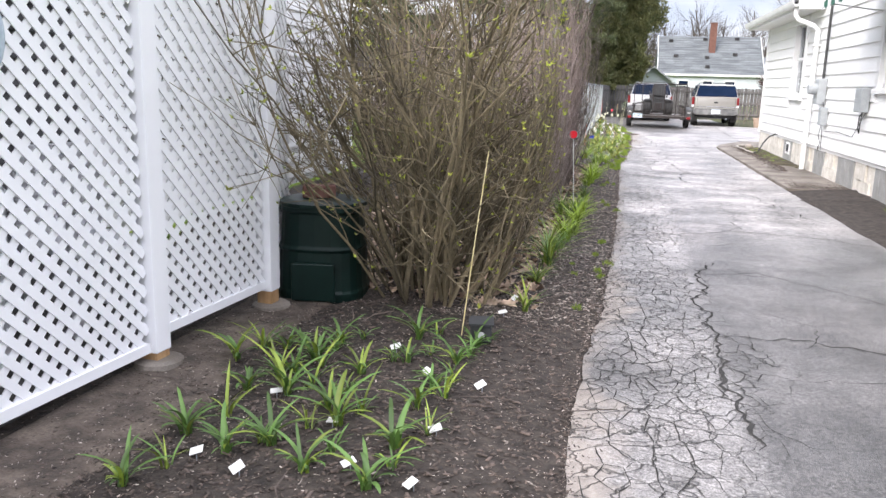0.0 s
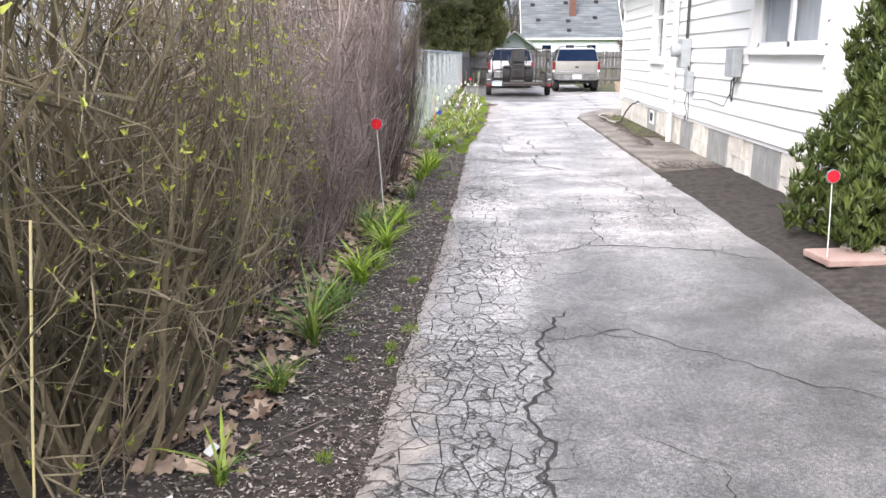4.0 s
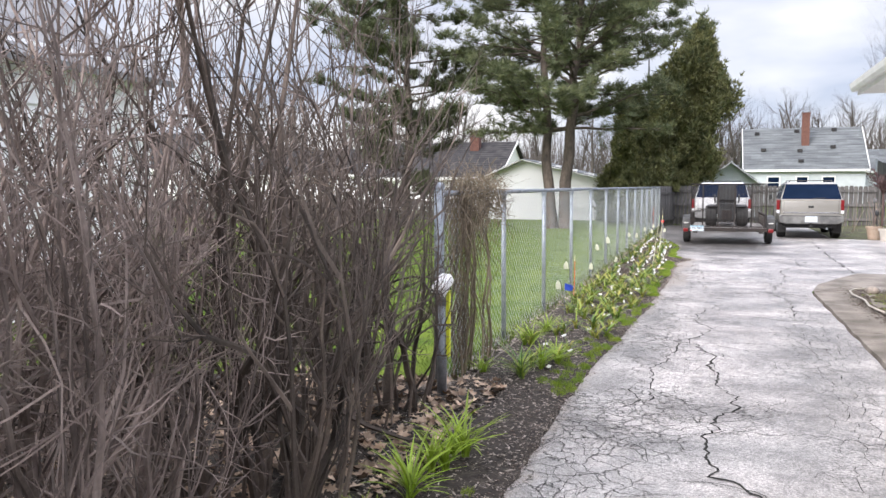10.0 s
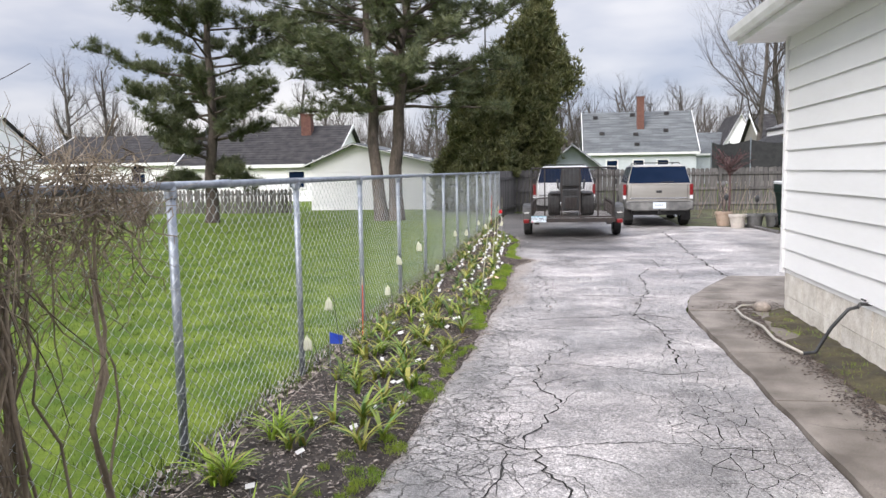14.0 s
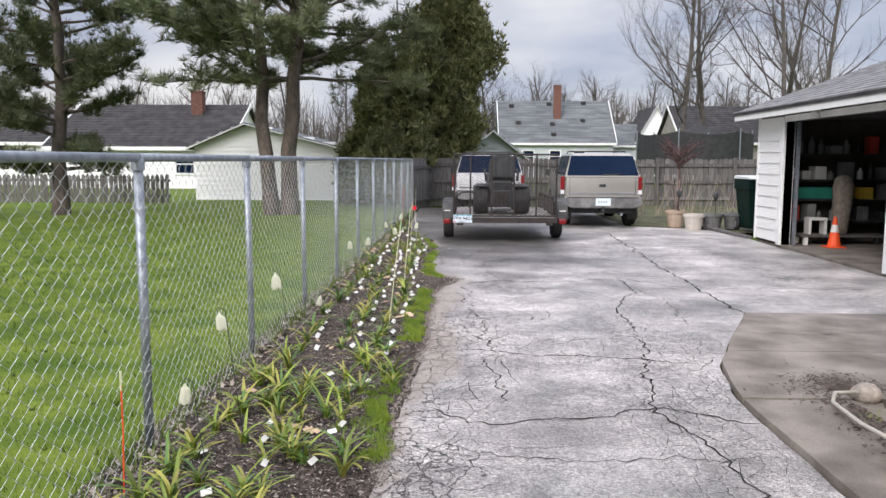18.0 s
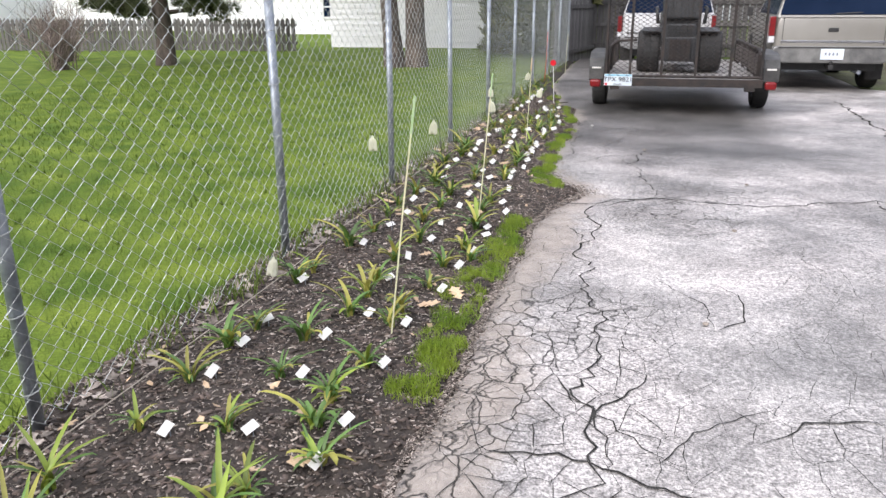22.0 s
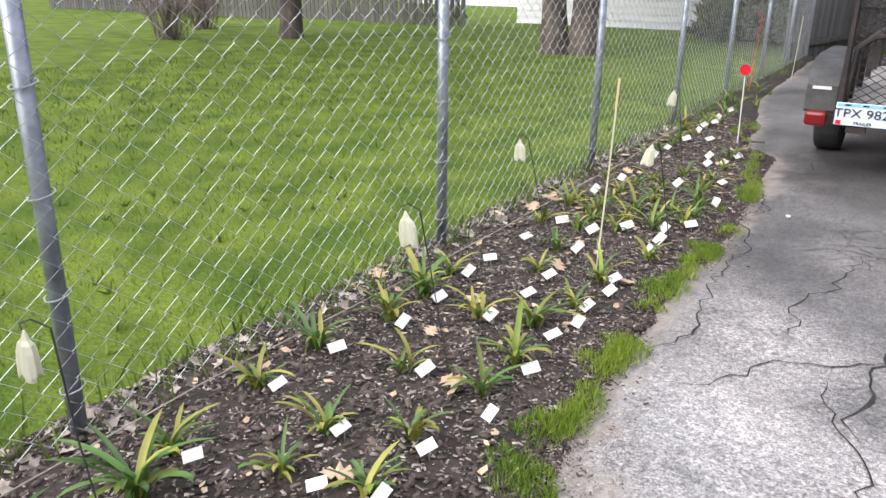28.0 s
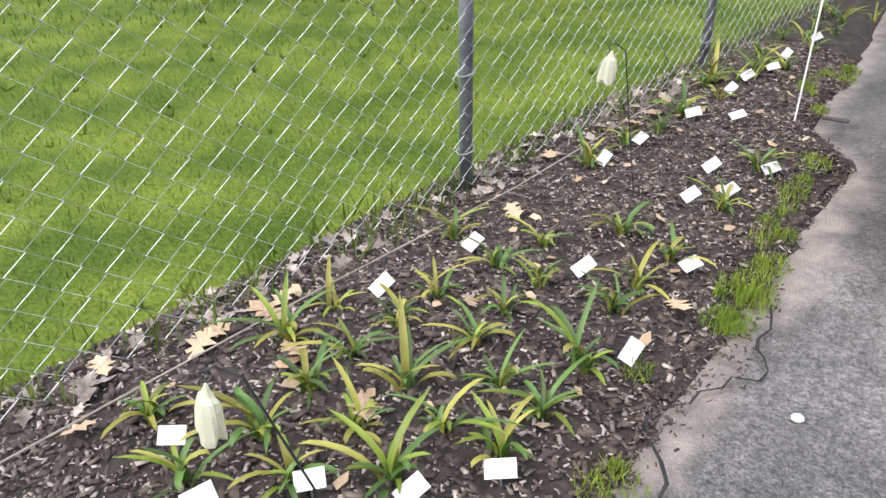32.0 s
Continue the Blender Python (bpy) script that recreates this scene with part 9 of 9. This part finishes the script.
for x, y in LILY_SPOTS:
    if y < 5.6:
        daylily(x, y, rnd(0.85, 1.25), random.choice((13, 14, 16)), "young green strap-leaved plant in dark soil", data=DARK_SET)
        daylily(x + rnd(0.03, 0.09), y + rnd(0.10, 0.2), rnd(0.5, 0.75), random.choice((9, 11)), "young green strap-leaved plant in dark soil", data=random.choice((DARK_SET, BRIGHT_SET)))
    elif y < 7:
        daylily(x, y, rnd(0.6, 0.8), 18, "lush bright green clump of daylily leaves", data=BRIGHT_SET)
    else:
        big = random.random() < 0.13
        low = y > 21.3
        if y > 27.3:
            daylily(x, y, rnd(0.72, 1.02), random.choice((11, 12, 14)), "young daylily with arching yellow-green leaves", data=LOW_SET, droop=1.7)
            continue
        daylily(x, y, rnd(1.2, 1.45) if big else rnd(0.82, 1.2) if low else rnd(0.95, 1.35), random.choice((19, 22)) if big else random.choice((13, 15, 16, 18)),
                "large arching clump of daylily leaves" if big else "young daylily with arching yellow-green leaves", data=LOW_SET if low else LEAF_SET)
for k in range(74):
    y = rnd(16.5, 21.4)
    x = lerp(FENCE_X + 0.2, left_edge(y) - 0.10, rnd(0, 1) ** 0.8)
    daylily(x, y, rnd(0.9, 1.3), random.choice((11, 12, 13)), "young daylily with arching yellow-green leaves", data=LEAF_SET)
for k in range(22):
    y = rnd(29.6, 33.6)
    daylily(rnd(FENCE_X + 0.12, FENCE_X + 0.42), y, rnd(0.7, 1.05), random.choice((9, 10, 11)), "young daylily with arching yellow-green leaves", data=LOW_SET, droop=1.7)

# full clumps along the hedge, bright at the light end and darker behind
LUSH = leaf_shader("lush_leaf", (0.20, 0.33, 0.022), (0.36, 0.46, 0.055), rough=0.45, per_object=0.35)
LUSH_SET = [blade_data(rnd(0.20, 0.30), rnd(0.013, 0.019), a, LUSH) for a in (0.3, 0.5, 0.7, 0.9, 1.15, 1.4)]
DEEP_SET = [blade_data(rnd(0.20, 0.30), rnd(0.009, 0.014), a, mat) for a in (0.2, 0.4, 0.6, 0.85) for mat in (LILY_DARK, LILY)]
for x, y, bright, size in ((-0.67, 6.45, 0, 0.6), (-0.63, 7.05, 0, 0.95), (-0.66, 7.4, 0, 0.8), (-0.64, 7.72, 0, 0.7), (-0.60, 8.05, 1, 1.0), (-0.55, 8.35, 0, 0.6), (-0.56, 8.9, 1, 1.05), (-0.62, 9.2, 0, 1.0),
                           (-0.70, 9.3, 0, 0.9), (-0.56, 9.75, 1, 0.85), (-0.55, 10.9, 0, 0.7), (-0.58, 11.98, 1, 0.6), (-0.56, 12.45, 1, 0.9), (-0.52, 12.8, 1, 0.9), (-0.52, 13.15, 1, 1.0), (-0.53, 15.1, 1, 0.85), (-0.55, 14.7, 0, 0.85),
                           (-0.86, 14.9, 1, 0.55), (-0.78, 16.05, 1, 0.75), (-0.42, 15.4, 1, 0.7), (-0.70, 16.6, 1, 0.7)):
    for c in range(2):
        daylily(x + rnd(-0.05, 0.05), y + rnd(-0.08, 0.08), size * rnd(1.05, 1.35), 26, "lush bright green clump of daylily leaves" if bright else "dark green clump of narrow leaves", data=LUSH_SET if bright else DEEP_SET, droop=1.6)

# ---------------------------------------------------------------- white plant tags
random.seed(23)
plate_me = Mesh().box(-0.028, 0.028, -0.0012, 0.0012, 0.0, 0.034).data("plate", TAG)
stake_me = Mesh().tube([(0, 0.003, -0.085), (0, 0.003, -0.001)], 0.0022, 5).data("stake", GALV)
bars_me = Mesh()
for k in range(3):
    bars_me.box(-0.024, 0.021 - 0.014 * (k == 1), -0.0016, -0.0013, 0.010 + k * 0.009, 0.0115 + k * 0.009)
bars_me = bars_me.data("writing", shader("faded_ink", (0.66, 0.66, 0.67), (0.7, 0.7, 0.7), rough=0.8))


def plant_tag(x, y, rz, tilt):
    size = 0.8 if 12 < y < 21 else 0.9 if y < 26 else 1.0 if y < 27.4 else 1.1
    ob = thing("plant_tag", pose(x, y, bed_z(x, y) + 0.026), "white plastic plant tag on a thin metal stake", "plant tag", "tags among the plants")
    p = part("plate", plate_me, None, ob, at=pose(0, 0, 0, tilt, 0, rz) @ pose(0, 0, 0, 0, rnd(-55, -12), 0) @ Matrix.Diagonal((size, size, size, 1)))
    part("writing", bars_me, None, p)
    part("stake", stake_me, None, ob, at=pose(0, 0, 0, 0, 0, rz))
    return ob


for x, y in TAG_SPOTS:
    plant_tag(x, y - 0.02, rnd(18, 52) if y > 21.3 else rnd(-30, 60), rnd(-66, -40) if y > 21.3 else rnd(-75, -40))

# ---------------------------------------------------------------- net bags on wire hooks
random.seed(29)


def net_bag(x, y, z, rz=0.0):
    ob = thing("net_bag", pose(x, y, bed_z(x, y)), "cream net bag hanging on a black wire hook", "bag", "net bags along the fence")
    s = []
    f = rnd(0.68, 0.90)
    ph = rnd(0, 6.28)
    for t, r in ((0.0, 0.003), (0.010, 0.007), (0.022, 0.012), (0.032, 0.022), (0.05, 0.027), (0.075, 0.029), (0.10, 0.031), (0.112, 0.030), (0.114, 0.003)):
        s.append([(f * r * (1 + 0.20 * math.sin(5 * a + ph) + 0.10 * math.sin(3 * a + t * 40)) * math.cos(a) + 0.12 * t * math.sin(ph), f * 0.62 * r * (1 + 0.25 * math.cos(4 * a + ph)) * math.sin(a),
                   z + 0.075 - f * t - (0.006 * math.sin(3 * a + ph) if t > 0.09 else 0)) for a in [k * math.pi / 9 for k in range(18)]])
    part("bag", loft(s), BAGCLOTH, ob)
    lean = rnd(-0.10, 0.10)
    part("hook", Mesh().tube([(0.08, 0.12 + lean, -0.03), (0.045, 0.08 + lean * 0.6, z * 0.6), (0.02, 0.04, z + 0.07), (0.0, 0.015, z + 0.092), (-0.012, 0.0, z + 0.085), (-0.003, 0.0, z + 0.072)], 0.0021, 5), BLACK_STEEL, ob)
    return ob


for x, y, z in ((-0.75, 17.17, 0.37), (-0.75, 17.66, 0.54), (-0.74, 19.45, 0.36), (-0.74, 19.93, 0.57), (-0.73, 21.0, 0.61), (-0.80, 22.85, 0.14), (-0.70, 23.9, 0.50), (-0.66, 25.04, 0.44),
                (-0.45, 25.98, 0.47), (-0.68, 27.13, 0.45), (-0.26, 27.53, 0.42), (-0.62, 29.1, 0.42)):
    net_bag(x, y, z)

# ---------------------------------------------------------------- marker rods and reflectors
def rod(x, y, h, lx, ly, mat, label, tip=None):
    ob = thing("marker_rod", pose(x, y, bed_z(x, y)), label, "marker rod", "marker rods in the bed")
    part("rod", Mesh().tube([(0, 0, -0.04), (lx * 0.5 + 0.005, ly * 0.5, h * 0.55), (lx, ly, h)], 0.0034, 7), mat, ob)
    if tip:
        part("tip", Mesh().tube([(lx * 0.86, ly * 0.86, h * 0.86), (lx, ly, h + 0.003)], 0.0045, 7), tip, ob)
    return ob


GREEN_TAPE = shader("green_tape", (0.36, 0.52, 0.26), (0.46, 0.58, 0.36), scale=20, rough=0.5)
rod(-0.94, 5.15, 0.98, 0.11, 0.02, YELLOW_ROD, "thin yellow fibreglass rod standing in the soil")
rod(-0.19, 22.62, 0.95, 0.12, 0.0, WHITE_ROD, "pale fibreglass rod with a green taped tip", GREEN_TAPE)
rod(-0.21, 24.4, 0.88, 0.08, 0.0, WHITE_ROD, "pale fibreglass rod with a green taped tip", GREEN_TAPE)
rod(-0.345, 27.2, 0.79, 0.04, -0.02, WHITE_ROD, "pale green fibreglass rod with a faded orange tip", shader("faded_orange_tape", (0.72, 0.46, 0.25), (0.70, 0.62, 0.36), scale=20, rough=0.6))
rod(-0.93, 19.24, 0.55, 0.01, 0.0, ORANGE, "short orange rod with a pale tip beside the fence post", WHITE_ROD)
rod(-0.95, 33.2, 0.8, 0.03, 0.0, ORANGE, "thin orange rod near the trailer")
rod(-0.8, 35.0, 0.8, 0.03, 0.0, WHITE_ROD, "pale fibreglass rod near the trailer")


def reflector(x, y, h, lx, ly, label, z=None):
    ob = thing("driveway_reflector", pose(x, y, bed_z(x, y) if z is None else z), label, "reflector", "driveway reflectors")
    part("stake", Mesh().tube([(0, 0, -0.05), (lx * 0.6, ly * 0.6, h * 0.6), (lx, ly, h)], 0.004, 6), TAG, ob)
    r = part("disc", Mesh().lathe([(0.0, -0.006), (0.038, -0.006), (0.042, 0.0), (0.038, 0.006), (0.0, 0.006)], 24, (lx, ly - 0.008, h + 0.036), "y"), RED_REFLECT, ob, "round red reflector")
    part("rim", Mesh().lathe([(0.0395, -0.0085), (0.0435, -0.008), (0.0435, 0.008), (0.0395, 0.0085)], 24, (lx, ly - 0.008, h + 0.036), "y"), GALV, r)
    return ob


reflector(-0.585, 9.22, 0.83, -0.05, -0.02, "red round driveway reflector on a white stake")
reflector(-0.45, 30.33, 0.48, -0.05, 0.20, "red round driveway reflector on a white stake")
reflector(2.38, 8.55, 0.55, -0.03, 0.0, "red round driveway reflector by the house corner", z=0.02)

# solar lamp box at the foot of the yellow rod
sb = thing("solar_lamp", pose(-0.82, 5.08, bed_z(-0.82, 5.08), 0, 0, 10), "small black solar spotlight box on the soil", "garden light")
part("body", Mesh().box(-0.055, 0.055, -0.035, 0.035, 0.0, 0.10), BLACK_PLASTIC, sb, bevel=0.012)
part("panel", Mesh().prism([(-0.05, 0.10), (0.05, 0.115), (0.05, 0.125), (-0.05, 0.11)], "x", -0.065, 0.065), BLACK_PLASTIC, sb)
part("lens", Mesh().lathe([(0.0, 0.0), (0.018, 0.0), (0.02, 0.006)], 12, (0, -0.042, 0.045), "y"), CLEAR_LENS, sb)

# camera on a sleeve in front of the end post
sc = thing("security_camera", pose(-0.985, 14.16, 0.0), "white security camera lamp on a grey steel pipe", "camera")
part("pipe", Mesh().tube([(0, 0, -0.05), (0, 0, 0.70)], 0.034, 12), GALV, sc, smooth=True)
part("yellow_strip", Mesh().box(0.036, 0.060, -0.012, 0.012, 0.30, 0.76), shader("yellow_tape", (0.75, 0.78, 0.05), (0.65, 0.7, 0.05), rough=0.5), sc)
shell = []
for y, w, h in ((-0.085, 0.048, 0.034), (-0.082, 0.054, 0.040), (0.05, 0.052, 0.040), (0.078, 0.044, 0.034), (0.085, 0.020, 0.016)):
    shell.append([(w * math.copysign(abs(math.cos(a)) ** 0.45, math.cos(a)), y, h * math.copysign(abs(math.sin(a)) ** 0.45, math.sin(a))) for a in [k * math.pi / 10 for k in range(20)]])
cm = part("housing", loft(shell), WHITE_VINYL, sc, "glossy white camera housing", smooth=True)
cm.matrix_basis = pose(0.015, -0.03, 0.80, 38, 0, -16)
part("face", Mesh().box(-0.049, 0.049, -0.0885, -0.0845, -0.035, 0.035), BLACK_PLASTIC, cm, "black lens face", bevel=0.006)
for x in (-0.031, 0.0, 0.031):
    for z in (-0.017, 0.017):
        part("led", Mesh().lathe([(0.0, -0.093), (0.009, -0.092), (0.0115, -0.0888)], 8, (x, 0, z), "y"), CLEAR_LENS, cm)
part("clamp", Mesh().tube([(0, 0, 0.655), (0, 0, 0.70)], 0.040, 12), GREYPOT, sc, "grey plastic pipe clamp")
part("bracket", Mesh().tube([(0, 0, 0.68), (0, 0, 0.76)], 0.014, 8), GALV, sc)

# string along the foot of the fence, flag, dry leaves, pebbles
st = Mesh()
st.tube([(-0.90 + 0.02 * math.sin(i * 0.9), 14.6 + i * 0.85, 0.055 + 0.025 * abs(math.sin(i * 1.3))) for i in range(20)], 0.0024, 5)
single("guide_string", st, shader("pale_twine", (0.30, 0.26, 0.21), (0.40, 0.36, 0.30), rough=0.9), "pale twine stretched along the bed beside the fence", "string")
fl = thing("marker_flag", pose(-0.78, 17.75, 0.03), "small blue marker flag on a wire", "flag")
part("wire", Mesh().tube([(0, 0, -0.03), (0.0, 0, 0.36)], 0.002, 4), GALV, fl)
part("flag", Mesh().add([(0, 0, 0.36), (0.09, 0.02, 0.33), (0.08, 0.03, 0.27), (0, 0, 0.28), (0, 0.003, 0.36), (0.09, 0.023, 0.33), (0.08, 0.033, 0.27), (0, 0.003, 0.28)], [(0, 1, 2, 3), (4, 7, 6, 5), (0, 4, 5, 1), (1, 5, 6, 2), (2, 6, 7, 3)]), shader("blue_flag", (0.02, 0.06, 0.45), (0.03, 0.08, 0.5), rough=0.6), fl)
random.seed(37)
oak = []
for k in range(3):
    m = Mesh()
    out = [(0, -0.5)]
    for t, w in ((-0.35, 0.06), (-0.2, 0.28), (-0.08, 0.10), (0.05, 0.36), (0.16, 0.12), (0.30, 0.30), (0.36, 0.10), (0.5, 0.0)):
        out.append((w * rnd(0.85, 1.15), t))
    ring = out + [(-x, y) for x, y in reversed(out[1:-1])]
    m.v = [(0, 0.0, 0.02)] + [(x, y, 0.18 * x * x + 0.10 * y * y + 0.05 * math.sin(7 * x)) for x, y in ring]
    m.f = [(0, i + 1, (i + 1) % len(ring) + 1) for i in range(len(ring))]
    oak.append(m.data("dry_leaf", STRAW))
OAK_SPOTS = [(-0.19, 28.78), (-0.57, 28.42), (-1.06, 27.71), (-0.75, 28.01), (-0.49, 27.98), (-0.89, 27.57), (-0.96, 28.14), (-0.97, 27.96), (-0.8, 28.91), (-0.95, 30.19), (-0.91, 29.85), (-0.99, 29.39), (-1.09, 26.72), (-0.96, 27.9), (-0.94, 28.08), (-0.91, 30.02), (-0.2, 27.17)]
for k in range(44):
    y = rnd(22.4, 27.2) if k < 34 else rnd(19, 22.4)
    x = rnd(FENCE_X + 0.1, left_edge(y) - 0.12)
    if k < 17:
        x, y = OAK_SPOTS[k]
    s = rnd(0.075, 0.12)
    ob = new("dry_leaf", random.choice(oak))
    ob.matrix_basis = pose(x, y, bed_z(x, y) + 0.022, rnd(-16, 16), rnd(-16, 16), rnd(0, 360)) @ Matrix.Diagonal((s, s, s, 1))
    tagged(ob, "dry tan oak leaf lying on the mulch", "leaf", "dry oak leaves on the bed")
for k, (x, y) in enumerate(((0.18, 28.58), (0.75, 27.2), (1.3, 24.6), (1.05, 23.1), (0.7, 21.0), (1.5, 25.9))):
    single("pebble", Mesh().lathe([(0, 0.0), (0.012, 0.002), (0.014, 0.007), (0.009, 0.012), (0, 0.013)], 8), TAG if k == 0 else STONE, "small pebble lying on the asphalt", "pebble", "pebbles on the driveway", at=pose(x, y, 0.004))
single("stick", Mesh().tube([(-0.05, 0, 0.012), (0.05, 0.01, 0.014)], 0.008, 6), BARK_GREY, "short dark stick lying on the asphalt", "stick", at=pose(-0.33, 30.45, 0.012))
single("paver", Mesh().box(-0.22, 0.22, -0.16, 0.16, 0.0, 0.05), shader("pinkish_paver", (0.32, 0.21, 0.175), (0.38, 0.27, 0.23), scale=6, rough=0.8, bump=0.3), "pinkish concrete paver set in the soil", "paver", at=pose(2.55, 8.65, 0.03, 0, 0, 8), bevel=0.01)
random.seed(41)
for k in range(9):
    a = k * 0.42
    rock("edging_stone", pose(2.62 + 0.16 * k * 0.6, 8.82 + 0.05 * math.sin(k * 2), 0.06, 0, 0, rnd(0, 90)), (rnd(0.05, 0.08), rnd(0.05, 0.07), 0.05), "brown edging stone around the evergreen", seed=k)
